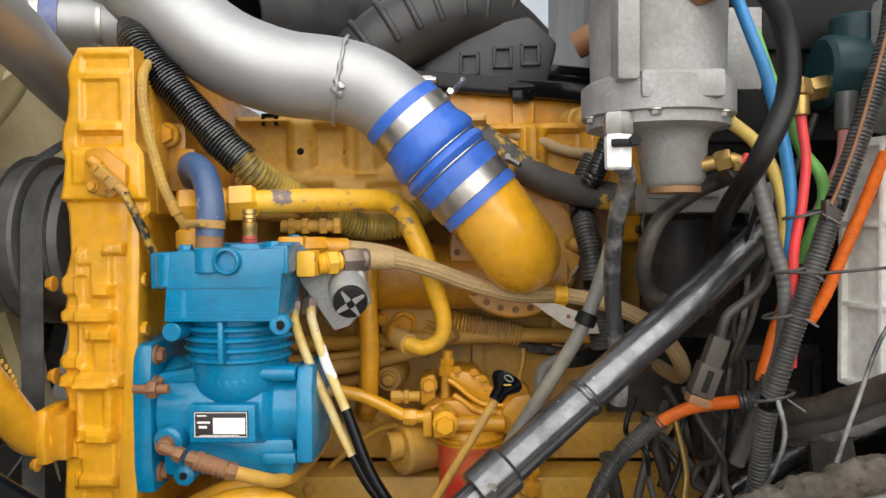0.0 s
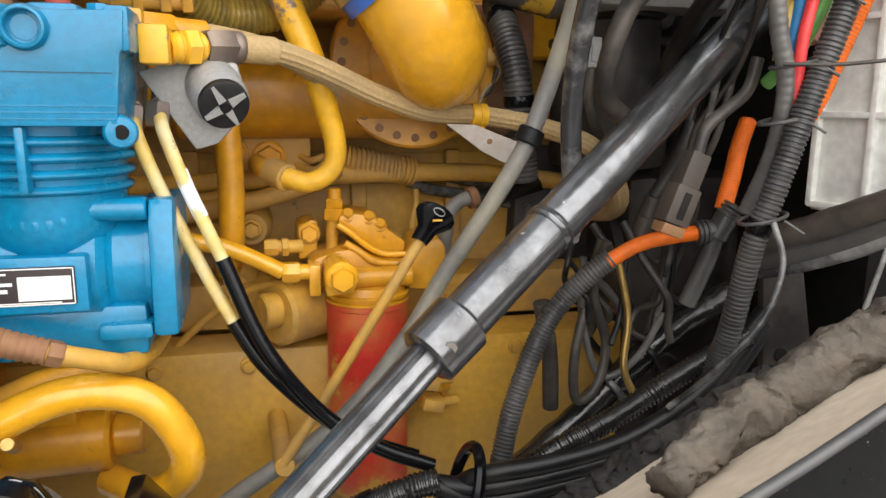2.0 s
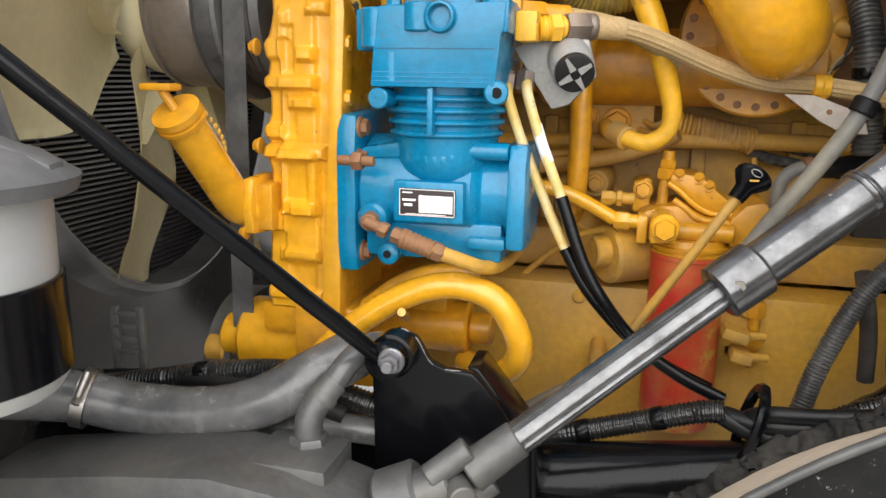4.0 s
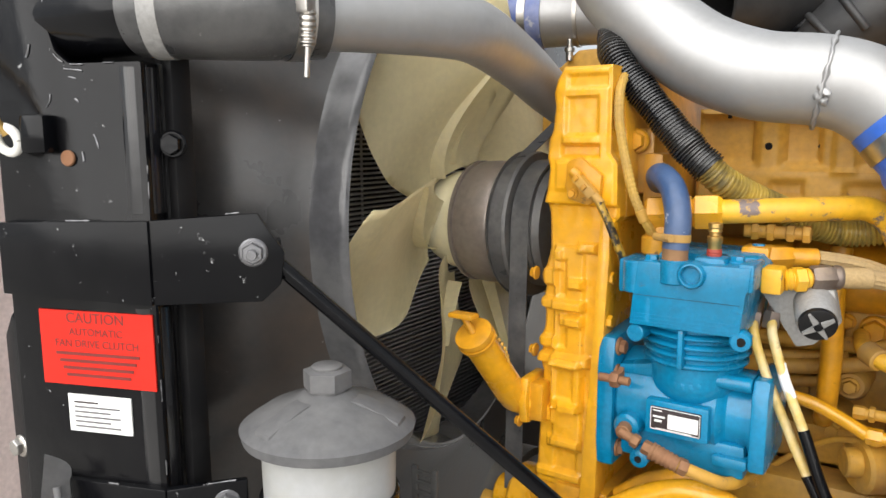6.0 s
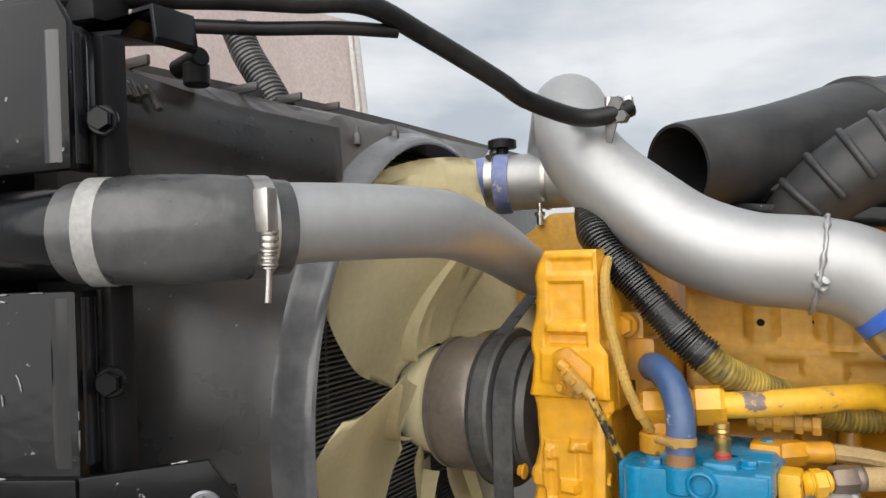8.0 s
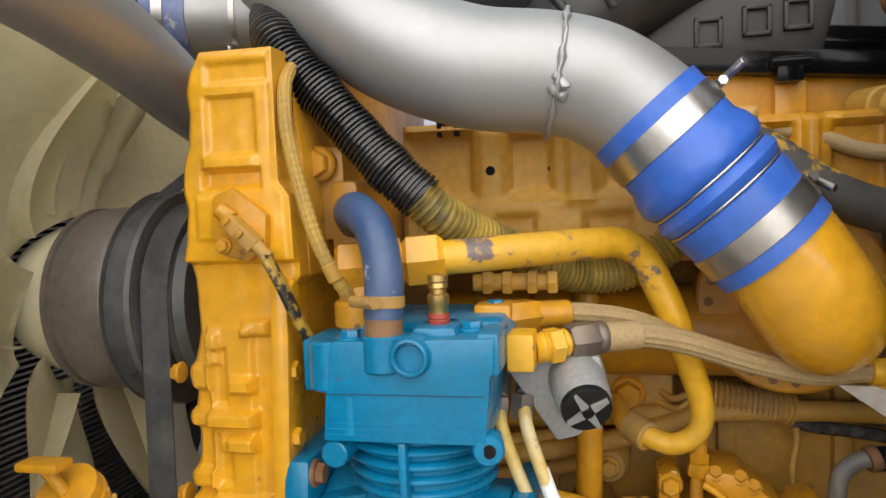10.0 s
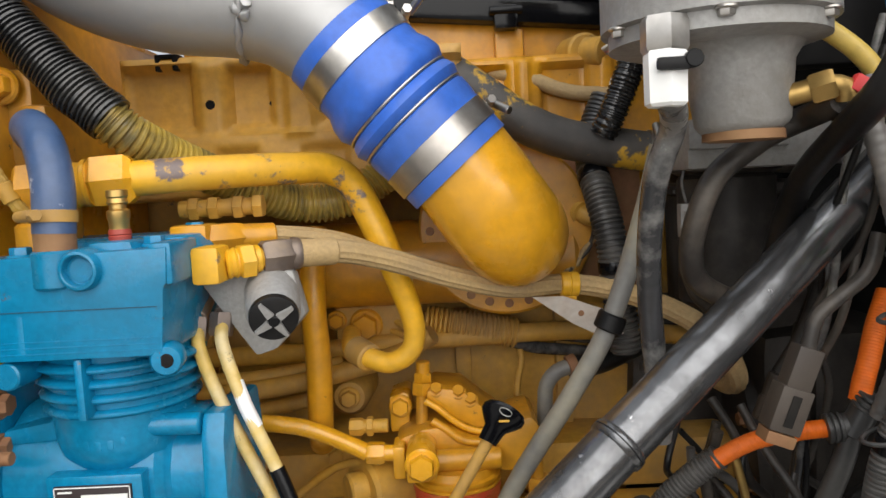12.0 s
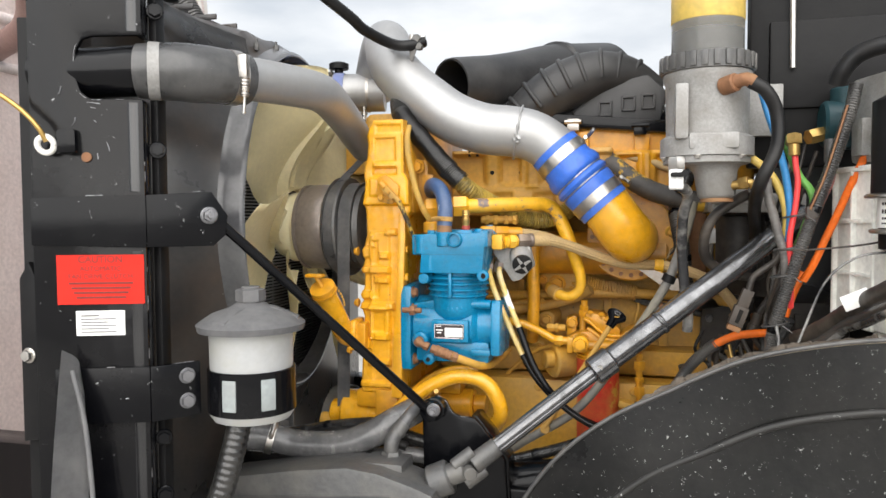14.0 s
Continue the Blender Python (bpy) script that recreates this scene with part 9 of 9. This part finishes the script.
sweep(bm, [(-0.66, 0.548, 1.76), (-0.672, 0.565, 1.735), (-0.68, 0.575, 1.70)], 0.006, seg=12)
sweep(bm, [(-0.676, 0.57, 1.712), (-0.682, 0.577, 1.69)], 0.010, ribs=0.006, depth=0.2)
solid("radiator_sensor", bm, DULL_BLACK, "black sensor lead plugged into the shroud", "sensor")

# ---- low beside the radiator ----
bm = bmesh.new()
grid = []
for j in range(15):
    s = j / 14
    z = 0.60 + 0.585 * s
    row = []
    for i in range(8):
        q = i / 7
        row.append(bm.verts.new((-0.765 + (0.022 + 0.070 * (1 - s) ** 0.6) * q, 0.385 + 0.02 * math.sin(2.4 * q) + 0.05 * s * s, z - 0.03 * q * s)))
    grid.append(row)
faces = [bm.faces.new((p[i], p[i + 1], q[i + 1], q[i])) for p, q in zip(grid, grid[1:]) for i in range(7)]
bmesh.ops.solidify(bm, geom=faces, thickness=0.006)
flap = solid("splash_flap", bm, CAP_GREY, "curved grey rubber splash flap beside the radiator", "flap")
bm = sweep(bmesh.new(), [(-0.673, 0.40, 0.61), (-0.685, 0.41, 0.85), (-0.712, 0.425, 1.05), (-0.745, 0.435, 1.152)], 0.004, seg=10)
part("edge_bead", bm, CAP_GREY, flap)
bm = bmesh.new()
prism(bm, [(-0.862, 1.02), (-0.812, 1.03), (-0.812, 1.27), (-0.842, 1.33), (-0.862, 1.30)], 0.45, 0.462, "y", 0.004)
side_plate = solid("side_bracket", bm, DULL_BLACK, "dark steel bracket plate beside the radiator", "bracket")
bolt(side_plate, (-0.845, 0.449, 1.17), (0, -1, 0), 0.010, STEEL)

# dark housing at the rear of the block
bm = prism(bmesh.new(), [(0.318, 0.60), (0.445, 0.60), (0.445, 1.236), (0.335, 1.236), (0.305, 1.17), (0.295, 0.98), (0.305, 0.80)], 1.395, 1.44, "y", 0.006)
fly = solid("flywheel_housing", bm, DUSTY_BLACK, "dark oily flywheel housing behind the yellow block", "housing")
for x, z in ((0.322, 1.14), (0.314, 1.04), (0.314, 0.92), (0.322, 0.80)):
    bolt(fly, (x, 1.394, z), (0, -1, 0), 0.008, GREASY)
